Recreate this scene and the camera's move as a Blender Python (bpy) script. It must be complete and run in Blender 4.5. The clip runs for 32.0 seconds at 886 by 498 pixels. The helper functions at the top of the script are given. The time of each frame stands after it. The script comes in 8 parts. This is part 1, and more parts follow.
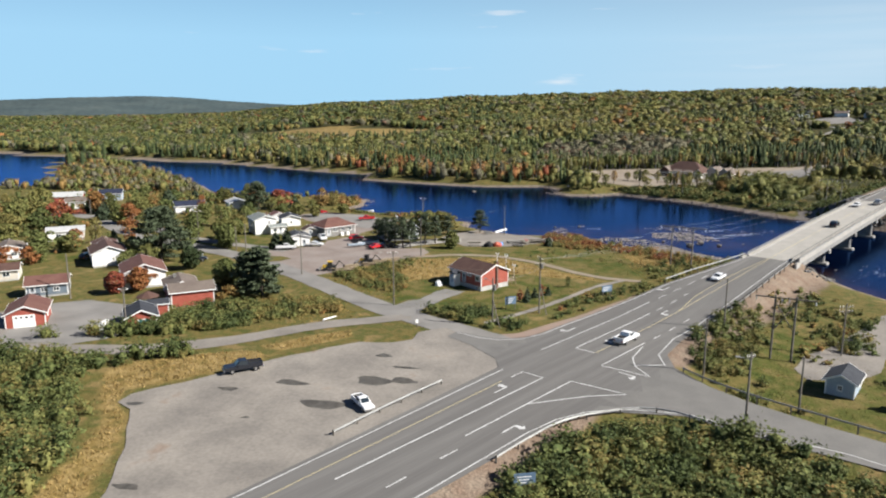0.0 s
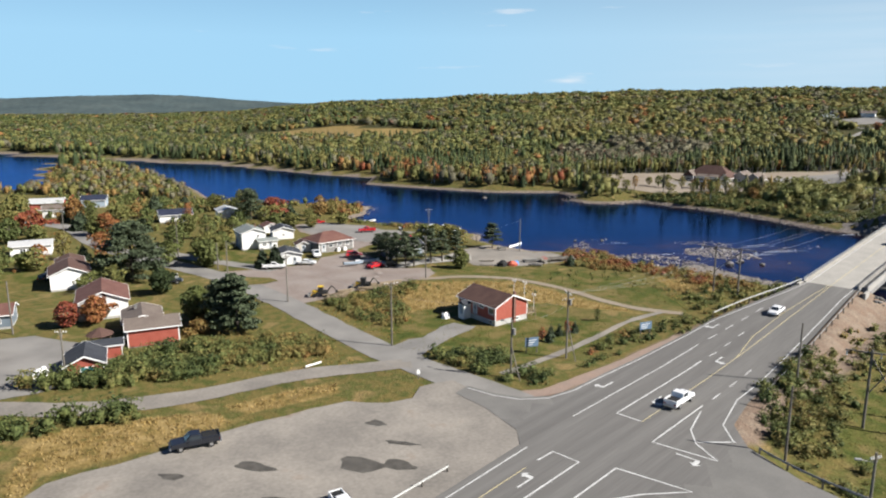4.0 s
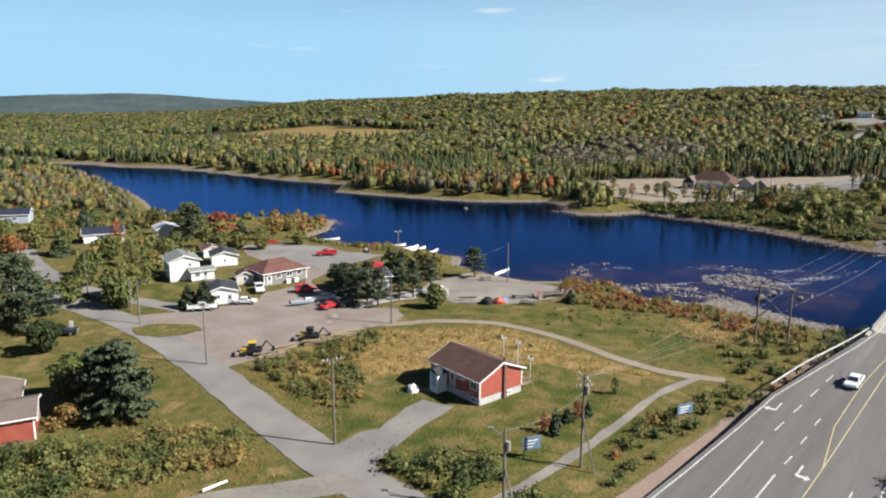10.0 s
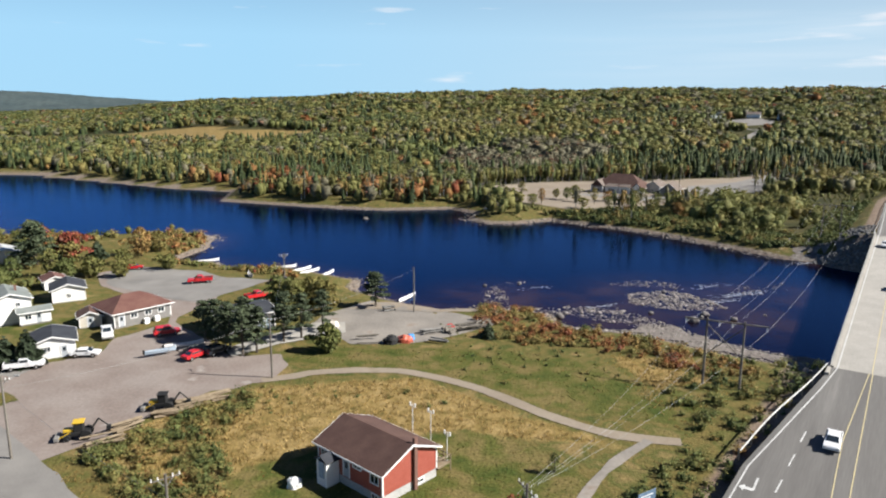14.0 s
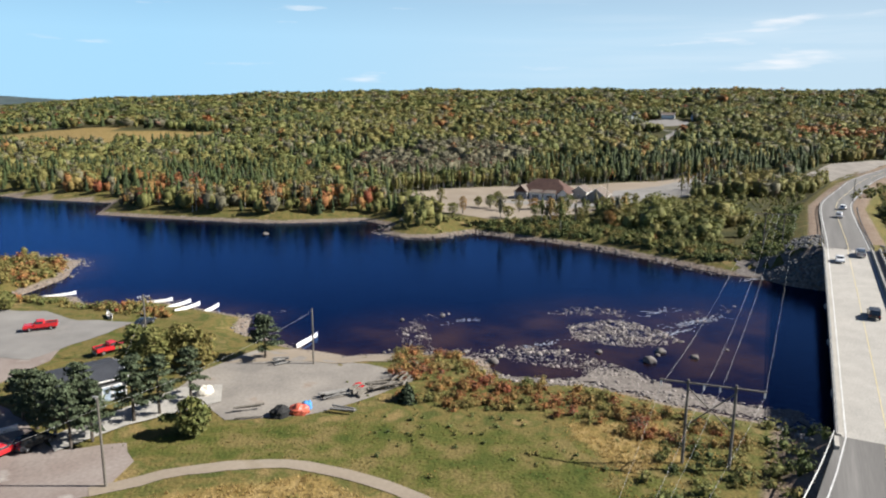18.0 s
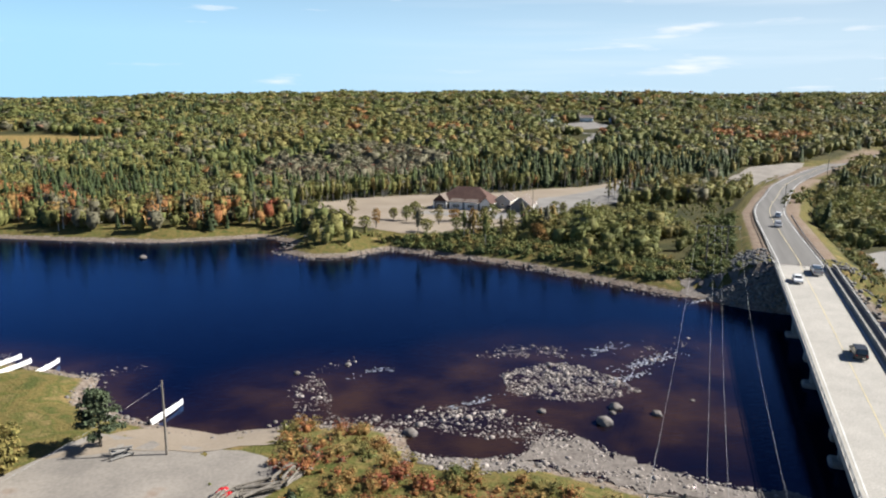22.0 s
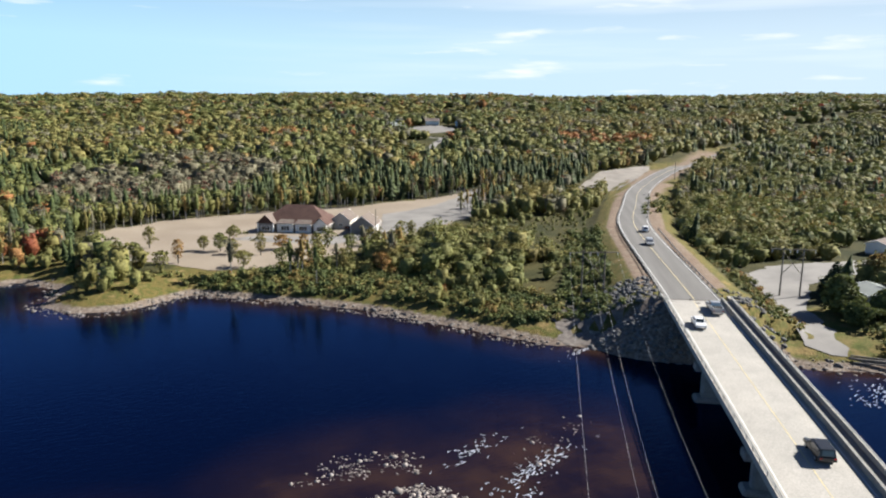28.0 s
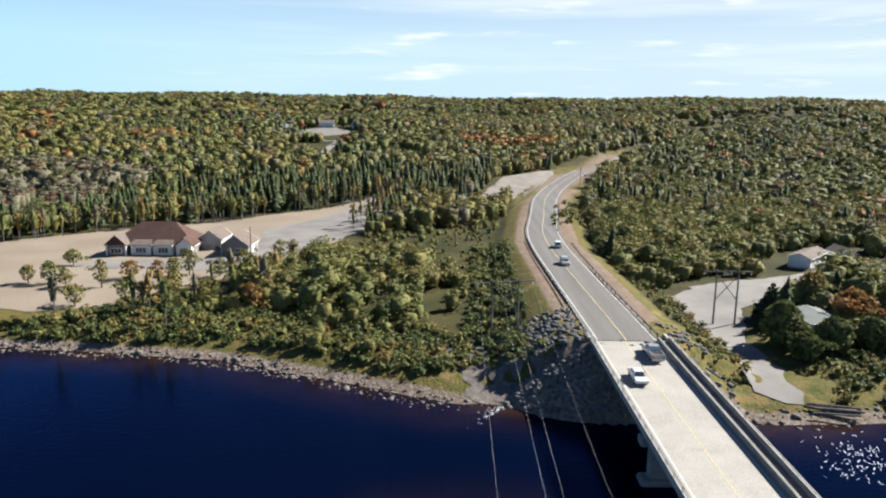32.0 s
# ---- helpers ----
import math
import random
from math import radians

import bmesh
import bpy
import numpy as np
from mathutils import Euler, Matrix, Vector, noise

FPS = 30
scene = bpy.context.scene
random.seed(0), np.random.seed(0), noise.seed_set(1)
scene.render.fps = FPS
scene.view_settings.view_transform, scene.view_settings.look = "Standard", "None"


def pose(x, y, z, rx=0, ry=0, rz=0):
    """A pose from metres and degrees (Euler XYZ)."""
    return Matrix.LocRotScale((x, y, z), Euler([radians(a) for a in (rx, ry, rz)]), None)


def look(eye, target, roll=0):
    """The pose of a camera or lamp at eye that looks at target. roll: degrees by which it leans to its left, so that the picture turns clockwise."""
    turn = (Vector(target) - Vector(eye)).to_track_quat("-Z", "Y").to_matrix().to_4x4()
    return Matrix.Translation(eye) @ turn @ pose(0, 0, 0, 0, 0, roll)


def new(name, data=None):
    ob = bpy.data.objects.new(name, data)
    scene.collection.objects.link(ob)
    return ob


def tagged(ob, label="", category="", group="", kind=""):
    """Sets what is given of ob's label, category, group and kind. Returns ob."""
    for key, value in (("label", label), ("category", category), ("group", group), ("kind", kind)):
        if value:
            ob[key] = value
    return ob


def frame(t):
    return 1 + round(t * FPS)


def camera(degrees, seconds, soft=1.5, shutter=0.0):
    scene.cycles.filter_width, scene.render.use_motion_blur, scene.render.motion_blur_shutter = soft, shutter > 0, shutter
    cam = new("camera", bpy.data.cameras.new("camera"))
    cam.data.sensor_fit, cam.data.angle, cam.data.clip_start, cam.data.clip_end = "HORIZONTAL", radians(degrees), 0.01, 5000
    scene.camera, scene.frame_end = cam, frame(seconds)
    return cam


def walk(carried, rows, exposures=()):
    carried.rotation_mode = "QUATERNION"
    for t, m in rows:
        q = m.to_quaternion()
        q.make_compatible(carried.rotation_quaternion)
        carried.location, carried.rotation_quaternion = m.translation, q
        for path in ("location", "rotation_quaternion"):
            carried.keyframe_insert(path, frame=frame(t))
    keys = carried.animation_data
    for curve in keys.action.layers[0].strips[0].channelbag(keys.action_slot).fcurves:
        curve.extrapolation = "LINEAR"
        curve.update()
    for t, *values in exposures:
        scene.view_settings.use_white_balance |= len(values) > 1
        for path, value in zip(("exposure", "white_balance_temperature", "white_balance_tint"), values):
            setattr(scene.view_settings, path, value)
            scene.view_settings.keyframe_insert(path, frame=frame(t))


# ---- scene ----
cam = camera(64.7, 32.0, soft=2.1)


PATH = [
    (0, (15.472, -2.503, 39.5), (15.077, -0.583, 39.102), -0.1),
    (1, (14.111, 3.48, 39.718), (13.711, 5.399, 39.319), -0.1),
    (2, (12.914, 9.244, 39.877), (12.507, 11.161, 39.478), -0.0),
    (3, (11.841, 15.234, 40.028), (11.427, 17.15, 39.628), 0.0),
    (3.5, (11.245, 18.126, 40.15), (10.829, 20.041, 39.749), 0.0),
    (5.5, (9.515, 30.242, 40.119), (9.088, 32.154, 39.717), -0.2),
    (6, (9.145, 33.201, 40.106), (8.714, 35.113, 39.704), -0.2),
    (7, (8.127, 39.246, 40.079), (7.69, 41.156, 39.677), -0.1),
    (8, (7.141, 45.069, 40.146), (6.697, 46.977, 39.744), -0.0),
    (9, (6.273, 50.636, 40.33), (5.83, 52.544, 39.927), 0.0),
    (9.5, (5.873, 53.546, 40.312), (5.46, 55.461, 39.909), 0.0),
    (10, (5.474, 56.374, 40.479), (5.106, 58.298, 40.075), 0.0),
    (11, (4.566, 62.463, 40.396), (4.283, 64.401, 39.991), 0.0),
    (12, (3.806, 68.344, 40.468), (3.595, 70.291, 40.063), 0.1),
    (13, (3.158, 74.328, 40.576), (3.012, 76.281, 40.171), 0.2),
    (14, (2.865, 80.575, 40.803), (2.769, 82.531, 40.398), 0.2),
    (14.5, (2.666, 83.77, 40.847), (2.601, 85.727, 40.441), 0.3),
    (16.5, (3.096, 98.269, 40.884), (3.115, 100.227, 40.48), 0.3),
    (17, (3.297, 101.693, 40.881), (3.354, 103.651, 40.476), 0.3),
    (18, (3.564, 108.527, 40.809), (3.702, 110.481, 40.405), 0.4),
    (19, (4.226, 115.112, 40.751), (4.419, 117.061, 40.348), 0.6),
    (20, (5.356, 121.761, 40.537), (5.608, 123.705, 40.138), 0.5),
    (21, (6.693, 128.742, 40.416), (6.983, 130.681, 40.02), 0.5),
    (22, (8.278, 135.487, 40.38), (8.642, 137.414, 39.985), 0.5),
    (23, (10.045, 141.944, 40.455), (10.501, 143.852, 40.062), 0.5),
    (24, (12.006, 148.058, 40.499), (12.531, 149.949, 40.109), 0.5),
    (25, (14.436, 154.702, 40.403), (15.039, 156.569, 40.017), 0.4),
    (25.5, (15.835, 157.897, 40.455), (16.492, 159.746, 40.069), 0.4),
    (27.5, (21.292, 170.372, 40.742), (22.039, 172.187, 40.358), 0.4),
    (28, (22.974, 173.286, 40.772), (23.741, 175.093, 40.387), 0.4),
    (29, (25.978, 178.89, 40.65), (26.781, 180.681, 40.268), 0.4),
    (30, (29.184, 184.406, 40.578), (30.026, 186.18, 40.198), 0.6),
    (31, (32.73, 189.876, 40.644), (33.613, 191.629, 40.264), 0.6),
    (32, (37.883, 197.402, 40.714), (38.894, 199.085, 40.336), 0.7),
]
walk(cam, [(t, look(eye, target, roll)) for t, eye, target, roll in PATH],
     exposures=[(0, 1.24), (10, 1.27), (18, 1.35), (25, 1.52), (32, 1.56)])


# world, sun and exposure
SUN_UP, SUN_ROUND = radians(37), radians(-87)
world = bpy.data.worlds.new("sky")
scene.world = world
world.use_nodes = True
wn, wl = world.node_tree.nodes, world.node_tree.links
wn.clear()
sky = wn.new("ShaderNodeTexSky")
sky.sky_type = "NISHITA"
sky.sun_disc = False
sky.sun_elevation, sky.sun_rotation = SUN_UP, SUN_ROUND
sky.altitude, sky.air_density, sky.dust_density, sky.ozone_density = 150, 1.0, 0.0, 3.0
wco = wn.new("ShaderNodeTexCoord")
wmap = wn.new("ShaderNodeMapping")
wmap.inputs["Scale"].default_value = (3.2, 3.2, 26)
wnoi = wn.new("ShaderNodeTexNoise")
wnoi.inputs["Scale"].default_value, wnoi.inputs["Detail"].default_value = 2.3, 6
wramp = wn.new("ShaderNodeValToRGB")
wramp.color_ramp.elements[0].position, wramp.color_ramp.elements[1].position = 0.64, 0.82
wmix = wn.new("ShaderNodeMixRGB")
wmix.inputs[2].default_value = (9.0, 9.3, 9.8, 1)
wbg = wn.new("ShaderNodeBackground")
wbg.inputs["Strength"].default_value = 0.041
wout = wn.new("ShaderNodeOutputWorld")
wl.new(wco.outputs["Generated"], wmap.inputs["Vector"])
wl.new(wmap.outputs[0], wnoi.inputs["Vector"])
wlean = wn.new("ShaderNodeMath")
wlean.operation = "MULTIPLY_ADD"
wlean.inputs[1].default_value = 0.07
wl.new(wnoi.outputs[0], wlean.inputs[2])
wl.new(wlean.outputs[0], wramp.inputs[0])
wl.new(wramp.outputs[0], wmix.inputs[0])
wtint = wn.new("ShaderNodeMixRGB")
wtint.blend_type = "MULTIPLY"
wtint.inputs[0].default_value = 1.0
wtint.inputs[2].default_value = (0.2, 0.37, 0.62, 1)
wl.new(sky.outputs[0], wtint.inputs[1])
wpale = wn.new("ShaderNodeMixRGB")
wsep = wn.new("ShaderNodeSeparateXYZ")
wlow = wn.new("ShaderNodeMapRange")
wlow.inputs[1].default_value, wlow.inputs[2].default_value, wlow.inputs[3].default_value, wlow.inputs[4].default_value = 0.09, 0.36, 0.92, 0.0
wl.new(wco.outputs["Generated"], wsep.inputs[0])
wl.new(wsep.outputs["Z"], wlow.inputs[0])
wl.new(wlow.outputs[0], wpale.inputs[0])
wside = wn.new("ShaderNodeMapRange")
wside.inputs[1].default_value, wside.inputs[2].default_value = -0.3, 0.75
wglow = wn.new("ShaderNodeMixRGB")
wglow.inputs[1].default_value, wglow.inputs[2].default_value = (4.3, 7.5, 10.1, 1), (6.2, 7.7, 8.9, 1)
wl.new(wsep.outputs["X"], wside.inputs[0])
wl.new(wside.outputs[0], wglow.inputs[0])
wl.new(wglow.outputs[0], wpale.inputs[2])
wl.new(wtint.outputs[0], wpale.inputs[1])
wl.new(wsep.outputs["X"], wlean.inputs[0])
# thin high veil of cloud low in the east
wveilmap = wn.new("ShaderNodeMapping")
wveilmap.inputs["Scale"].default_value, wveilmap.inputs["Rotation"].default_value = (1.1, 1.1, 22), (0, 0.05, 0)
wveil = wn.new("ShaderNodeTexNoise")
wveil.inputs["Scale"].default_value, wveil.inputs["Detail"].default_value = 2.0, 5
wveilramp = wn.new("ShaderNodeMapRange")
wveilramp.inputs[1].default_value, wveilramp.inputs[2].default_value, wveilramp.inputs[4].default_value = 0.45, 0.8, 0.6
wveilside = wn.new("ShaderNodeMapRange")
wveilside.inputs[1].default_value, wveilside.inputs[2].default_value = 0.0, 0.7
wveilmul = wn.new("ShaderNodeMath")
wveilmul.operation = "MULTIPLY"
wveilmix = wn.new("ShaderNodeMixRGB")
wveilmix.inputs[2].default_value = (9.0, 9.6, 10.2, 1)
wl.new(wco.outputs["Generated"], wveilmap.inputs["Vector"])
wl.new(wveilmap.outputs[0], wveil.inputs["Vector"])
wl.new(wveil.outputs[0], wveilramp.inputs[0])
wl.new(wsep.outputs["X"], wveilside.inputs[0])
wl.new(wveilramp.outputs[0], wveilmul.inputs[0])
wl.new(wveilside.outputs[0], wveilmul.inputs[1])
wl.new(wveilmul.outputs[0], wveilmix.inputs[0])
wl.new(wpale.outputs[0], wveilmix.inputs[1])
wl.new(wveilmix.outputs[0], wmix.inputs[1])
wl.new(wmix.outputs[0], wbg.inputs[0])
wl.new(wbg.outputs[0], wout.inputs[0])

sun = new("sun", bpy.data.lights.new("sun", "SUN"))
sun.data.energy, sun.data.angle, sun.data.color = 5.0, radians(0.55), (1.0, 0.965, 0.91)
sun.matrix_world = look((math.cos(SUN_UP) * 500, -26, math.sin(SUN_UP) * 500 + 0.0), (0, 0, 0))


# materials
def mat(name, a, b, c=None, scale=1.0, fine=12.0, rough=0.85, bump=0.15, metal=0.0, tint="", ramp=None, stretch=(1, 1, 1), spec=0.3, dull=0.48, grain=0.4, turn=None, long=1.0):
    """Two-scale noise over world position; c: a third colour in blotches; tint: a per-object shift."""
    a, b, c = (tuple(v * dull for v in q) if q else None for q in (a, b, c))
    m = bpy.data.materials.new(name)
    m.use_nodes = True
    nt, lk = m.node_tree.nodes, m.node_tree.links
    bs = nt["Principled BSDF"]
    bs.inputs["Roughness"].default_value = rough
    bs.inputs["Metallic"].default_value = metal
    bs.inputs["Specular IOR Level"].default_value = spec
    geo = nt.new("ShaderNodeNewGeometry")
    mp = nt.new("ShaderNodeMapping")
    mp.inputs["Scale"].default_value = stretch
    if turn is not None:
        mp.vector_type = "TEXTURE"
        mp.inputs["Rotation"].default_value, mp.inputs["Scale"].default_value = (0, 0, turn), (long, 1, 1)
    lk.new(geo.outputs["Position"], mp.inputs["Vector"])
    n1, n2 = nt.new("ShaderNodeTexNoise"), nt.new("ShaderNodeTexNoise")
    n1.inputs["Scale"].default_value, n1.inputs["Detail"].default_value = scale, 5
    n2.inputs["Scale"].default_value, n2.inputs["Detail"].default_value = fine, 3
    lk.new(mp.outputs[0], n1.inputs["Vector"])
    lk.new(mp.outputs[0], n2.inputs["Vector"])
    r1 = nt.new("ShaderNodeValToRGB")
    r1.color_ramp.elements[0].position, r1.color_ramp.elements[1].position = 0.35, 0.65
    r1.color_ramp.elements[0].color, r1.color_ramp.elements[1].color = (*a, 1), (*b, 1)
    if c:
        e = r1.color_ramp.elements.new(0.72)
        e.color = (*c, 1)
    lk.new(n1.outputs[0], r1.inputs[0])
    mx = nt.new("ShaderNodeMixRGB")
    mx.blend_type = "OVERLAY"
    mx.inputs[0].default_value = grain
    lk.new(r1.outputs[0], mx.inputs[1])
    lk.new(n2.outputs[0], mx.inputs[2])
    col = mx.outputs[0]
    if tint:
        oi = nt.new("ShaderNodeObjectInfo" if tint == "object" else "ShaderNodeNewGeometry")
        hs = nt.new("ShaderNodeHueSaturation")
        mr = nt.new("ShaderNodeMapRange")
        mr.inputs[3].default_value, mr.inputs[4].default_value = (0.8, 1.2) if tint == "object" else (0.55, 1.5)
        lk.new(oi.outputs["Random" if tint == "object" else "Random Per Island"], mr.inputs[0])
        lk.new(mr.outputs[0], hs.inputs["Value"])
        lk.new(col, hs.inputs["Color"])
        col = hs.outputs[0]
    lk.new(col, bs.inputs["Base Color"])
    if bump:
        bp = nt.new("ShaderNodeBump")
        bp.inputs["Strength"].default_value, bp.inputs["Distance"].default_value = bump, 0.1
        lk.new(n2.outputs[0], bp.inputs["Height"])
        lk.new(bp.outputs[0], bs.inputs["Normal"])
    return m


def foliage(name, stops, soft=0.25):
    """Leaf colours picked per tree by the attribute tint, with light coming through the leaves."""
    m = bpy.data.materials.new(name)
    m.use_nodes = True
    nt, lk = m.node_tree.nodes, m.node_tree.links
    bs = nt["Principled BSDF"]
    bs.inputs["Roughness"].default_value = 0.7
    bs.inputs["Specular IOR Level"].default_value = 0.15
    at = nt.new("ShaderNodeAttribute")
    at.attribute_name = "tint"
    rp = nt.new("ShaderNodeValToRGB")
    els = rp.color_ramp.elements
    stops = [(p, tuple(0.77 * v for v in cc)) for p, cc in stops]
    els[0].position, els[0].color = stops[0][0], (*stops[0][1], 1)
    els[1].position, els[1].color = stops[-1][0], (*stops[-1][1], 1)
    for p, cc in stops[1:-1]:
        els.new(p).color = (*cc, 1)
    lk.new(at.outputs["Fac"], rp.inputs[0])
    geo = nt.new("ShaderNodeNewGeometry")
    hs = nt.new("ShaderNodeHueSaturation")
    mr = nt.new("ShaderNodeMapRange")
    mr.inputs[3].default_value, mr.inputs[4].default_value = 0.82, 1.2
    lk.new(geo.outputs["Random Per Island"], mr.inputs[0])
    # noise darkens gaps between leaf clumps: their shade is put into the colour
    nz = nt.new("ShaderNodeTexNoise")
    nz.inputs["Scale"].default_value, nz.inputs["Detail"].default_value = 1.5, 4
    lk.new(geo.outputs["Position"], nz.inputs["Vector"])
    m2 = nt.new("ShaderNodeMapRange")
    m2.inputs[1].default_value, m2.inputs[2].default_value, m2.inputs[3].default_value, m2.inputs[4].default_value = 0.32, 0.68, 0.62, 1.38
    lk.new(nz.outputs[0], m2.inputs[0])
    mm = nt.new("ShaderNodeMath")
    mm.operation = "MULTIPLY"
    lk.new(mr.outputs[0], mm.inputs[0])
    lk.new(m2.outputs[0], mm.inputs[1])
    lk.new(mm.outputs[0], hs.inputs["Value"])
    lk.new(rp.outputs[0], hs.inputs["Color"])
    lk.new(hs.outputs[0], bs.inputs["Base Color"])
    bp = nt.new("ShaderNodeBump")
    bp.inputs["Strength"].default_value, bp.inputs["Distance"].default_value = 0.6, 0.5
    lk.new(nz.outputs[0], bp.inputs["Height"])
    lk.new(bp.outputs[0], bs.inputs["Normal"])
    tr = nt.new("ShaderNodeBsdfTranslucent")
    lk.new(hs.outputs[0], tr.inputs["Color"])
    mix = nt.new("ShaderNodeMixShader")
    mix.inputs[0].default_value = soft
    lk.new(bs.outputs[0], mix.inputs[1])
    lk.new(tr.outputs[0], mix.inputs[2])
    lk.new(mix.outputs[0], nt["Material Output"].inputs["Surface"])
    return m


LEAVES = foliage("leaves", [(0.0, (0.034, 0.05, 0.021)), (0.25, (0.062, 0.083, 0.029)), (0.34, (0.085, 0.11, 0.036)), (0.48, (0.142, 0.156, 0.05)), (0.58, (0.198, 0.178, 0.058)),
                            (0.68, (0.25, 0.185, 0.064)), (0.78, (0.3, 0.155, 0.055)), (0.86, (0.285, 0.115, 0.045)), (0.92, (0.25, 0.062, 0.04)), (0.94, (0.24, 0.06, 0.045)), (0.96, (0.165, 0.148, 0.09)), (1.0, (0.155, 0.145, 0.095))], 0.24)
NEEDLES = foliage("pine_needles", [(0.0, (0.026, 0.038, 0.021)), (0.3, (0.06, 0.08, 0.044)), (0.6, (0.105, 0.128, 0.07)), (1.0, (0.15, 0.16, 0.085))], 0.15)
BARK = mat("bark", (0.09, 0.07, 0.055), (0.2, 0.17, 0.14), scale=3, fine=30, rough=0.9, bump=0.4)
BIRCH = mat("birch_bark", (0.55, 0.52, 0.47), (0.72, 0.7, 0.66), (0.2, 0.18, 0.16), scale=2, fine=20, rough=0.8, bump=0.2)
ASPHALT = mat("asphalt", (0.19, 0.18, 0.168), (0.25, 0.238, 0.222), (0.3, 0.284, 0.264), scale=0.5, fine=6, rough=0.85, bump=0.05, grain=0.2, turn=1.028, long=26)
SIDE_ASPHALT = mat("worn_asphalt", (0.225, 0.215, 0.2), (0.275, 0.262, 0.242), (0.3, 0.284, 0.264), scale=0.25, fine=6, rough=0.88, bump=0.05, grain=0.2)
OLD_ASPHALT = mat("weathered_asphalt", (0.28, 0.265, 0.245), (0.38, 0.36, 0.33), scale=0.14, fine=6, rough=0.9, bump=0.05, grain=0.2)
GRAVEL = mat("gravel", (0.29, 0.262, 0.23), (0.42, 0.378, 0.325), (0.37, 0.29, 0.23), scale=0.13, fine=2.2, rough=0.95, bump=0.1, grain=0.3)
GRAVEL_RED = mat("reddish_gravel", (0.4, 0.34, 0.3), (0.32, 0.255, 0.22), (0.5, 0.45, 0.4), scale=0.16, fine=2.2, rough=0.95, bump=0.1, grain=0.3)
SHOULDER = mat("red_shoulder_gravel", (0.33, 0.235, 0.185), (0.29, 0.22, 0.18), (0.38, 0.29, 0.235), scale=0.3, fine=4, rough=0.95, bump=0.25, dull=0.62)
YARD = mat("sandy_yard_soil", (0.36, 0.29, 0.215), (0.43, 0.36, 0.275), (0.3, 0.24, 0.15), scale=0.05, fine=2, rough=0.95, bump=0.1, grain=0.2)
PUDDLE = mat("wet_mud", (0.1, 0.09, 0.075), (0.16, 0.145, 0.122), scale=0.8, fine=5, rough=0.6, bump=0.05)
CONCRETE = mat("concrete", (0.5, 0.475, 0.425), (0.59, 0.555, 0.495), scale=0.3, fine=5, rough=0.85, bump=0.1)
# darker concrete for girders, piers, low foundations and small blocks
CONCRETE_DARK = mat("dark_concrete", (0.3, 0.29, 0.27), (0.42, 0.4, 0.37), scale=0.6, fine=5, rough=0.9, bump=0.15)
PAINT_W = mat("white_road_paint", (0.7, 0.7, 0.68), (0.5, 0.5, 0.48), scale=1.2, fine=9, rough=0.7, bump=0.0, dull=0.66)
PAINT_Y = mat("yellow_road_paint", (0.55, 0.46, 0.24), (0.45, 0.39, 0.24), scale=1.2, fine=9, rough=0.7, bump=0.0, dull=0.8)
STEEL = mat("galvanised_steel", (0.42, 0.42, 0.405), (0.56, 0.56, 0.54), scale=0.8, fine=8, rough=0.5, bump=0.03, metal=0.3)
WOODPOLE = mat("weathered_pole_wood", (0.2, 0.175, 0.145), (0.31, 0.28, 0.24), scale=1.5, fine=18, rough=0.9, bump=0.2, stretch=(1, 1, 0.1))
TIMBER = mat("raw_timber", (0.33, 0.25, 0.16), (0.43, 0.34, 0.23), scale=1.5, fine=14, rough=0.85, bump=0.2)
BOULDER = mat("dark_boulder", (0.17, 0.15, 0.135), (0.28, 0.25, 0.225), (0.36, 0.33, 0.3), scale=0.9, fine=6, rough=0.9, bump=0.4)
SHINGLE = mat("wet_shingle", (0.2, 0.17, 0.148), (0.3, 0.262, 0.23), (0.4, 0.355, 0.315), scale=0.9, fine=4, rough=0.9, bump=0.5, grain=0.6)
STONE = mat("river_stone", (0.3, 0.26, 0.23), (0.43, 0.38, 0.34), (0.58, 0.525, 0.475), scale=0.7, fine=5, rough=0.9, bump=0.3, tint="island")
RIPRAP = mat("dark_quarry_stone", (0.16, 0.155, 0.15), (0.27, 0.26, 0.25), scale=0.8, fine=5, rough=0.9, bump=0.3)


# terrain plan
A0, AU, AN = np.array([17.0, 107.3]), np.array([0.5165, 0.856]), np.array([0.856, -0.5165])
WATER = -2.7
RIVER_NEAR = [(-900, 330), (-480, 330), (-330, 322), (-270, 322), (-262, 332), (-312, 378), (-370, 455), (-392, 497), (-341, 474), (-271, 419), (-221, 377), (-189, 344), (-155, 303), (-124, 303),
              (-98, 313), (-84, 306), (-79, 285), (-82, 270), (-69, 268), (-62, 259), (-50, 264), (-33, 254), (-26, 250), (-25, 240), (-15, 231.5),
              (-5, 226), (6, 228), (19, 224), (20, 216), (33, 213), (44, 204), (55, 197), (64, 193), (74, 188), (78, 172), (84, 160), (110, 145), (160, 130), (420, 60)]
RIVER_FAR = [(470, 110), (300, 180), (200, 225), (142, 246), (127, 254), (120, 268), (110, 277), (100, 277), (91, 283), (77, 303), (64, 320), (46, 335), (31, 346), (17, 337), (5, 339),
             (-1, 348), (2, 362), (-8, 373), (-39, 368), (-70, 376), (-114, 391), (-121, 425), (-160, 438), (-257, 494), (-409, 530), (-530, 570), (-900, 620)]
RIVER = RIVER_NEAR + RIVER_FAR
SIDE_ROAD = [(9, 9), (4.2, 12.5), (0.5, 19.5), (-1, 26), (-1.5, 34), (-1, 43), (2, 95), (-6, 95), (-8.6, 43), (-10.8, 29), (-11.2, 21), (-16, 14), (-20, 11), (-25, 9)]
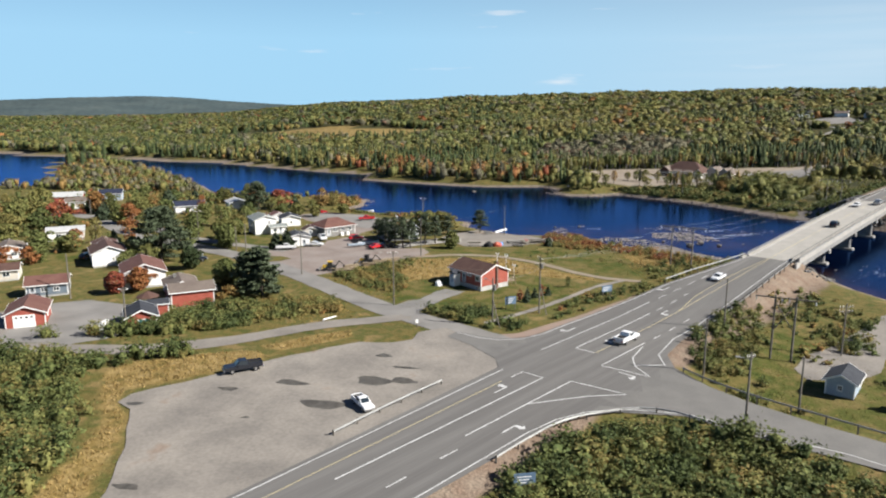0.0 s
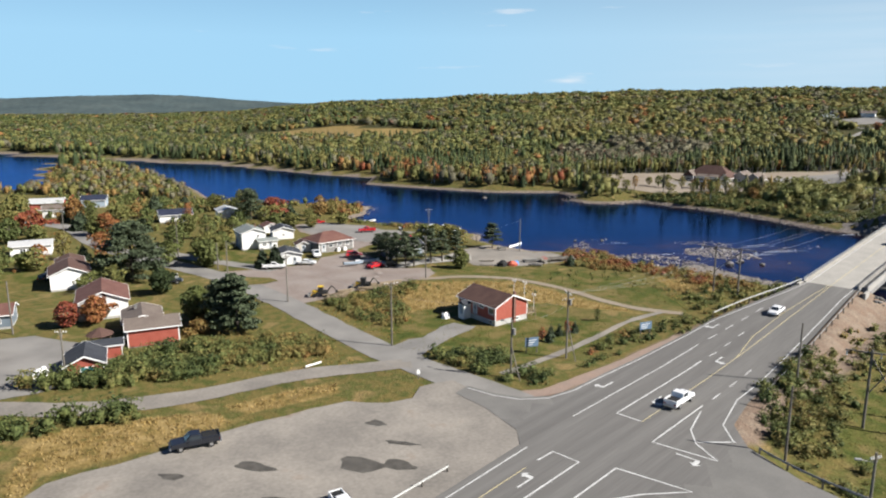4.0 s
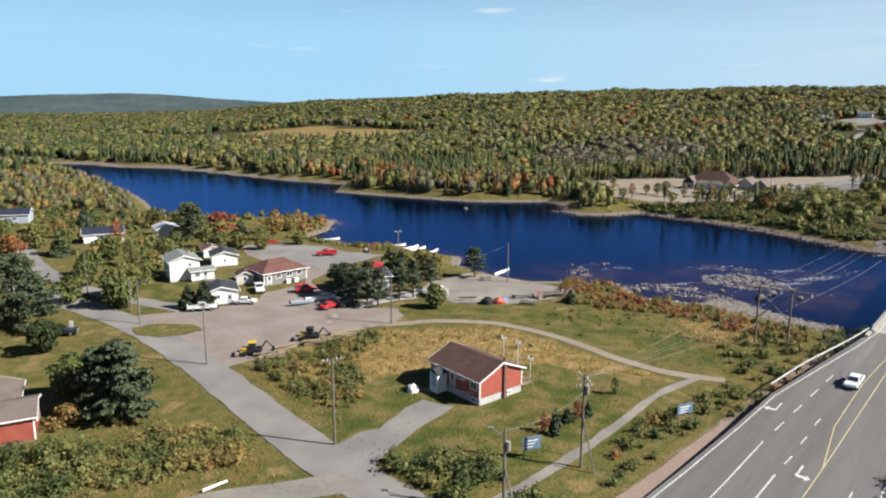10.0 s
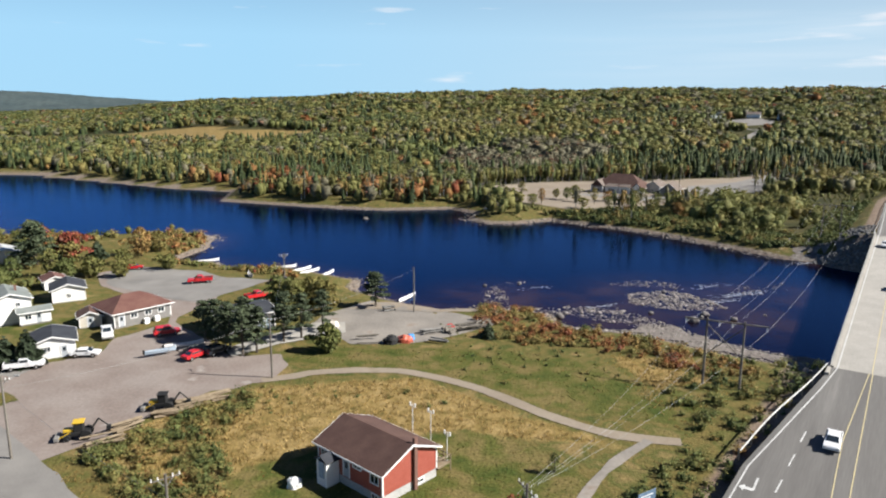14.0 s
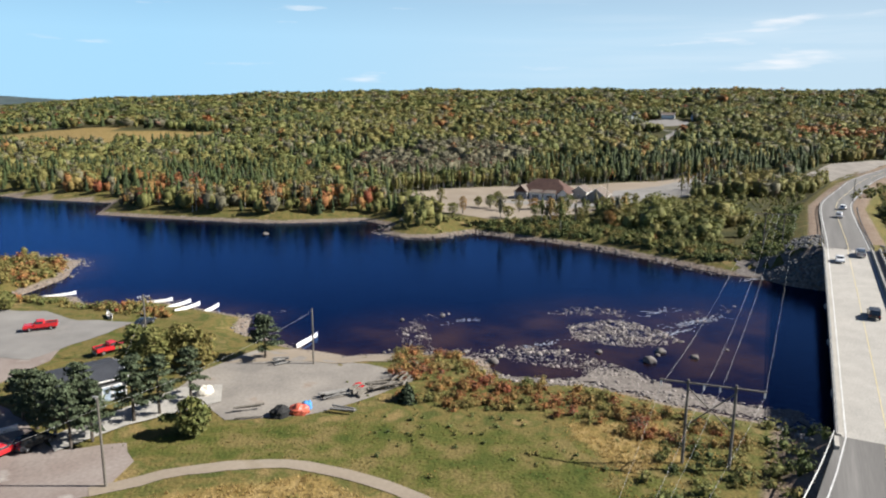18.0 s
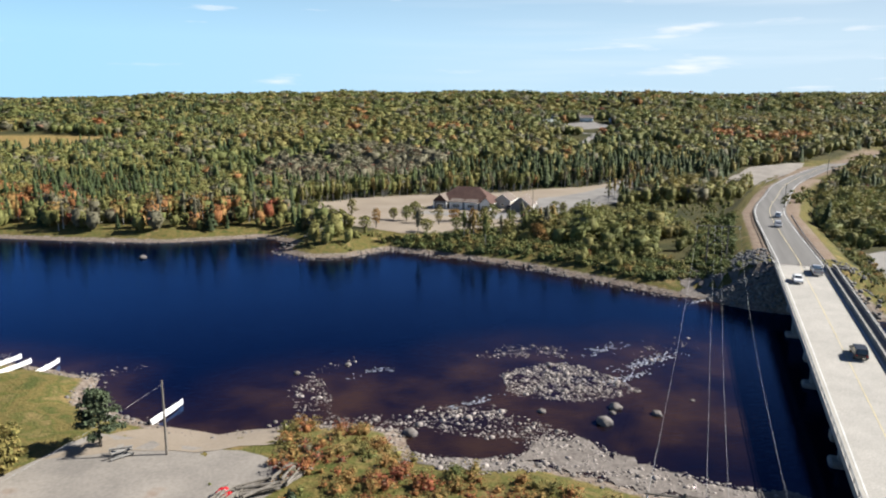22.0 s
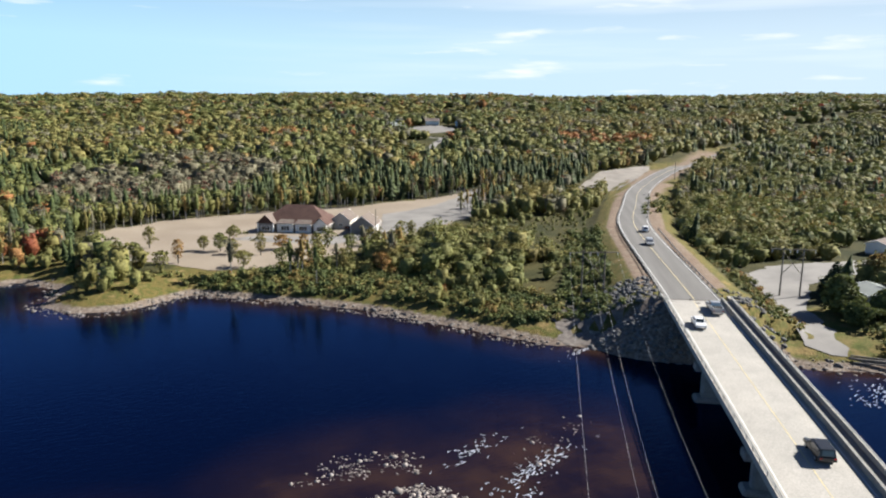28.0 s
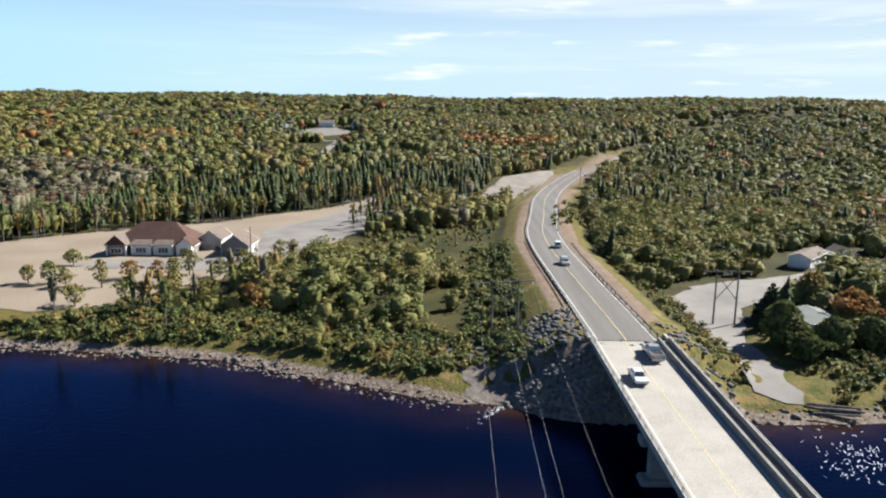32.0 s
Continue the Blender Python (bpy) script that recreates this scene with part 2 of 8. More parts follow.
FAR_AXIS = [(111, 263), (117.3, 273), (163, 349), (196, 391), (227, 428), (266, 466), (310, 502), (342, 522), (450, 586), (620, 660), (900, 720)]


def sd_poly(p, poly):
    """Signed distance of points to a closed outline, negative inside."""
    q = np.asarray(poly, float)
    best, inside = np.full(len(p), 1e18), np.zeros(len(p), bool)
    for a, b in zip(q, np.roll(q, -1, 0)):
        ab, ap = b - a, p - a
        h = np.clip((ap @ ab) / max(ab @ ab, 1e-9), 0, 1)
        best = np.minimum(best, ((ap - h[:, None] * ab) ** 2).sum(1))
        cross = (a[1] > p[:, 1]) != (b[1] > p[:, 1])
        with np.errstate(divide="ignore", invalid="ignore"):
            at = (b[0] - a[0]) * (p[:, 1] - a[1]) / (b[1] - a[1]) + a[0]
        inside ^= cross & (p[:, 0] < at)
    return np.where(inside, -1, 1) * np.sqrt(best)


def along(p, line):
    """Distance to a polyline and the length along it of the nearest place."""
    q = np.asarray(line, float)
    best, where, run = np.full(len(p), 1e18), np.zeros(len(p)), 0.0
    for a, b in zip(q[:-1], q[1:]):
        ab, ap, length = b - a, p - a, np.linalg.norm(b - a)
        h = np.clip((ap @ ab) / (ab @ ab), 0, 1)
        d = ((ap - h[:, None] * ab) ** 2).sum(1)
        near = d < best
        best, where = np.where(near, d, best), np.where(near, run + h * length, where)
        run += length
    return np.sqrt(best), where


def step(a, b, v):
    t = np.clip((v - a) / (b - a), 0, 1)
    return t * t * (3 - 2 * t)


def road_z(s):
    return np.interp(s, [-300, 22, 36, 84, 140, 196, 250, 300, 440, 690, 1100], [0, 0, 0.35, 2.6, 4.6, 6.0, 6.0, 5.7, 7, 14, 26])


def waves(p, size, seed):
    """A cheap smooth unevenness, about -1 to 1."""
    x, y, v = p[:, 0] / size, p[:, 1] / size, np.zeros(len(p))
    for k in range(4):
        a = seed * 1.7 + k * 2.4
        f = 1 + 0.63 * k
        v += np.sin(f * (x * math.cos(a) + y * math.sin(a)) * 2 + a * 3) * np.cos(f * (y * math.cos(a) - x * math.sin(a)) * 1.7 + a) / (1 + 0.5 * k)
    return v / 2


def ground_z(p):
    p = np.asarray(p, float).reshape(-1, 2)
    s, r = (p - A0) @ AU, (p - A0) @ AN
    x, y = p[:, 0], p[:, 1]
    d = sd_poly(p, RIVER)
    north = step(-40, 60, (x * 0.25 + y) - 335 + np.where(x > 70, (x - 70) * 0.45, 0))
    # near land: level village, lower ground east of the highway
    near = -0.9 - 1.3 * step(13, 26, r) * step(90, -40, s) + 0.62 * step(-52, -30, r) * step(24, 6, s) * step(6, -4, r)
    near = near + 0.12 * waves(p, 9, 1) * step(-4, -30, r)
    # far land: yard, then a long wooded rise that dies away to the west
    bear = np.arctan2(x - 10, y)
    rise = np.interp(bear, [-0.6, -0.5, -0.43, -0.36, -0.27, -0.15, 0.05], [0, 0.12, 0.42, 0.68, 0.76, 0.92, 1.0])
    far = 1.0 + 1.6 * step(20, 260, x) + rise * (22 * step(430, 820, y + 0.25 * x) + 36 * step(640, 1500, y + 0.3 * x)) + 10 * rise * step(1600, 3300, np.hypot(x - 20, y - 100)) + 12 * step(0.5, 1.0, bear) * step(350, 900, np.hypot(x - 40, y - 170))
    far = far + step(450, 900, y) * 5 * waves(p, 110, 2) * (0.3 + 0.7 * rise) + 0.4 * waves(p, 22, 5)
    land = near * (1 - north) + far * north
    bank = (WATER - 1.0) + (land - WATER + 1.0) * step(-6, 9 + 5 * north, d) + 0.12 * waves(p, 3.1, 4) * step(14, 3, np.abs(d))
    # embankments that carry the highway
    gap = np.minimum(s - 86, 191.5 - s)
    out = np.hypot(np.maximum(0, np.abs(r - 0.5) - 9.5 + 4 * step(30, 80, s) * step(300, 200, s)), np.maximum(0, gap) * 1.5)
    fill = np.where(s < 215, road_z(s) - 0.06 - out / 1.7, -50)
    lane = road_z(s) - 1.5 * step(18, 80, r) - 0.06
    fill = np.maximum(fill, np.where((s > -60) & (s < 60) & (r > 8), lane - np.maximum(0, sd_poly(np.stack([s, r], 1), SIDE_ROAD) - 0.6) / 1.8, -50))
    df, sf = along(p, FAR_AXIS)
    fill = np.maximum(fill, np.where((s > 190) & (sf > 12), road_z(sf + 182) - 0.3 - np.maximum(0, df - 9) / 2.2, -50))
    z = np.maximum(bank, np.where(s > -300, fill, -50))
    cut = np.where((s > 215) & (df < 40), np.minimum(z, road_z(sf + 182) - 0.3 + np.maximum(0, df - 9) / 2.2), z)
    return cut


def gz(x, y):
    return float(ground_z([(x, y)])[0])


def at_road(s, r, up=0.0):
    q = A0 + s * AU + r * AN
    return (q[0], q[1], float(road_z(s)) + up)


# mesh helpers
def part(name, bm, material, parent=None, label="", smooth=False):
    me = bpy.data.meshes.new(name)
    bm.to_mesh(me)
    bm.free()
    me.materials.append(material)
    if smooth:
        me.polygons.foreach_set("use_smooth", np.ones(len(me.polygons), bool))
    ob = new(name, me)
    ob.parent = parent
    return tagged(ob, label)


def raw(name, verts, faces, material, parent=None, tint=None, label="", smooth=False):
    """A mesh from arrays; faces of one size."""
    me = bpy.data.meshes.new(name)
    verts, faces = np.asarray(verts, np.float32), np.asarray(faces, np.int32)
    k = faces.shape[1]
    me.vertices.add(len(verts))
    me.vertices.foreach_set("co", verts.ravel())
    me.loops.add(faces.size)
    me.loops.foreach_set("vertex_index", faces.ravel())
    me.polygons.add(len(faces))
    me.polygons.foreach_set("loop_start", np.arange(0, faces.size, k, dtype=np.int32))
    me.update(calc_edges=True)
    me.polygons.foreach_set("use_smooth", np.full(len(faces), smooth))
    if tint is not None:
        at = me.attributes.new("tint", "FLOAT", "POINT")
        at.data.foreach_set("value", np.asarray(tint, np.float32))
    me.materials.append(material)
    ob = new(name, me)
    ob.parent = parent
    return tagged(ob, label)


def empty(name, m, label, category, group="", kind=""):
    ob = new(name)
    ob.matrix_world = m
    ob.empty_display_size = 0.3
    return tagged(ob, label, category, group, kind)


def box(bm, x0, y0, z0, x1, y1, z1, m=None, bev=0.0):
    got = bmesh.ops.create_cube(bm, size=1.0, matrix=Matrix.Translation(((x0 + x1) / 2, (y0 + y1) / 2, (z0 + z1) / 2)) @ Matrix.Diagonal((abs(x1 - x0), abs(y1 - y0), abs(z1 - z0), 1)))
    if bev:
        es = {e for v in got["verts"] for e in v.link_edges}
        got = bmesh.ops.bevel(bm, geom=list(es), offset=bev, segments=1, affect="EDGES")
    if m is not None:
        bmesh.ops.transform(bm, matrix=m, verts=list({v for v in got["verts"]}))
    return bm


def boxes(*bs, bev=0.0):
    bm = bmesh.new()
    for b in bs:
        box(bm, *b, bev=bev)
    return bm


def rod(bm, a, b, r0, r1=None, n=8):
    """A tapered round bar from a to b."""
    a, b = Vector(a), Vector(b)
    turn = (b - a).to_track_quat("Z", "Y").to_matrix().to_4x4()
    bmesh.ops.create_cone(bm, cap_ends=True, segments=n, radius1=r0, radius2=r0 if r1 is None else r1, depth=(b - a).length,
                          matrix=Matrix.Translation((a + b) / 2) @ turn)
    return bm


def rods(*rs, n=8):
    bm = bmesh.new()
    for r in rs:
        rod(bm, *r, n=n)
    return bm


def prism(profile, x0, x1):
    """A closed outline in (y, z) drawn out along x."""
    bm = bmesh.new()
    a = [bm.verts.new((x0, y, z)) for y, z in profile]
    b = [bm.verts.new((x1, y, z)) for y, z in profile]
    bm.faces.new(a[::-1])
    bm.faces.new(b)
    for i in range(len(a)):
        j = (i + 1) % len(a)
        bm.faces.new((a[i], a[j], b[j], b[i]))
    bmesh.ops.recalc_face_normals(bm, faces=bm.faces)
    return bm


def ragged(poly, spacing, jitter, seed):
    """An outline resampled at a spacing, its points pushed about a little."""
    rng, out = np.random.default_rng(seed), []
    for a, b in zip(np.asarray(poly, float), np.roll(np.asarray(poly, float), -1, 0)):
        n = max(1, int(np.linalg.norm(b - a) / spacing))
        for k in range(n):
            out.append(a + (b - a) * k / n + rng.normal(0, jitter, 2))
    return out


def patch(name, poly, material, up, label, category, kind="structure", spacing=2.5, jitter=0.25, seed=1, height=None, parent=None):
    """A sheet inside an outline, laid over the ground."""
    from mathutils import geometry
    edge = ragged(poly, spacing, jitter, seed)
    q = np.array(edge)
    gx, gy = np.meshgrid(np.arange(q[:, 0].min(), q[:, 0].max(), spacing), np.arange(q[:, 1].min(), q[:, 1].max(), spacing))
    g = np.stack([gx.ravel(), gy.ravel()], 1)
    g = g[sd_poly(g, q) < -0.5 * spacing]
    pts = [Vector((float(v[0]), float(v[1]))) for v in edge] + [Vector((float(v[0]), float(v[1]))) for v in g]
    n = len(edge)
    vs, _, fs, *_ = geometry.delaunay_2d_cdt(pts, [(i, (i + 1) % n) for i in range(n)], [list(range(n))], 1, 1e-4)
    v2 = np.array([(v.x, v.y) for v in vs])
    z = (ground_z(v2) if height is None else height(v2)) + up
    ob = raw(name, np.c_[v2, z], np.array([f for f in fs if len(f) == 3]), material, parent, smooth=True)
    return tagged(ob, label, category if parent is None else "", kind=kind)


def hz(p):
    return road_z((p - A0) @ AU)


def curve_pts(pts, stepsize=2.0):
    """Catmull-Rom through plan points."""
    q = np.asarray(pts, float)
    q = np.vstack([2 * q[0] - q[1], q, 2 * q[-1] - q[-2]])
    out = []
    for i in range(1, len(q) - 2):
        n = max(2, int(np.linalg.norm(q[i + 1] - q[i]) / stepsize))
        for k in range(n):
            t = k / n
            out.append(0.5 * (2 * q[i] + (q[i + 1] - q[i - 1]) * t + (2 * q[i - 1] - 5 * q[i] + 4 * q[i + 1] - q[i + 2]) * t * t + (3 * q[i] - q[i - 1] - 3 * q[i + 1] + q[i + 2]) * t ** 3))
    out.append(q[-2])
    return np.array(out)


def ribbon(name, line, width, material, up, parent=None, height=None, offset=0.0, across=1, wob=0.0, seed=1):
    """A strip of a width along plan points, laid over the ground."""
    q = np.asarray(line, float)
    t = np.gradient(q, axis=0)
    t /= np.linalg.norm(t, axis=1)[:, None]
    nrm = np.stack([t[:, 1], -t[:, 0]], 1)
    rng = np.random.default_rng(seed)
    cols = []
    for k in range(across + 1):
        f = k / across - 0.5
        w = width * f + (rng.normal(0, wob, len(q)) if wob and k in (0, across) else 0)
        c = q + nrm * (offset + w)[:, None] if np.ndim(w) else q + nrm * (offset + w)
        cols.append(c)
    v = np.concatenate(cols)
    z = (ground_z(v) if height is None else height(v)) + up
    n, fs = len(q), []
    for k in range(across):
        for i in range(n - 1):
            fs.append((k * n + i, k * n + i + 1, (k + 1) * n + i + 1, (k + 1) * n + i))
    fs = [f[::-1] for f in fs]
    return raw(name, np.c_[v, z], np.array(fs), material, parent, smooth=True)


def sr_line(pts, stepsize=2.0):
    """Plan points from places along and across the highway."""
    out = []
    for (s0, r0), (s1, r1) in zip(pts[:-1], pts[1:]):
        n = max(1, int(math.hypot(s1 - s0, r1 - r0) / stepsize))
        out += [(s0 + (s1 - s0) * k / n, r0 + (r1 - r0) * k / n) for k in range(n)]
    out.append(pts[-1])
    return np.array([A0 + s * AU + r * AN for s, r in out])


# ground: one sheet out to the horizon
def stretch(lo, hi, stepsize, far_lo, far_hi, grow=1.16):
    v = list(np.arange(lo, hi, stepsize))
    g = stepsize
    while v[-1] < far_hi:
        g *= grow
        v.append(v[-1] + g)
    g, w = stepsize, [lo]
    while w[-1] > far_lo:
        g *= grow
        w.append(w[-1] - g)
    return np.array(w[:0:-1] + v)


INN_YARD = [(22, 372), (36, 356), (52, 354), (72, 364), (92, 376), (104, 384), (118, 396), (142, 424), (180, 468), (176, 474), (148, 462), (104, 450), (62, 450), (30, 444), (6, 428), (6, 398)]
FAR_LOT = [(200, 436), (232, 446), (285, 495), (298, 508), (256, 499), (206, 450)]
CLEARING = [(-560, 880), (-290, 820), (-190, 760), (-120, 720), (-160, 685), (-240, 668), (-340, 732), (-540, 812)]
EAST_LOT = [(146, 281), (158, 300), (172, 303), (205, 298), (225, 300), (225, 293), (203, 289), (166, 287), (150, 275), (143, 263), (135, 254), (131, 258), (138, 268)]
LAWNS = [[(-24, 131), (-36, 142), (-30, 150), (-16, 160), (4, 166), (14, 158), (18, 148), (8, 134), (-4, 128), (-12, 128)],
         [(-34, 190), (-26, 197), (-18, 196), (-4, 196), (10, 196), (30, 188), (40, 178), (30, 168), (12, 174), (0, 182), (-18, 187)],
         [(-78, 128), (-60, 132), (-50, 138), (-56, 150), (-70, 150), (-80, 142)],
         [(-140, 150), (-106, 160), (-104, 172), (-140, 178)], [(-104, 188), (-80, 180), (-72, 190), (-76, 212), (-100, 216)],
         [(-70, 240), (-52, 246), (-40, 250), (-34, 236), (-44, 232), (-60, 240)], [(38, 88), (56, 92), (66, 104), (58, 120), (58, 132), (46, 128), (42, 112)],
         [(205, 304), (235, 304), (235, 296), (208, 300)], [(134, 262), (142, 268), (150, 266), (140, 254)]]
DRY = [[(-33, 146), (-46, 158), (-30, 178), (-6, 183), (12, 168), (22, 162), (10, 163), (0, 165), (-16, 160), (-26, 152)], [(-44.5, 71.7), (-49.4, 77), (-57, 87), (-56, 92), (-44, 99.4), (-38.6, 101), (-34, 99), (-37.7, 92), (-43.7, 86.3), (-48.6, 81.5), (-47, 77.6), (-42, 72.3), (-37, 62), (-33, 50), (-38, 48), (-42, 62)],
       [(-39, 103), (-32, 110), (-26, 114), (-24, 111), (-28, 106), (-34, 101.5)], [(30, 180), (42, 186), (38, 194), (26, 194)]]
xs = stretch(-165, 175, 1.6, -4800, 4800)
ys = stretch(40, 400, 1.6, -500, 4900)
gx, gy = np.meshgrid(xs, ys)
gp = np.stack([gx.ravel(), gy.ravel()], 1)
gh = ground_z(gp)
nx, ny = len(xs), len(ys)
idx = np.arange(nx * ny).reshape(ny, nx)
gf = np.stack([idx[:-1, :-1], idx[:-1, 1:], idx[1:, 1:], idx[1:, :-1]], -1).reshape(-1, 4)


def ground_material():
    m = bpy.data.materials.new("ground_cover")
    m.use_nodes = True
    nt, lk = m.node_tree.nodes, m.node_tree.links
    bs = nt["Principled BSDF"]
    bs.inputs["Roughness"].default_value = 0.95
    bs.inputs["Specular IOR Level"].default_value = 0.1
    geo = nt.new("ShaderNodeNewGeometry")

    def noi(scale, detail=4):
        n = nt.new("ShaderNodeTexNoise")
        n.inputs["Scale"].default_value, n.inputs["Detail"].default_value = scale, detail
        lk.new(geo.outputs["Position"], n.inputs["Vector"])
        return n.outputs[0]

    def ramp(v, *stops):
        n = nt.new("ShaderNodeValToRGB")
        els = n.color_ramp.elements
        stops = [(p, tuple(0.77 * v for v in c)) for p, c in stops]
        els[0].position, els[0].color = stops[0][0], (*stops[0][1], 1)
        els[1].position, els[1].color = stops[-1][0], (*stops[-1][1], 1)
        for p, c in stops[1:-1]:
            els.new(p).color = (*c, 1)
        lk.new(v, n.inputs[0])
        return n.outputs[0]

    def cover(name, under, over, rough=0.5):
        at = nt.new("ShaderNodeAttribute")
        at.attribute_name = name
        ad = nt.new("ShaderNodeMath")
        ad.operation = "MULTIPLY_ADD"
        lk.new(noi(0.35, 6), ad.inputs[0])
        ad.inputs[1].default_value = rough
        sb = nt.new("ShaderNodeMath")
        sb.operation = "SUBTRACT"
        lk.new(at.outputs["Fac"], sb.inputs[0])
        sb.inputs[1].default_value = rough / 2
        lk.new(sb.outputs[0], ad.inputs[2])
        mr = nt.new("ShaderNodeMapRange")
        mr.inputs[1].default_value, mr.inputs[2].default_value = 0.35, 0.65
        lk.new(ad.outputs[0], mr.inputs[0])
        mx = nt.new("ShaderNodeMixRGB")
        lk.new(mr.outputs[0], mx.inputs[0])
        lk.new(under, mx.inputs[1])
        lk.new(over, mx.inputs[2])
        return mx.outputs[0]

    rough_grass = ramp(noi(0.22, 6), (0.32, (0.066, 0.076, 0.02)), (0.45, (0.145, 0.112, 0.038)), (0.54, (0.084, 0.088, 0.024)), (0.66, (0.2, 0.145, 0.06)))
    lawn = ramp(noi(0.3, 6), (0.3, (0.048, 0.066, 0.013)), (0.47, (0.088, 0.09, 0.022)), (0.62, (0.15, 0.118, 0.044)))
    dry = ramp(noi(0.5, 7), (0.3, (0.11, 0.088, 0.026)), (0.46, (0.215, 0.15, 0.052)), (0.66, (0.3, 0.215, 0.09)))
    floor = ramp(noi(0.08, 6), (0.35, (0.032, 0.036, 0.014)), (0.65, (0.07, 0.062, 0.024)))
    stones = ramp(noi(1.4, 6), (0.35, (0.136, 0.102, 0.077)), (0.55, (0.205, 0.167, 0.136)), (0.7, (0.285, 0.254, 0.217)))
    soil = ramp(noi(0.4, 6), (0.35, (0.18, 0.127, 0.093)), (0.65, (0.217, 0.171, 0.13)))
    col = cover("lawn", rough_grass, lawn)
    col = cover("dry", col, dry, 1.0)
    col = cover("wood", col, floor, 0.3)
    col = cover("soil", col, soil)
    col = cover("shore", col, stones, 0.4)
    hs = nt.new("ShaderNodeHueSaturation")
    mr = nt.new("ShaderNodeMapRange")
    mr.inputs[1].default_value, mr.inputs[2].default_value, mr.inputs[3].default_value, mr.inputs[4].default_value = 0.3, 0.7, 0.72, 1.28
    lk.new(noi(3.5, 5), mr.inputs[0])
    lk.new(mr.outputs[0], hs.inputs["Value"])
    lk.new(col, hs.inputs["Color"])
    lk.new(hs.outputs[0], bs.inputs["Base Color"])
    bp = nt.new("ShaderNodeBump")
    bp.inputs["Strength"].default_value, bp.inputs["Distance"].default_value = 0.6, 0.35
    lk.new(noi(2.2, 6), bp.inputs["Height"])
    lk.new(bp.outputs[0], bs.inputs["Normal"])
    return m


GROUND = ground_material()
ground = raw("ground", np.c_[gp, gh], gf, GROUND, smooth=True)
tagged(ground, "autumn grassland, riverbanks and wooded hills in green and straw tones", "ground", kind="structure")


def ground_attr(name, values):
    at = ground.data.attributes.new(name, "FLOAT", "POINT")
    at.data.foreach_set("value", np.asarray(values, np.float32))


g_river = sd_poly(gp, RIVER)
gs, gr = (gp - A0) @ AU, (gp - A0) @ AN
gdf, gsf = along(gp, FAR_AXIS)
ground_attr("lawn", np.max([step(2.5, -2.5, sd_poly(gp, q)) for q in LAWNS], 0))
ground_attr("dry", np.max([step(3, -3, sd_poly(gp, q)) for q in DRY + [CLEARING]], 0))
g_north = (gp[:, 1] > 300 - np.maximum(0, gp[:, 0] - 100) * 0.5) & (g_river > 0)
ground_attr("wood", np.where(g_north, step(10, 22, g_river) * step(-3, 3, sd_poly(gp, INN_YARD)) * step(10, 16, gdf) * step(-3, 3, sd_poly(gp, CLEARING)), 0) + np.where(gp[:, 1] < 0, 0.5, 0))
ground_attr("shore", step(3.6, 1.3, g_river))
ground_attr("soil", np.maximum(np.where((gs > -70) & (gs < 96) & (g_river > 4), np.maximum(step(17.0, 12.5, -gr + 2.5 * step(20, 80, gs)) * step(-2, -4, gr), step(15 + 4 * step(20, 50, gs), 10, gr) * step(2, 4, gr)), 0),
                               np.where((gs > 205) & (g_river > 5), step(10.5, 7.5, gdf), 0)))

# far hills on the western skyline, distance haze mixed into their base colour
HILLS = mat("hazed_distant_forest", (0.044, 0.06, 0.063), (0.06, 0.076, 0.076), (0.085, 0.094, 0.084), scale=0.006, fine=0.05, rough=1.0, bump=0.0, dull=1.0, spec=0.0)
hb, hr = np.linspace(-1.2, 0.1, 420), np.linspace(3000, 4600, 14)
hbb, hrr = np.meshgrid(hb, hr)
hp = np.stack([15 + hrr.ravel() * np.sin(hbb.ravel()), 5 + hrr.ravel() * np.cos(hbb.ravel())], 1)
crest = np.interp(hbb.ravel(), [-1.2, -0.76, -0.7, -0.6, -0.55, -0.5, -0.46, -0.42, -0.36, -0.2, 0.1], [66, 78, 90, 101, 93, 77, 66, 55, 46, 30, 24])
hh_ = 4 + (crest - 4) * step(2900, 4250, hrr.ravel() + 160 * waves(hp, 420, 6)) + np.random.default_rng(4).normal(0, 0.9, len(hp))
hi = np.arange(len(hp)).reshape(len(hr), len(hb))
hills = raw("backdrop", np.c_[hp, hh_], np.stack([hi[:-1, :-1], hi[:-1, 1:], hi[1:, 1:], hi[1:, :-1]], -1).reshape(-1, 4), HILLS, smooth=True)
tagged(hills, "low wooded hills on the far skyline, painted hazy blue-green", "hills", kind="structure")

# river
wx, wy = stretch(-130, 160, 2.5, -1500, 620, 1.25), stretch(130, 400, 2.5, 40, 760, 1.2)
wgx, wgy = np.meshgrid(wx, wy)
wp = np.stack([wgx.ravel(), wgy.ravel()], 1)
widx = np.arange(len(wp)).reshape(len(wy), len(wx))
wf = np.stack([widx[:-1, :-1], widx[:-1, 1:], widx[1:, 1:], widx[1:, :-1]], -1).reshape(-1, 4)
wd = -sd_poly(wp, RIVER)
keep = (wd[wf] > -14).any(1)
WATERMAT = bpy.data.materials.new("river_water")
WATERMAT.use_nodes = True
nt, lk = WATERMAT.node_tree.nodes, WATERMAT.node_tree.links
bs = nt["Principled BSDF"]
bs.inputs["Roughness"].default_value = 1.0
bs.inputs["Specular IOR Level"].default_value = 0.0
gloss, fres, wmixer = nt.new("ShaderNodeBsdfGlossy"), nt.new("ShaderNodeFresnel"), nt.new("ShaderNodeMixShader")
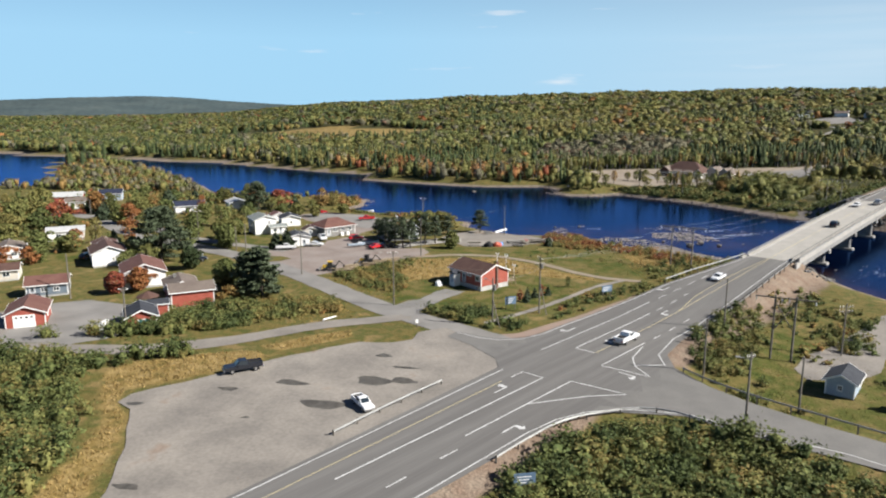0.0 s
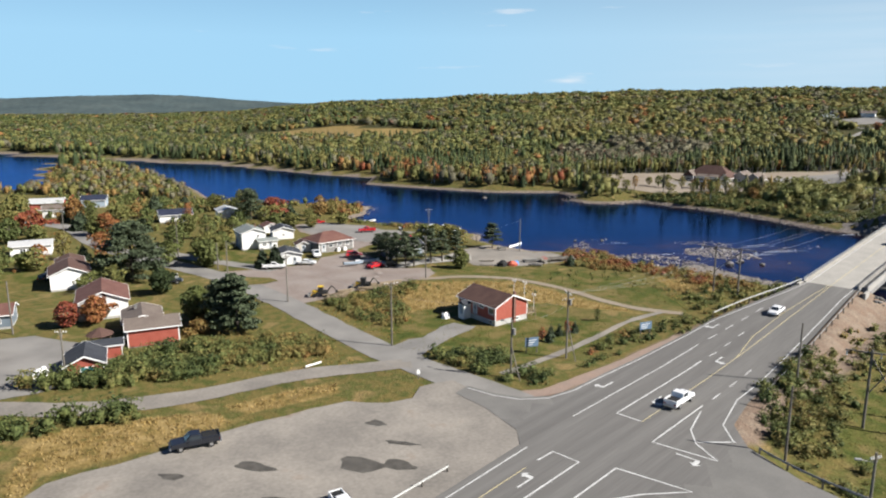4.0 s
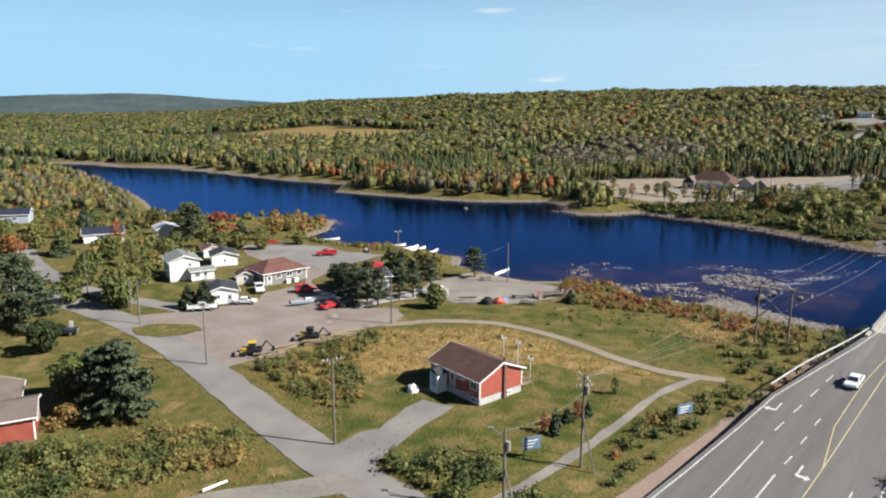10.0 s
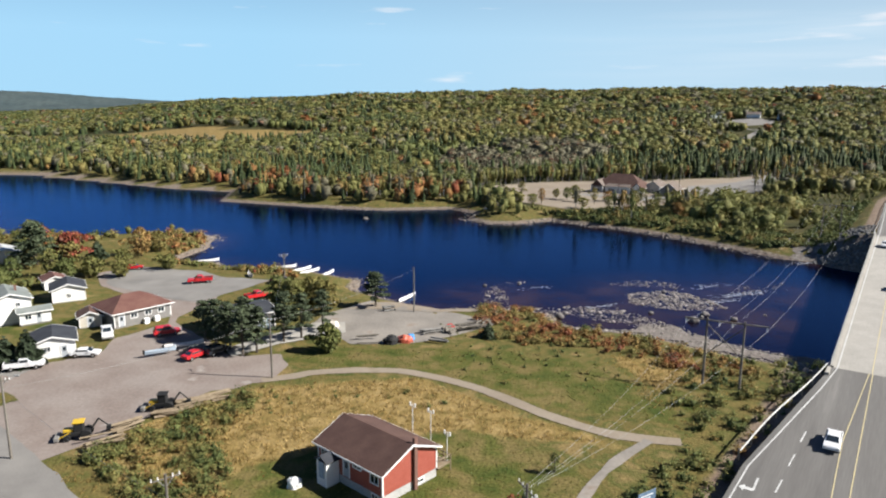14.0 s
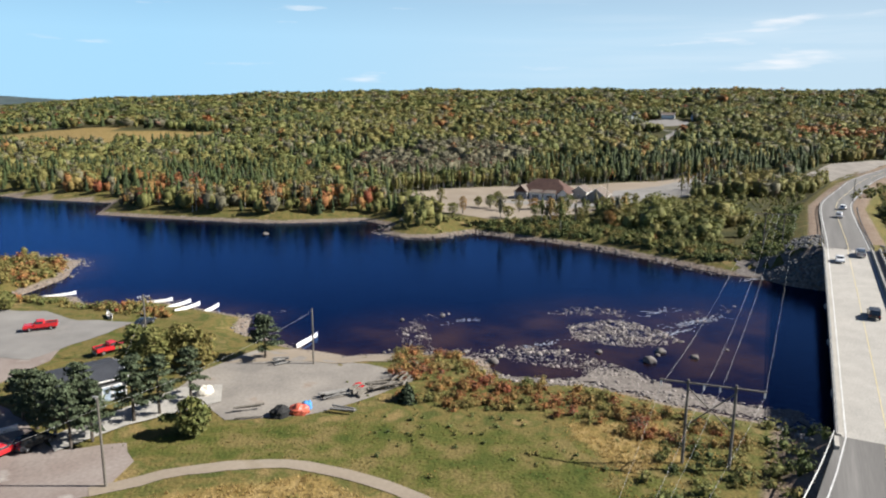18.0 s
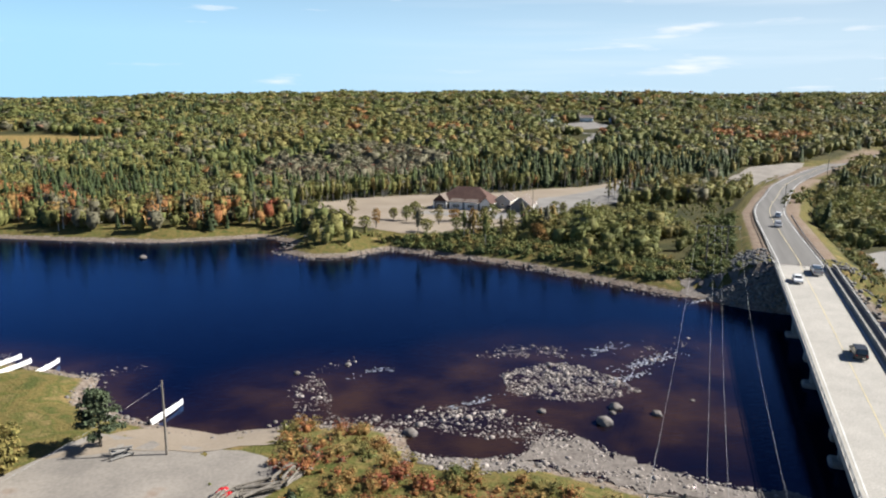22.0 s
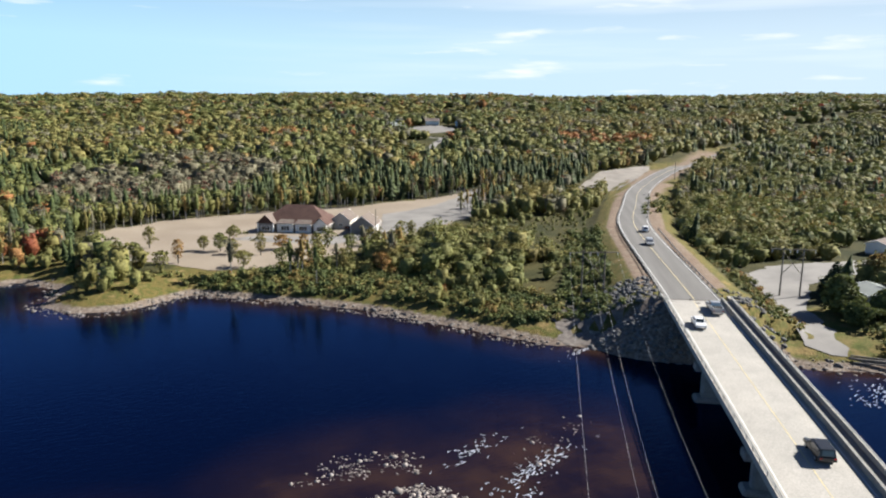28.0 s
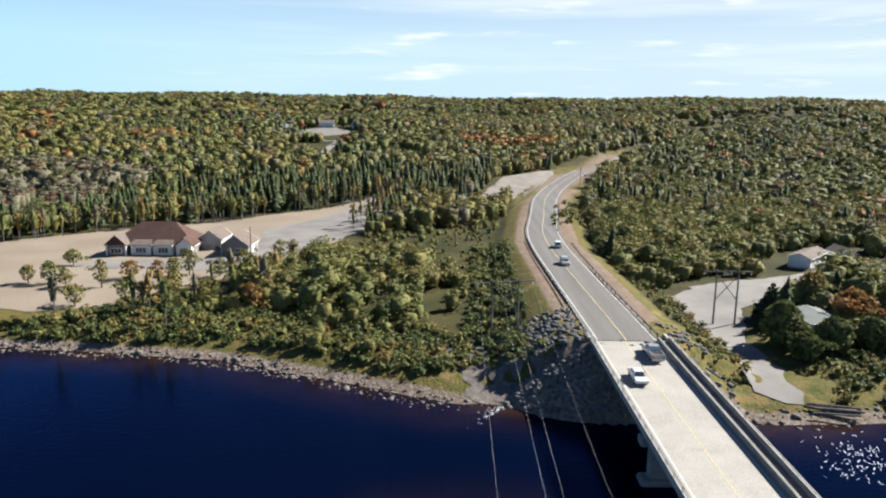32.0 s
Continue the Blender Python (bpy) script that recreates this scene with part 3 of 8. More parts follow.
# blue gloss colour paints in the deeper sky that ripples would reflect
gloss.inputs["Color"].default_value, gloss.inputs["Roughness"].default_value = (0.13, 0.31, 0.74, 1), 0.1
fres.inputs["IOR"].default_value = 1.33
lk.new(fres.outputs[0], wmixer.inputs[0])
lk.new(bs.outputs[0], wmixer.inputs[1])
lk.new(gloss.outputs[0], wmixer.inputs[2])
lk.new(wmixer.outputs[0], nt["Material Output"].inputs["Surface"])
at = nt.new("ShaderNodeAttribute")
at.attribute_name = "shallow"
geo = nt.new("ShaderNodeNewGeometry")
n1 = nt.new("ShaderNodeTexNoise")
n1.inputs["Scale"].default_value, n1.inputs["Detail"].default_value = 0.12, 5
lk.new(geo.outputs["Position"], n1.inputs["Vector"])
ad = nt.new("ShaderNodeMath")
ad.operation = "MULTIPLY"
lk.new(at.outputs["Fac"], ad.inputs[0])
mr = nt.new("ShaderNodeMapRange")
mr.inputs[1].default_value, mr.inputs[2].default_value, mr.inputs[3].default_value, mr.inputs[4].default_value = 0.3, 0.7, 0.55, 1.3
lk.new(n1.outputs[0], mr.inputs[0])
lk.new(mr.outputs[0], ad.inputs[1])
rp = nt.new("ShaderNodeValToRGB")
els = rp.color_ramp.elements
els[0].position, els[0].color = 0.0, (0.0005, 0.0016, 0.007, 1)
els[1].position, els[1].color = 1.0, (0.028, 0.015, 0.009, 1)
els.new(0.5).color = (0.007, 0.0045, 0.0065, 1)
lk.new(ad.outputs[0], rp.inputs[0])
lk.new(rp.outputs[0], bs.inputs["Base Color"])
mpw = nt.new("ShaderNodeMapping")
mpw.inputs["Scale"].default_value, mpw.inputs["Rotation"].default_value = (0.55, 1.5, 1), (0, 0, 0.35)
lk.new(geo.outputs["Position"], mpw.inputs["Vector"])
n2 = nt.new("ShaderNodeTexNoise")
n2.inputs["Scale"].default_value, n2.inputs["Detail"].default_value = 1.1, 5
lk.new(mpw.outputs[0], n2.inputs["Vector"])
bp = nt.new("ShaderNodeBump")
bp.inputs["Strength"].default_value, bp.inputs["Distance"].default_value = 0.24, 0.2
lk.new(n2.outputs[0], bp.inputs["Height"])
lk.new(bp.outputs[0], gloss.inputs["Normal"])
lk.new(bp.outputs[0], fres.inputs["Normal"])
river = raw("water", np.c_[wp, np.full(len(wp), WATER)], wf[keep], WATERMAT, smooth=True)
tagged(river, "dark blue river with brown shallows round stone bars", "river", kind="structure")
SHALLOWS = [((30, 222), 24), ((46, 238), 22), ((8, 236), 16), ((60, 222), 14), ((70, 244), 16)]
sh = step(13, 0, wd) * 0.75
for c, rad in SHALLOWS:
    sh = np.maximum(sh, 0.75 * step(rad + 10, rad - 10, np.hypot(wp[:, 0] - c[0], wp[:, 1] - c[1])))
river.data.attributes.new("shallow", "FLOAT", "POINT").data.foreach_set("value", sh.astype(np.float32))

# highway, side road and their markings
HWY = [(-220, -5.8), (-61, -5.6), (-14, -7.8), (-11, -10.5), (-8.4, -18), (-7.6, -24.2), (-4.4, -24.6), (-3.6, -19.8), (-2, -16.2), (0.8, -13.7), (5, -12.7), (15, -12.3), (49, -10.6), (75, -6.6), (84, -5.2),
       (84, 5.2), (75, 5.4), (53, 6.4), (27, 7.4), (17, 7.8), (9, 9), (4.2, 12.5), (0.5, 19.5), (-1, 26), (-1.5, 34), (-1, 43), (2, 90), (-6, 90), (-8.6, 43), (-10.8, 29), (-11.2, 21), (-16, 14), (-20, 11.2), (-25, 9.8), (-48, 9.6), (-220, 9.6)]


def low_road(p):
    s, r = (p - A0) @ AU, (p - A0) @ AN
    return road_z(s) - 1.5 * step(18, 80, r) - 0.22 * step(-8, -15, r) * step(12, 2, s)


highway = patch("road", [A0 + s * AU + r * AN for s, r in HWY], ASPHALT, 0.06, "grey asphalt highway with turning lanes and a side road", "road", spacing=3.0, jitter=0.0, height=low_road)
highway.data.materials.append(SIDE_ASPHALT)
for poly_ in highway.data.polygons:
    q_ = np.array(poly_.center[:2]) - A0
    poly_.material_index = int(q_ @ AN > 11.5 or q_ @ AN < -13)
far_line = curve_pts(FAR_AXIS[1:], 4)


def far_z(p):
    d, s = along(p, FAR_AXIS)
    return road_z(s + 182)


far_road = ribbon("road", far_line, 10.6, ASPHALT, 0.05, height=far_z, across=2)
tagged(far_road, "asphalt highway curving uphill into the woods", "road", kind="structure")


def marking(pts, width, material=PAINT_W, up=0.085, closed=False):
    line = sr_line(pts + [pts[0]] if closed else pts, 1.5)
    ob = ribbon("line", line, width * 0.85, material, up, parent=highway, height=low_road)
    return ob


marking([(-220, -5.0), (-61, -4.9), (-14, -6.7)], 0.2)
marking([(-5, -24.1), (-4.5, -19.6), (-3, -16), (0, -13.4), (4.6, -12.2), (15, -11.7), (49, -10.0), (75, -5.6), (84, -4.4)], 0.2)
marking([(84, 4.4), (75, 4.4), (53, 5.3), (27, 6.3), (17, 6.3), (8, 8), (4, 11)], 0.2)
marking([(-220, 8.9), (-48, 8.9), (-29, 8.7), (-23.5, 9.2), (-19, 10.8), (-15, 13.6), (-10.4, 21), (-9.9, 29), (-7.5, 39), (-5.5, 80)], 0.2)
marking([(-11.1, 3.6), (-10, 12), (-14.2, 8.3), (-21.9, 3.7)], 0.25)
marking([(-11.1, 3.6), (-34.7, 3.6)], 0.25)
marking([(12, 3.6), (-2.5, 3.6), (-1.7, 11.3)], 0.25)
marking([(10, 4.2), (3.8, 5.6), (0.7, 7.7), (-1.7, 11.3)], 0.22)
marking([(1.2, 7.6), (4.4, 11)], 0.3)
marking([(1.8, -0.2), (1.8, -3.7), (28, -3.6)], 0.25)
marking([(-15.7, -3.9), (-12.8, -3.8), (-12.8, -0.2), (-52, -0.1)], 0.25)
marking([(-3, -7.4), (35, -7.1)], 0.2)
for k in range(6):
    marking([(-60 - 9 * k, -0.1), (-63 - 9 * k, -0.1)], 0.15)
    marking([(38.6 + 6.4 * k, -6.9 + 0.35 * k), (41.6 + 6.4 * k, -6.7 + 0.35 * k)], 0.2) if k < 4 else None
    marking([(-38 - 8.4 * k, 5.2), (-41 - 8.4 * k, 5.2)], 0.2)
for k in range(3):
    marking([(31 + 6 * k, -3.5), (33.4 + 6 * k, -3.4)], 0.2)
    marking([(15 + 6 * k, 3.7), (17.6 + 6 * k, 3.7)], 0.2)
marking([(1.8, 0.0), (84, 0.1)], 0.14, PAINT_Y)
marking([(33, 0.0), (44, -1.5), (60, -1.7), (84, -0.35)], 0.14, PAINT_Y)
marking([(-18, -3.9), (-60, -2.6), (-220, -0.3)], 0.13, PAINT_Y)


def arrow(s, r, turn, flip=1):
    """A painted turn arrow: bent shaft and head."""
    bm = bmesh.new()
    for piece in ([(-1.6, -0.12), (0.3, -0.12), (0.3, 0.12), (-1.6, 0.12)], [(0.3, -0.12), (0.55, -0.12), (0.75, 0.1), (0.75, 0.9), (0.3, 0.9)], [(0.0, 0.9), (1.1, 0.9), (0.55, 1.5)]):
        vs = []
        for a, b in piece:
            a, b = a * 1.25, b * flip
            ca, sa = math.cos(turn), math.sin(turn)
            ss, rr = s + a * ca - b * sa, r + a * sa + b * ca
            x, y, z = at_road(ss, rr)
            vs.append(bm.verts.new((x, y, float(low_road(np.array([[x, y]]))[0]) + 0.085)))
        f = bm.faces.new(vs)
        f.normal_update()
        if f.normal.z < 0:
            f.normal_flip()
    return part("arrow", bm, PAINT_W, highway)


for s, r, turn, flip in ((9, -9.6, math.pi, 1), (45, -8.6, math.pi, 1), (9, -1.9, math.pi, -1), (30, -1.8, math.pi, -1), (-20, -2.0, 0, -1), (-29, 6.4, 0, 1), (-3.2, 9, math.pi / 2, 1)):
    arrow(s, r, turn, flip)
for off, w, m in ((-4.6, 0.2, PAINT_W), (4.6, 0.2, PAINT_W), (0, 0.16, PAINT_Y)):
    ribbon("line", far_line, w, m, 0.08, parent=far_road, height=far_z, offset=off)

# gravel surfaces
def lot_z(p):
    """The lot ramps up to the edge of the highway."""
    w = step(5, 0.3, sd_poly(p, [A0 + s * AU + r * AN for s, r in HWY]))
    return np.maximum(ground_z(p) * (1 - w) + (low_road(p) - 0.075) * w, ground_z(p) - 0.03)


patch("gravel_lot", [(-30, 44), (-33, 56), (-37, 65), (-41.6, 72.3), (-46.2, 77.6), (-46.8, 80.2), (-42.5, 85.8), (-38.8, 88.6), (-35, 94.4), (-30.8, 99.2), (-26, 103.9), (-22, 107.2), (-16.2, 108), (-13.4, 110.5), (-13.4, 114.5), (-9, 118), (-5.5, 115.5), (-1, 112.6), (3, 112.2), (5, 111), (6, 106),
      (2.5, 98), (-5, 84), (-20, 56), (-28, 40)], GRAVEL, 0.1, "pale packed gravel lot beside the highway", "gravel lot", height=lot_z)
for pts, w, m, lab in (([(2, 112.2), (-6.4, 117.3), (-12.3, 120.8), (-22.5, 128.6), (-34.7, 138.7), (-48.5, 150.5), (-58, 158), (-73.7, 169.4), (-94.3, 180.2), (-116, 190), (-140, 205), (-165, 225), (-190, 232)], 6.2, OLD_ASPHALT, "worn pale village road"),
                       ([(-130, 91), (-105, 93), (-82.5, 94.6), (-59.6, 97.9), (-45.7, 105), (-34.1, 115.5), (-24.3, 121), (-17, 124)], 4.6, GRAVEL, "gravel lane round a grassy island"),
                       ([(-30, 180.5), (-20.6, 184.4), (-9.3, 185.3), (2.2, 180), (12.2, 171), (21, 165), (29, 163.4)], 2.1, YARD, "two-rut dirt track across the grass"),
                       ([(25, 163.6), (18, 155.7), (12.8, 146.1), (4, 131), (-2, 122)], 1.4, GRAVEL, "narrow gravel path beside the highway"),
                       ([(-68, 181.5), (-90, 188), (-110, 196), (-135, 214), (-160, 238)], 4.6, OLD_ASPHALT, "pale village lane"),
                       ([(-100, 112), (-92, 100), (-90, 92)], 9, GRAVEL, "gravel drive in front of a garage"),
                       ([(150, 472), (190, 468), (215, 455), (226, 440)], 6, GRAVEL, "gravel lane to the highway"),
                       ([(7, 364), (12, 373), (18.7, 380), (35, 392), (50, 401), (58, 402)], 4.5, OLD_ASPHALT, "grey drive across the sandy yard")):
    ob = ribbon("road", curve_pts(pts, 2.2), w, m, 0.075, across=2, wob=0.1)
    tagged(ob, lab, "lane", kind="structure")
patch("gravel_lot", [(-60, 158), (-50.5, 151.5), (-43, 162), (-41, 168), (-36, 176), (-28.5, 180), (-27.5, 187), (-30, 192), (-38, 190), (-46, 199), (-55.5, 208), (-56, 214), (-53, 222), (-55, 231), (-50, 236), (-46, 242), (-60, 244), (-67, 249), (-84, 254), (-92, 246), (-84, 234),
      (-66, 221), (-58, 212), (-57, 207), (-62, 198), (-61, 190), (-70, 183.5), (-82, 176), (-78, 171), (-68, 173)], GRAVEL_RED, 0.05, "wide gravel yard between village houses", "gravel lot")
patch("gravel_lot", [(-30, 206), (-27, 216), (-20, 226), (-13, 223), (-1, 217), (8, 212), (0, 204), (-9, 198.5), (-19.5, 198), (-24, 203)], GRAVEL, 0.05, "gravel landing beside the river", "gravel lot")
patch("gravel_lot", [(-57, 222), (-49, 236), (-47, 242), (-60, 245), (-67, 250), (-83, 253), (-90, 246), (-83, 235), (-68, 226)], OLD_ASPHALT, 0.1, "grey gravel lot behind the hall", "gravel lot")
patch("verge", [(-76, 169.4), (-73, 172.6), (-65, 173.6), (-62.5, 171), (-64, 168), (-68, 165.6), (-73, 166.2)], GROUND, 0.14, "lens of rough grass between lane and yard", "grass", spacing=1.0, jitter=0.15)
patch("driveway", [(-21.5, 128), (-16.5, 128), (-13.5, 138), (-10, 146.5), (-15.2, 147.5), (-19, 138), (-23.5, 131)], OLD_ASPHALT, 0.05, "short grey driveway to the red bungalow", "driveway")
patch("gravel_lot", [(-104, 102), (-96, 96), (-72, 98), (-66, 104), (-70, 110), (-74, 122), (-88, 124), (-94, 120)], OLD_ASPHALT, 0.05, "grey parking yard between red garages", "parking yard")
patch("gravel_lot", [(52.5, 119), (58, 124), (66, 134), (74, 145), (82, 150), (84, 144), (74, 134), (66, 121), (62, 113), (57.5, 109), (50, 107.6), (49, 112)], GRAVEL, 0.05, "grey gravel drive beside a small shed", "driveway")
patch("yard", INN_YARD, YARD, 0.1, "bare sandy yard round the lodge", "yard", spacing=4, jitter=0.8)
patch("driveway", [(46, 397), (56, 388), (74, 378), (96, 383), (136, 411), (154, 446), (176, 472), (166, 474), (146, 452), (126, 436), (106, 428), (98, 405), (86, 392), (74, 388), (62, 398), (52, 401)], OLD_ASPHALT, 0.16, "grey gravel forecourt and drive of the lodge", "driveway", spacing=3, jitter=0.4)
patch("beach", [(-25, 219), (-17, 226), (-10, 231), (-2, 227.5), (3, 226), (4, 219), (-4, 218), (-14, 220)], YARD, 0.07, "pale sandy beach beside the landing", "beach")
patch("gravel_lot", FAR_LOT, GRAVEL, 0.4, "gravel lay-by beside the far highway", "lay-by", spacing=4, jitter=0.5)
patch("gravel_lot", EAST_LOT, OLD_ASPHALT, 0.12, "pale gravel lot beyond the bridge", "gravel lot", spacing=2, jitter=0.45)
for k, (x, y, a, b) in enumerate(((-18.6, 81.4, 3.0, 1.6), (-14.4, 91, 2.6, 1.8), (-10.1, 91.9, 2.0, 1.1), (-15.8, 101.7, 1.4, 0.7), (-31.4, 57.5, 1.5, 0.5), (-44, 77, 1.2, 0.6), (-34, 84, 1.5, 0.7), (-11, 97, 2.2, 0.5), (-26, 88, 2.6, 0.9), (-28, 76, 1.3, 0.5))):
    patch("puddle", [(x + a * math.cos(t) * (1 + 0.25 * math.sin(3 * t + k)), y + b * math.sin(t) * (1 + 0.2 * math.cos(2 * t + k))) for t in np.arange(0, 6.28, 0.45)], PUDDLE, 0.112, "dark damp hollow in the gravel lot", "puddle", spacing=1.0, jitter=0.08, seed=k)

SHOULDER_LINE = [A0 + s * AU + r * AN for s, r in ((-3.6, -21), (-1.2, -17.2), (1.6, -15.2), (6, -14.4), (15, -13.8), (28, -13.2), (40, -12.6))]
shoulder = ribbon("shoulder", curve_pts(SHOULDER_LINE, 1.8), 2.3, SHOULDER, 0.06, across=3, wob=0.12)
tagged(shoulder, "pinkish gravel shoulder beside the highway", "road shoulder", kind="structure")

# bridge
BR0, BR1 = 84.0, 193.5
bridge = empty("bridge", Matrix.Identity(4), "long concrete girder bridge with pale deck and metal railings", "bridge", kind="structure")


def along_box(name, r0, r1, z0, z1, material, s0=BR0, s1=BR1, n=40, parent=bridge, label=""):
    """A long bar that follows the bridge's slope."""
    vs, fs = [], []
    for k in range(n + 1):
        s = s0 + (s1 - s0) * k / n
        for r, z in ((r0, z0), (r1, z0), (r1, z1), (r0, z1)):
            vs.append(at_road(s, r, z))
    for k in range(n):
        a, b = 4 * k, 4 * k + 4
        for i in range(4):
            j = (i + 1) % 4
            fs.append((a + i, b + i, b + j, a + j))
    fs += [(0, 1, 2, 3), (4 * n + 3, 4 * n + 2, 4 * n + 1, 4 * n)]
    return raw(name, vs, fs, material, parent, label=label)


along_box("deck", -5.2, 7.0, -0.35, 0.03, CONCRETE)
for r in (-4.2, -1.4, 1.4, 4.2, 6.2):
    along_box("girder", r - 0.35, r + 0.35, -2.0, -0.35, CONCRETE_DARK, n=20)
along_box("fascia", -5.45, -5.2, -0.55, 0.35, CONCRETE)
along_box("kerb", -5.2, -4.9, 0.03, 0.28, CONCRETE)
# walkway behind the barrier: its shadow is put into the darker concrete colour
along_box("barrier", 4.95, 5.3, 0.03, 0.85, CONCRETE_DARK)
along_box("walkway", 5.3, 6.7, 0.03, 0.2, CONCRETE_DARK)
along_box("barrier", 6.7, 7.0, 0.03, 0.9, CONCRETE)
for off, w, m in ((-4.4, 0.18, PAINT_W), (4.4, 0.18, PAINT_W), (0.0, 0.12, PAINT_Y)):
    ribbon("line", sr_line([(BR0, off), (BR1, off)], 3), w, m, 0.045, parent=bridge, height=hz)
for s in np.arange(BR0 + 1, BR1, 2.6):
    bm = bmesh.new()
    for r in (-5.33,):
        rod(bm, at_road(s, r, 0.3), at_road(s, r, 0.95), 0.07, n=6)
    part("post", bm, STEEL, bridge)
for z in (0.6, 0.92):
    along_box("railing", -5.38, -5.28, z - 0.05, z + 0.05, STEEL)
along_box("railing", 6.8, 6.9, 1.05, 1.15, STEEL)
for s in np.arange(BR0 + 1, BR1, 3.2):
    part("post", rods((at_road(s, 6.85, 0.85), at_road(s, 6.85, 1.1), 0.05), n=6), STEEL, bridge)


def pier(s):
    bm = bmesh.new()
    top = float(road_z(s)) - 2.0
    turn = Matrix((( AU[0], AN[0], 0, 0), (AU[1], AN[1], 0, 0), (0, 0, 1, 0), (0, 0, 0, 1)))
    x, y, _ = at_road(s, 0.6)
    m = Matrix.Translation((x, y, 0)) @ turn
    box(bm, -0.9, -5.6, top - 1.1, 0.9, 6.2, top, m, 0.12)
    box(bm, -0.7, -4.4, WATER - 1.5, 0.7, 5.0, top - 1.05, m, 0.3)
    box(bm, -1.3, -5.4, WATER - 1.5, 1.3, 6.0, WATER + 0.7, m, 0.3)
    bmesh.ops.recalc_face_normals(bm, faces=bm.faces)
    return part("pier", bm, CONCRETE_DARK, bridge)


for s in (112, 139, 166):
    pier(s)
for s, back in ((BR0, -1), (BR1, 1)):
    turn = Matrix(((AU[0], AN[0], 0, 0), (AU[1], AN[1], 0, 0), (0, 0, 1, 0), (0, 0, 0, 1)))
    x, y, z = at_road(s, 0.9)
    bm = bmesh.new()
    m = Matrix.Translation((x, y, z)) @ turn
    box(bm, -0.6, -6.3, -5.5, 0.8, 6.3, -0.36 if back > 0 else -0.36, m)
    for w in (-6.6, 6.0):
        box(bm, -3.5 if back < 0 else 0.5, w, -4.5, -0.6 if back < 0 else 3.5, w + 0.5, 0.3, m)
    bmesh.ops.recalc_face_normals(bm, faces=bm.faces)
    part("abutment", bm, CONCRETE, bridge)


# guard rails: posts and a folded steel beam
BEAM = [(0.0, 0.5), (0.06, 0.54), (0.0, 0.6), (0.0, 0.64), (0.06, 0.7), (0.0, 0.75), (-0.03, 0.75), (-0.03, 0.5)]


def guard_rail(line, height, label, dark=False, spacing=3.8):
    q = curve_pts(line, 1.9)
    z = height(q)
    rail = empty("guard_rail", Matrix.Translation((q[0][0], q[0][1], z[0])), label, "guard rail")
    inv = rail.matrix_world.inverted()
    t = np.gradient(q, axis=0)
    t /= np.linalg.norm(t, axis=1)[:, None]
    nr = np.stack([t[:, 1], -t[:, 0]], 1)
    vs = [inv @ Vector((q[i][0] + nr[i][0] * a, q[i][1] + nr[i][1] * a, z[i] + b)) for i in range(len(q)) for a, b in BEAM]
    k = len(BEAM)
    fs = [(i * k + a, (i + 1) * k + a, (i + 1) * k + (a + 1) % k, i * k + (a + 1) % k) for i in range(len(q) - 1) for a in range(k)]
    raw("beam", vs, fs, WOODPOLE if dark else STEEL, rail)
    for i in range(0, len(q), 2):
        p = inv @ Vector((q[i][0] - nr[i][0] * 0.12, q[i][1] - nr[i][1] * 0.12, z[i]))
        part("post", boxes((p.x - 0.09, p.y - 0.09, p.z - 0.6, p.x + 0.09, p.y + 0.09, p.z + 0.78)), WOODPOLE, rail)
    return rail


def sr(*pts):
    return [A0 + s * AU + r * AN for s, r in pts]


guard_rail(sr((51, -11.3), (62, -9.8), (75, -7.2), (84, -5.7)), hz, "pale steel guard rail on timber posts by the bridge")
guard_rail(sr((84, 5.8), (75, 6.2), (53, 7.2), (40, 7.8), (21, 8.6)), hz, "dark-backed steel guard rail along the highway shoulder")
guard_rail(sr((-45.5, -8.4), (-35, -9.3), (-24.5, -9.8)), hz, "bent steel guard rail between lot and highway")
guard_rail(sr((-37, 10.3), (-30.5, 10.2), (-24.2, 10.6), (-18.5, 12.8), (-14, 16), (-12, 19.7), (-12, 24)), low_road, "curved steel guard rail at the side road")
guard_rail(sr((3.6, 14), (1.5, 19.5), (0.4, 26), (0.3, 33), (0.6, 43), (1.6, 60)), low_road, "dark weathered guard rail along the side road")
guard_rail([(112, 275.7), (130, 305), (146, 332), (160, 354)], lambda p: far_z(p) - 0.1, "weathered guard rail on the far bridge approach")
guard_rail([(166, 342), (150, 317), (136, 294), (123, 272)], lambda p: far_z(p) - 0.1, "steel guard rail on the far bridge approach")


# vegetation
def cards(rng, c, nrm, size):
    """Leaf clumps: small bent quads at c, facing about along nrm."""
    n = len(c)
    nrm = nrm + rng.normal(0, 0.55, (n, 3))
    nrm /= np.linalg.norm(nrm, axis=1)[:, None] + 1e-9
    a = np.cross(nrm, rng.normal(0, 1, (n, 3)))
    a /= np.linalg.norm(a, axis=1)[:, None] + 1e-9
    b = np.cross(nrm, a)
    size = np.asarray(size).reshape(-1, 1) * rng.uniform(0.65, 1.35, (n, 1))
    a, b = a * size, b * size * rng.uniform(0.55, 1.0, (n, 1))
    bend = nrm * size * 0.3
    v = np.stack([c - a - bend, c - b * 0.9, c + a - bend * 0.6, c + b], 1).reshape(-1, 3)
    return v, np.arange(4 * n).reshape(-1, 4)


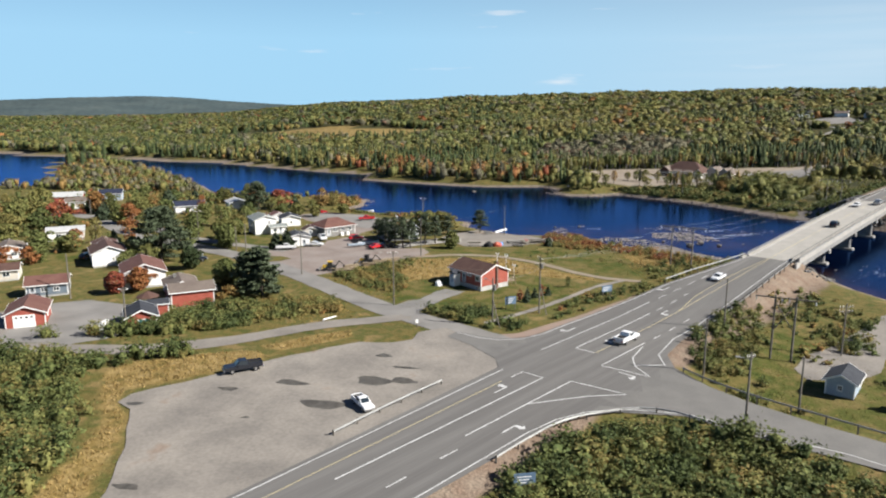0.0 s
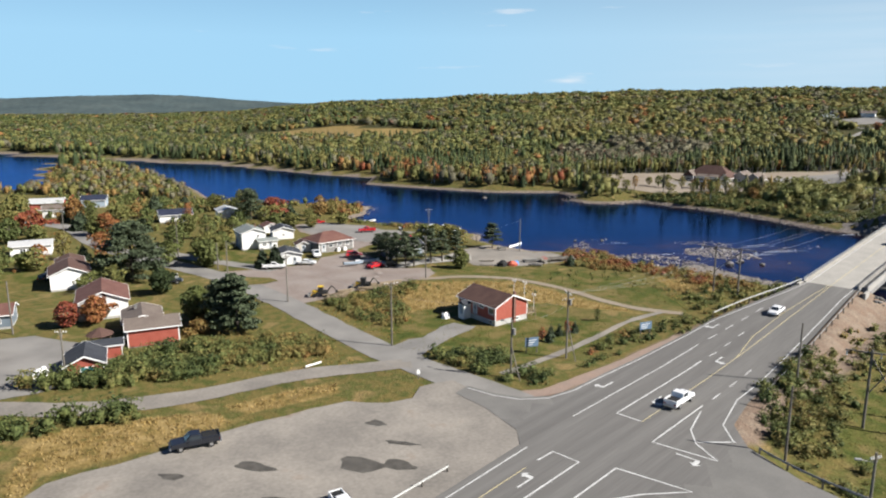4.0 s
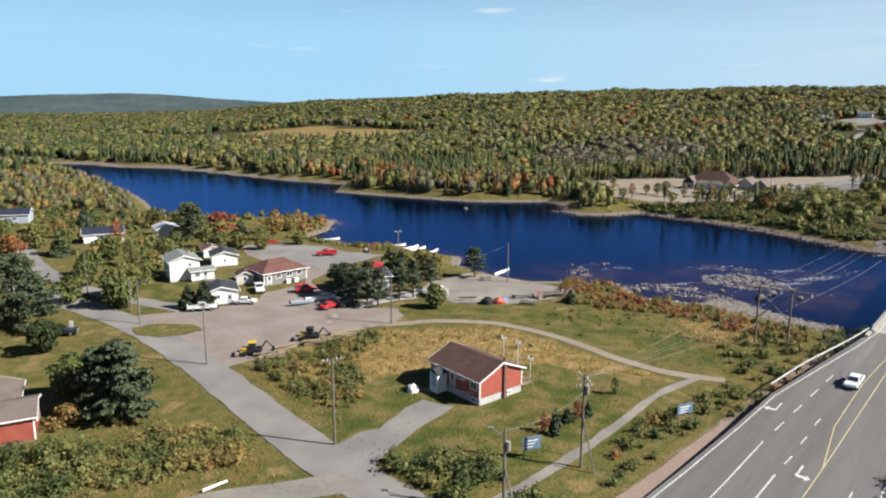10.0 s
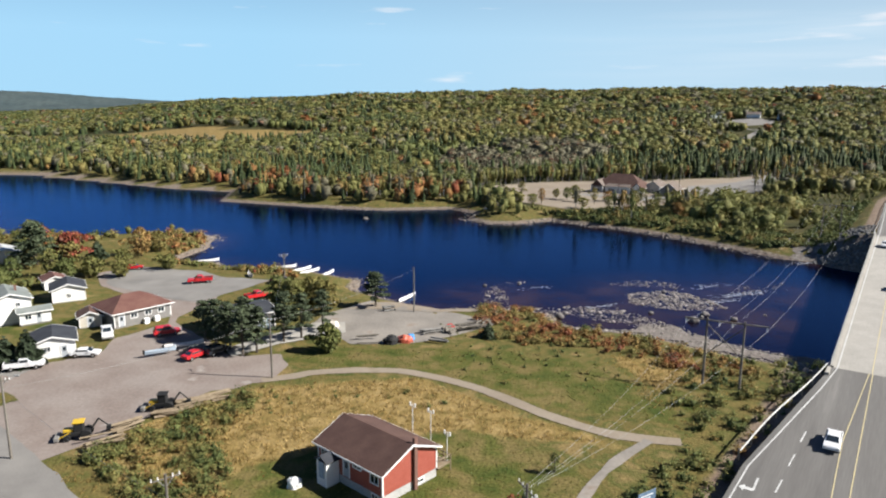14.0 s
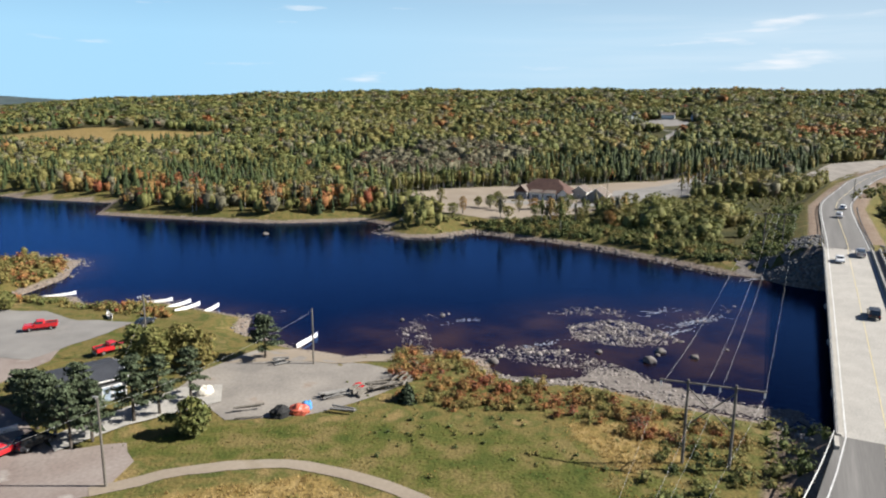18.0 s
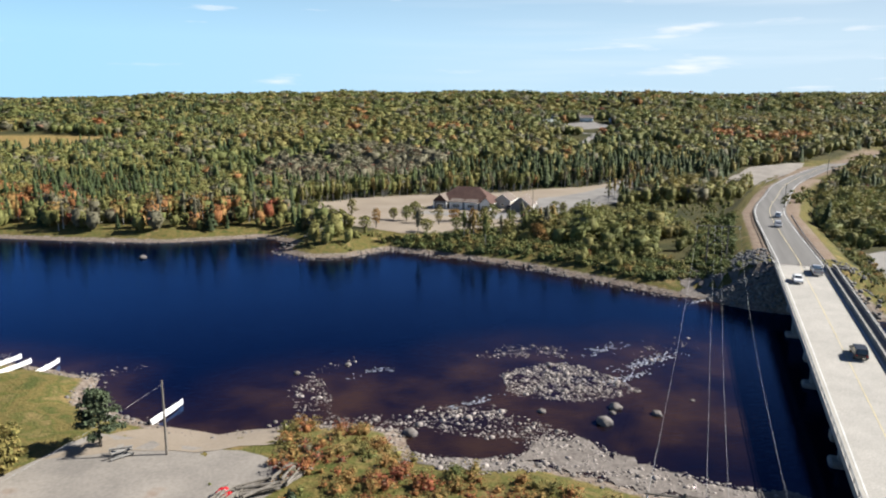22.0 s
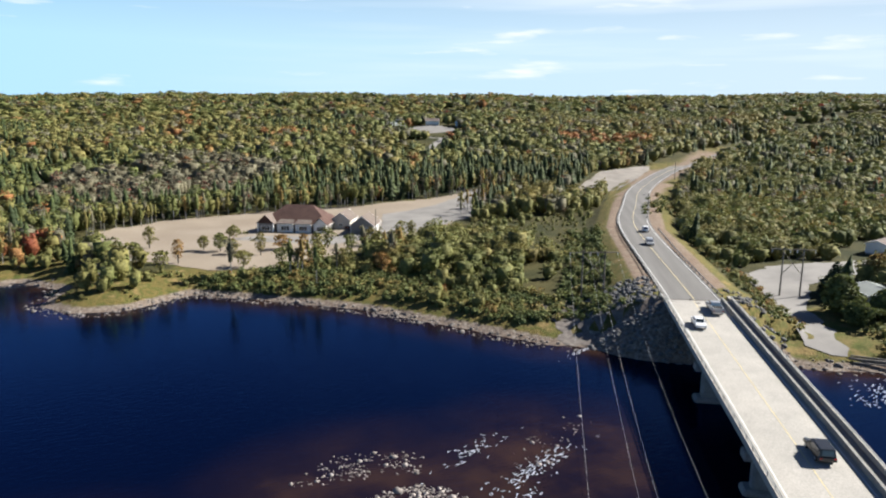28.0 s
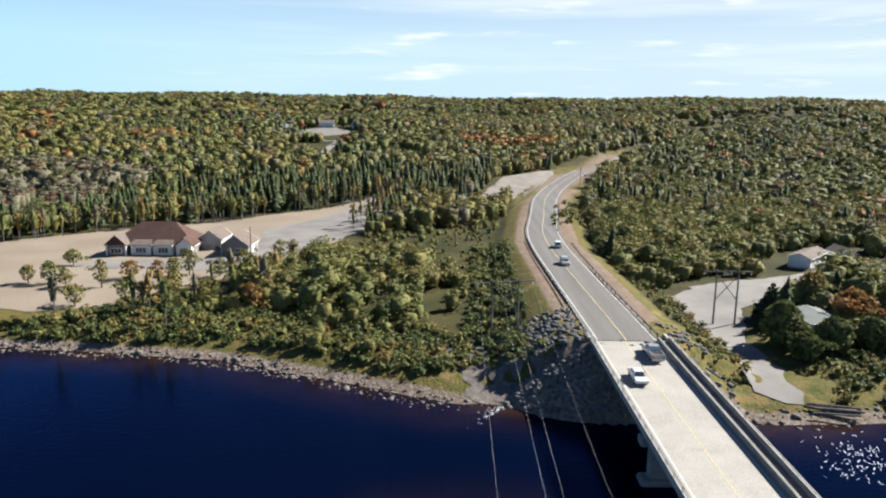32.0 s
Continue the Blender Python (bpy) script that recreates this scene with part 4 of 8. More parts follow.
def conifer_cloud(rng, h, rad, n, low=0.08):
    t = 1 - np.sqrt(rng.uniform(0, 1, n))
    tier = np.floor(t * 9) / 9
    t = tier * 0.75 + t * 0.25
    ang = rng.uniform(0, 6.283, n)
    lobe = 1 + 0.22 * np.sin(ang * 3 + tier * 20)
    r = rad * (1 - t) ** 0.85 * lobe * rng.uniform(0.35, 1.0, n) ** 0.6
    z = h * (low + (1 - low) * t) - 0.12 * r
    c = np.stack([r * np.cos(ang), r * np.sin(ang), z], 1)
    nr = np.stack([np.cos(ang), np.sin(ang), np.full(n, 0.8)], 1)
    return c, nr, (0.1 + 0.24 * (1 - t)) * rad


def broad_cloud(rng, h, rad, n, lobes=9, low=0.14):
    lc = np.stack([rng.normal(0, rad * 0.42, lobes), rng.normal(0, rad * 0.42, lobes), h * rng.uniform(low + 0.12, 0.86, lobes)], 1)
    lc[0] = (0, 0, h * 0.8)
    lr = rad * rng.uniform(0.38, 0.62, lobes)
    k = rng.integers(0, lobes, n)
    d = rng.normal(0, 1, (n, 3))
    d /= np.linalg.norm(d, axis=1)[:, None]
    d[:, 2] = np.abs(d[:, 2]) * 0.85 - 0.15 * rng.uniform(0, 1, n)
    c = lc[k] + d * lr[k][:, None] * rng.uniform(0.7, 1.05, (n, 1)) * np.array([1, 1, 0.85 * h / (rad * 2.6)])
    fill = rng.uniform(0, 1, n) < 0.5
    t = rng.uniform(0, 1, n)
    wide = rad * 0.92 * np.sin(np.pi * (0.1 + 0.86 * t)) ** 0.7 * rng.uniform(0.55, 1.0, n)
    flat = np.hypot(d[:, 0], d[:, 1]) + 1e-6
    c[fill] = np.stack([d[:, 0] / flat * wide, d[:, 1] / flat * wide, h * (low + (0.97 - low) * t)], 1)[fill]
    return c, d + np.array([0, 0, 0.25]), np.full(n, rad * 0.12)


def pine_cloud(rng, h, rad, n, low=0.3):
    """Open pine: flat-topped clumps on level limbs. Also gives the limbs' ends."""
    k = 22 if rad < 4 else 46
    t = low + (0.98 - low) * (np.arange(k) + rng.uniform(0, 1, k)) / k
    ang = np.arange(k) * 2.4 + rng.normal(0, 0.4, k)
    reach = rad * np.clip(1.25 - t, 0.18, 0.9) * rng.uniform(0.75, 1.1, k)
    ends = np.stack([reach * np.cos(ang), reach * np.sin(ang), h * t], 1)
    i = rng.integers(0, k, n)
    d = rng.normal(0, 1, (n, 3))
    d /= np.linalg.norm(d, axis=1)[:, None]
    f = rng.uniform(0.35, 1.0, n)[:, None]
    c = np.array([0, 0, 1]) * ends[i][:, 2:] + ends[i] * np.array([1, 1, 0]) * f + d * np.array([1, 1, 0.34]) * (rad * (0.24 if rad < 4 else 0.2)) * rng.uniform(0.3, 1.25, (n, 1))
    return c, d + np.array([0, 0, 0.5]), np.full(n, 0.2 if rad < 4 else 0.33), ends


def tree(name, x, y, h, rad, kind, tint, label, seed, n=900, group="", low=None):
    rng = np.random.default_rng(seed)
    if len(label.split()) < 4:
        label += " in the village"
    ob = empty(name, pose(x, y, gz(x, y) - 0.05, 0, 0, rng.uniform(0, 360)), label, "tree" if h > 2.2 else "sapling", group)
    bm = rods(((0, 0, -0.2), (0, 0, h * 0.5), h * 0.022 + 0.04, h * 0.014 + 0.02), ((0, 0, h * 0.5), (0, 0, h * (0.95 if kind != "broad" else 0.75)), h * 0.014 + 0.02, 0.02), n=7)
    if kind == "pine":
        c, nr, sz, ends = pine_cloud(rng, h, rad, int(1.7 * n), 0.3 if low is None else low)
        for e in ends:
            rod(bm, (0, 0, e[2] - 0.25), tuple(e), 0.06, 0.02, n=5)
    elif kind == "conifer":
        c, nr, sz = conifer_cloud(rng, h, rad, n, 0.1 if low is None else low)
    else:
        c, nr, sz = broad_cloud(rng, h, rad, n, low=0.1 if low is None else low)
        for k in range(5):
            a = k * 1.26 + rng.uniform(0, 0.5)
            rod(bm, (0, 0, h * 0.28 + 0.05 * k * h), (rad * 0.5 * math.cos(a), rad * 0.5 * math.sin(a), h * (0.55 + 0.05 * k)), h * 0.012 + 0.02, 0.02, n=5)
    part("trunk", bm, BARK, ob)
    v, f = cards(rng, c, nr, np.maximum(sz, 0.12))
    raw("crown", v, f, LEAVES if kind == "broad" else NEEDLES, ob, tint=np.full(len(v), tint) + np.repeat(rng.normal(0, 0.025, len(f)), 4))
    return ob


class Mass:
    """Many plants gathered into one mesh."""
    def __init__(self):
        self.v, self.f, self.t, self.n = [], [], [], 0

    def add(self, v, f, tint):
        self.v.append(v)
        self.f.append(f + self.n)
        self.t.append(tint)
        self.n += len(v)

    def build(self, name, label, category, material=None, parent=None):
        ob = raw(name, np.concatenate(self.v), np.concatenate(self.f), material or LEAVES, parent, tint=np.concatenate(self.t), smooth=True)
        return tagged(ob, label, category if parent is None else "", kind="stuff")


def forest_tint(rng, p, n):
    """Leaf colour by stand: spruce, green, turning and red trees in patches."""
    x, y = p[:, 0], p[:, 1]
    a = 0.7 * waves(p, 120, 7) + 0.6 * waves(p, 42, 9) + 0.3 * waves(p, 14, 4)
    warm = waves(p, 130, 11) + 0.5 * waves(p, 38, 13)
    rust = waves(p, 26, 17) + 0.6 * waves(p, 75, 19)
    u = rng.uniform(0, 1, n)
    share = np.clip(0.15 + 0.8 * a + 0.38 * step(-60, -240, x), 0.02, 0.88)
    d = sd_poly(p, RIVER)
    edge = (x > -420) & (x < 5) & (d < 62)
    share = np.where(edge, np.clip(0.22 + 0.6 * a + 0.35 * step(-150, -260, x), 0.05, 0.75), share)
    behind = (x > -140) & (x < 60) & (d > 62) & (y < 640)
    share = np.where(behind, np.clip(0.42 + 0.6 * a, 0.12, 0.85), share)
    dark = (sd_poly(p, INN_YARD) < 70) & (y > 455) & (x > 50)
    share = np.where(dark, np.clip(0.55 + 0.5 * a, 0.2, 0.85), share)
    spruce = u < share
    t = np.where(spruce, rng.uniform(0.03, 0.31, n), np.clip(0.535 + 0.08 * warm + rng.normal(0, 0.032, n), 0.36, 0.7))
    grey = (~spruce) & (rng.uniform(0, 1, n) < 0.17)
    t = np.where(grey, 0.99, t)
    turned = (~spruce) & (rng.uniform(0, 1, n) < np.clip(0.36 * rust - 0.06, 0.012, 0.45))
    t = np.where(turned, rng.uniform(0.66, 0.87, n), t)
    reds = edge & (x > -150) & ((d < 40) & (rng.uniform(0, 1, n) < np.clip(0.42 + 0.5 * rust, 0.08, 0.8)))
    t = np.where(reds, rng.uniform(0.66, 0.92, n), t)
    spruce &= ~reds
    brush = sd_poly(p, [(-14, 560), (50, 612), (92, 560), (66, 486), (10, 462), (-20, 500)]) < 6 * waves(p, 17, 3)
    t = np.where(brush & (u < 0.9), rng.uniform(0.965, 1.0, n), t)
    patch_red = (np.hypot(x - 330, y - 600) < 34) | (np.hypot(x - 120, y - 690) < 18)
    t = np.where(patch_red & (rng.uniform(0, 1, n) < 0.6), rng.uniform(0.76, 0.86, n), t)
    return t, spruce & (t < 0.32)


def tris(f):
    """Four-cornered faces split in two."""
    f = np.asarray(f)
    return np.concatenate([f[:, [0, 1, 2]], f[:, [0, 2, 3]]])


def sprays(rng, c, nrm, size):
    """Leaf sprays: small triangles at c that face about along nrm."""
    n = len(c)
    nrm = nrm + rng.normal(0, 0.6, (n, 3))
    nrm /= np.linalg.norm(nrm, axis=1)[:, None] + 1e-9
    a = np.cross(nrm, rng.normal(0, 1, (n, 3)))
    a /= np.linalg.norm(a, axis=1)[:, None] + 1e-9
    b = np.cross(nrm, a)
    size = np.asarray(size).reshape(-1, 1) * rng.uniform(0.6, 1.4, (n, 1))
    v = np.stack([c - a * size - b * size * 0.6, c + a * size * rng.uniform(0.6, 1.1, (n, 1)) - b * size * 0.5, c + b * size * rng.uniform(0.8, 1.3, (n, 1))], 1).reshape(-1, 3)
    return v, np.arange(3 * n).reshape(-1, 3)


def spire(rng, tiers, sides):
    """Solid inner body of a spruce of unit height: ragged skirts one above the other."""
    vs, fs, n = [], [], 0
    lean = rng.normal(0, 0.012, 2)
    for k in range(tiers):
        z0 = 0.05 + 0.87 * k / tiers
        z1 = min(1.0, z0 + 1.55 / tiers)
        r0 = (0.17 * (1 - z0) ** 0.8 + 0.014) * rng.uniform(0.85, 1.15)
        a = np.arange(sides) * 6.2832 / sides + rng.uniform(0, 6.28)
        j = np.where(np.arange(sides) % 2 == 0, 1.2, 0.68) * rng.uniform(0.8, 1.2, sides)
        ring = np.stack([r0 * j * np.cos(a) + lean[0] * k, r0 * j * np.sin(a) + lean[1] * k, z0 - 0.25 * r0 * j], 1)
        tip = np.array([[lean[0] * (k + 1), lean[1] * (k + 1), z1]])
        vs += [ring, tip]
        fs += [(n + i, n + (i + 1) % sides, n + sides) for i in range(sides)]
        n += sides + 1
    return np.concatenate(vs), np.array(fs)


def spruces(rng, count, tiers, sides, n):
    """Unit spruces: ragged skirts with loose twigs at their rims."""
    out = []
    for _ in range(count):
        v, f = spire(rng, tiers, sides)
        j = np.zeros(len(v))
        if n:
            t = 1 - np.sqrt(rng.uniform(0, 1, n))
            ang = rng.uniform(0, 6.283, n)
            r = 0.2 * (1 - t) ** 0.8 * rng.uniform(0.6, 1.1, n)
            v2, f2 = sprays(rng, np.stack([r * np.cos(ang), r * np.sin(ang), 0.06 + 0.92 * t], 1), np.stack([np.cos(ang), np.sin(ang), np.full(n, 0.9)], 1), 0.02 + 0.045 * (1 - t))
            f, v, j = np.concatenate([f, f2 + len(v)]), np.concatenate([v, v2]), np.r_[j, np.repeat(rng.normal(0, 1, n), 3)]
        out.append((v, f, j))
    return out


def leafy(rng, count, n, rad=0.27, low=0.12, size=0.04, lobes=8, core=(6, 4), solid=0.62):
    """Unit leafy plants: an uneven core inside a loose crown of sprays gathered in lobes."""
    out = []
    for _ in range(count):
        v, f = lobed(rng, 1, core[0], core[1], low, rad * solid)
        v[:, 2] = low + np.minimum((v[:, 2] - low) * 0.95, 0.62 + 0.1 * rng.uniform(0, 1, len(v)))
        f, j = tris(f), rng.normal(0, 0.6, len(v))
        if n:
            zc = rng.uniform(low + 0.12, 0.84, lobes)
            a = np.arange(lobes) * 2.4 + rng.uniform(-0.6, 0.6, lobes)
            wide = rad * 0.78 * np.sin(np.pi * np.clip((zc - low) / (1.04 - low), 0, 1)) ** 0.7 * rng.uniform(0.5, 1.1, lobes)
            lc = np.stack([wide * np.cos(a), wide * np.sin(a), zc], 1)
            lc[0] = (rng.normal(0, 0.03), rng.normal(0, 0.03), 0.84)
            lr = rad * rng.uniform(0.26, 0.5, lobes)
            k = rng.integers(0, lobes, n)
            d = rng.normal(0, 1, (n, 3))
            d /= np.linalg.norm(d, axis=1)[:, None]
            d[:, 2] = np.abs(d[:, 2]) - 0.35 * rng.uniform(0, 1, n)
            c = lc[k] + d * lr[k][:, None] * rng.uniform(0.75, 1.1, (n, 1)) * np.array([1, 1, 0.85])
            c[:, 2] = np.clip(c[:, 2], low * 0.6, 1.05)
            out_way = c - np.array([0, 0, 0.45])
            v2, f2 = sprays(rng, c, 0.5 * d + 0.3 * out_way / np.linalg.norm(out_way, axis=1)[:, None] + np.array([0, 0, 0.35]), np.full(n, size))
            tone = rng.normal(0, 1, lobes)
            f, v, j = np.concatenate([f, f2 + len(v)]), np.concatenate([v, v2]), np.r_[j, np.repeat(0.7 * tone[k] + rng.normal(0, 0.7, n), 3)]
        out.append((v, f, j))
    return out


def lobed(rng, lobes, sides, levels, low=0.08, rad=0.34):
    """Solid inner body of a leafy crown of unit height: a few uneven lobes grown together."""
    vs, fs, n = [], [], 0
    for k in range(lobes):
        if k == 0:
            c, rr, hh = np.array([0, 0, 0.5 + low / 2]), rad * (0.85 if lobes > 1 else 1.0), 0.5 - low / 2
        else:
            a = k * 2.4 + rng.uniform(-0.5, 0.5)
            c = np.array([rad * 0.55 * math.cos(a), rad * 0.55 * math.sin(a), rng.uniform(low + 0.24, 0.72)])
            rr, hh = rad * rng.uniform(0.4, 0.62), rng.uniform(0.16, 0.25)
        for i in range(levels):
            t = -0.42 + 0.92 * i / (levels - 1)
            a = np.arange(sides) * 6.2832 / sides + rng.uniform(0, 1)
            r = rr * math.cos(t * math.pi) ** 0.6 * rng.uniform(0.68, 1.25, sides) + 0.006
            vs.append(np.stack([c[0] + r * np.cos(a), c[1] + r * np.sin(a), c[2] + hh * math.sin(t * math.pi) + hh * rng.normal(0, 0.07, sides)], 1))
        for i in range(levels - 1):
            for q in range(sides):
                fs.append((n + i * sides + q, n + i * sides + (q + 1) % sides, n + (i + 1) * sides + (q + 1) % sides, n + (i + 1) * sides + q))
        n += levels * sides
    return np.concatenate(vs), np.array(fs)


def stand(mass, rng, p, h, tint, conif, cf, bf, spread=1.0, sink=0.2, mixed=0.018):
    z = ground_z(p)
    for i in range(len(p)):
        kinds = cf if conif[i] else bf
        v, f, j = kinds[rng.integers(0, len(kinds))]
        a = rng.uniform(0, 6.283)
        w = h[i] * spread * rng.uniform(0.8, 1.25)
        ca, sa = math.cos(a) * w, math.sin(a) * w
        q = np.empty_like(v)
        q[:, 0] = v[:, 0] * ca - v[:, 1] * sa + p[i, 0]
        q[:, 1] = v[:, 0] * sa + v[:, 1] * ca + p[i, 1]
        q[:, 2] = v[:, 2] * h[i] + z[i] - sink
        mass.add(q, f, np.clip(tint[i] + mixed * j, 0, 1))


def scatter(rng, x0, x1, y0, y1, area):
    n = int((x1 - x0) * (y1 - y0) / area)
    return np.stack([rng.uniform(x0, x1, n), rng.uniform(y0, y1, n)], 1)


def in_sight(p):
    """Only the wedge of country that the flight looks at."""
    b = np.arctan2(p[:, 0] - 8, p[:, 1] - 20)
    return (b > -0.85) & (np.arctan2(p[:, 0] - 38, p[:, 1] - 170) < 1.45)


def woodland(rng, p):
    d = sd_poly(p, RIVER)
    df, sf = along(p, FAR_AXIS)
    s, r = (p - A0) @ AU, (p - A0) @ AN
    north = p[:, 1] > 300 - np.maximum(0, p[:, 0] - 100) * 0.62
    ok = north & in_sight(p) & (d > 7) & (sd_poly(p, INN_YARD) > 5) & (df > 15) & (sd_poly(p, FAR_LOT) > 3) & (sd_poly(p, CLEARING) > 4) & (sd_poly(p, EAST_LOT) > 3)
    ok &= ~((np.hypot(p[:, 0] - 112, p[:, 1] - 298) < 13)) & (sd_poly(p, HILL_YARD) > 6) & (along(p, [(232, 660), (214, 636), (190, 592), (196, 570)])[0] > 7) & (np.hypot(p[:, 0] - 205, p[:, 1] - 630) > 24) & (sd_poly(p, EAST_YARD) > 2)
    ok &= ~((np.abs(r + 17) < 6) & (s > 195) & (s < 300))
    return ok


HILL_YARD = [(210, 700), (224, 724), (244, 722), (254, 702), (250, 684), (240, 664), (226, 652), (218, 668)]
EAST_YARD = [(200, 290), (240, 286), (240, 316), (204, 312)]
rng = np.random.default_rng(11)
cf_near, bf_near = spruces(rng, 8, 6, 8, 26), leafy(rng, 12, 92, 0.4, 0.08, 0.05, 10, (6, 4), 0.66)
bf_high = leafy(rng, 6, 64, 0.3, 0.36, 0.05, 7, (5, 3), 0.4)
bf_thick = leafy(rng, 10, 120, 0.46, 0.02, 0.05, 13, (6, 4), 0.6)
cf_mid, bf_mid = spruces(rng, 8, 4, 6, 10), leafy(rng, 10, 34, 0.42, 0.06, 0.085, 8, (6, 4), 0.72)
cf_far, bf_far = spruces(rng, 6, 3, 5, 0), leafy(rng, 8, 13, 0.44, 0.04, 0.14, 6, (6, 3), 0.75)
near_wood, mid_wood, far_wood, trunks = Mass(), Mass(), Mass(), Mass()
p = scatter(rng, -330, 330, 250, 520, 17)
p = p[woodland(rng, p)]
t, con = forest_tint(rng, p, len(p))
low = sd_poly(p, RIVER) < 26
h = np.where(con, rng.uniform(6.5, 12, len(p)), rng.uniform(5, 9, len(p))) * np.where(low & (rng.uniform(0, 1, len(p)) < 0.5), 0.6, 1)
# young alder and aspen thicket between the lodge and the bridge
thick = (p[:, 0] > 20) & (p[:, 1] < 400) & (p[:, 0] < 250)
t = np.where(thick & (~con | (rng.uniform(0, 1, len(p)) < 0.93)), np.clip(0.53 + 0.06 * waves(p, 15, 5) + rng.normal(0, 0.03, len(p)), 0.38, 0.64), t)
con &= t < 0.33
lane_d = along(p, [(112, 297), (150, 362), (190, 430)])[0]
tall = step(38, 20, np.hypot(p[:, 0] - 104, (p[:, 1] - 343) * 0.85)) + step(150, 175, p[:, 0])
h = np.where(thick & ~con, h * np.clip(0.3 + 0.55 * tall + 0.22 * waves(p, 16, 8), 0.18, 1) * (0.4 + 0.6 * step(4, 14, lane_d)), h)
spit = (p[:, 0] < -60) & (p[:, 1] < 330 - (p[:, 0] + 100) * 0.63)
con &= ~spit
t, h = np.where(spit, rng.choice([0.42, 0.5, 0.58, 0.97, 0.99, 0.99, 0.72], len(p)), t), np.where(spit, h * 0.55, h)
stand(near_wood, rng, p[~thick], h[~thick], t[~thick], con[~thick], cf_near, bf_near, 1.0)
stand(near_wood, rng, p[thick], h[thick], t[thick], con[thick], cf_near, bf_thick, 1.15)
birch = np.nonzero(~con & ~thick & (rng.uniform(0, 1, len(p)) < 0.22) | thick & ~con & (rng.uniform(0, 1, len(p)) < 0.03))[0]
tz = ground_z(p)
for i in birch:
    x, y, z, w = p[i, 0], p[i, 1], tz[i], 0.11
    lean = rng.normal(0, 0.25, 2)
    v = np.array([(x - w, y, z), (x + w, y, z), (x + lean[0] + 0.03, y + lean[1], z + h[i] * 0.8), (x + lean[0] - 0.03, y + lean[1], z + h[i] * 0.8),
                  (x, y - w, z), (x, y + w, z), (x + lean[0], y + lean[1] + 0.03, z + h[i] * 0.8), (x + lean[0], y + lean[1] - 0.03, z + h[i] * 0.8)])
    trunks.add(v, np.array([(0, 1, 2, 3), (4, 5, 6, 7)]), np.zeros(8))
# birches with bare white trunks along the edge behind the lodge and on the far shore
q = np.concatenate([scatter(rng, -10, 185, 415, 500, 16), scatter(rng, -120, 0, 380, 405, 60), scatter(rng, 40, 100, 335, 362, 90)])
dy = sd_poly(q, INN_YARD)
q = q[(dy > -2.5) & (dy < 4) & (q[:, 1] > 415) | (q[:, 1] < 410) & (q[:, 1] > 300) & (dy > 2) & (sd_poly(q, RIVER) > 6)]
hq = rng.uniform(7, 11, len(q))
tq = rng.choice([0.45, 0.5, 0.54, 0.6, 0.98, 0.98, 0.7], len(q))
stand(near_wood, rng, q, hq, tq, np.zeros(len(q), bool), bf_high, bf_high, 0.62)
zq = ground_z(q)
for (x, y), z, hh in zip(q, zq, hq):
    w = 0.17
    v = np.array([(x - w, y, z), (x + w, y, z), (x + 0.04, y, z + hh * 0.85), (x - 0.04, y, z + hh * 0.85), (x, y - w, z), (x, y + w, z), (x, y + 0.04, z + hh * 0.85), (x, y - 0.04, z + hh * 0.85)])
    trunks.add(v, np.array([(0, 1, 2, 3), (4, 5, 6, 7)]), np.zeros(8))
p = np.concatenate([scatter(rng, -620, 620, 520, 800, 34), scatter(rng, -620, -330, 380, 520, 34), scatter(rng, 330, 640, 180, 520, 34)])
p = p[woodland(rng, p)]
t, con = forest_tint(rng, p, len(p))
stand(mid_wood, rng, p, np.where(con, rng.uniform(6, 10.5, len(p)), rng.uniform(6, 10, len(p))), t, con, cf_mid, bf_mid, 1.22)
p = np.concatenate([scatter(rng, -1400, 1300, 800, 1700, 160), scatter(rng, 640, 1500, 150, 800, 160), scatter(rng, -1100, -620, 450, 800, 130)])
p = p[woodland(rng, p)]
t, con = forest_tint(rng, p, len(p))
stand(far_wood, rng, p, np.where(con, rng.uniform(6.5, 11.5, len(p)), rng.uniform(7, 11, len(p))), t, con, cf_far, bf_far, 1.75)
p = scatter(rng, -2600, 600, 1700, 2900, 650)
p = p[in_sight(p)]
t, con = forest_tint(rng, p, len(p))
stand(far_wood, rng, p, rng.uniform(9, 13, len(p)), t, con, cf_far, bf_far, 3.2)
near_wood.build("woodland", "mixed autumn trees along the far riverbank, green, orange and red", "trees")
mid_wood.build("woodland", "dense mixed spruce and birch forest on the slope", "trees")
far_wood.build("woodland", "distant forested hills in dark and yellow greens", "trees")
trunks.build("birch_trunks", "thin white birch trunks at the forest edge", "tree trunks", BIRCH)

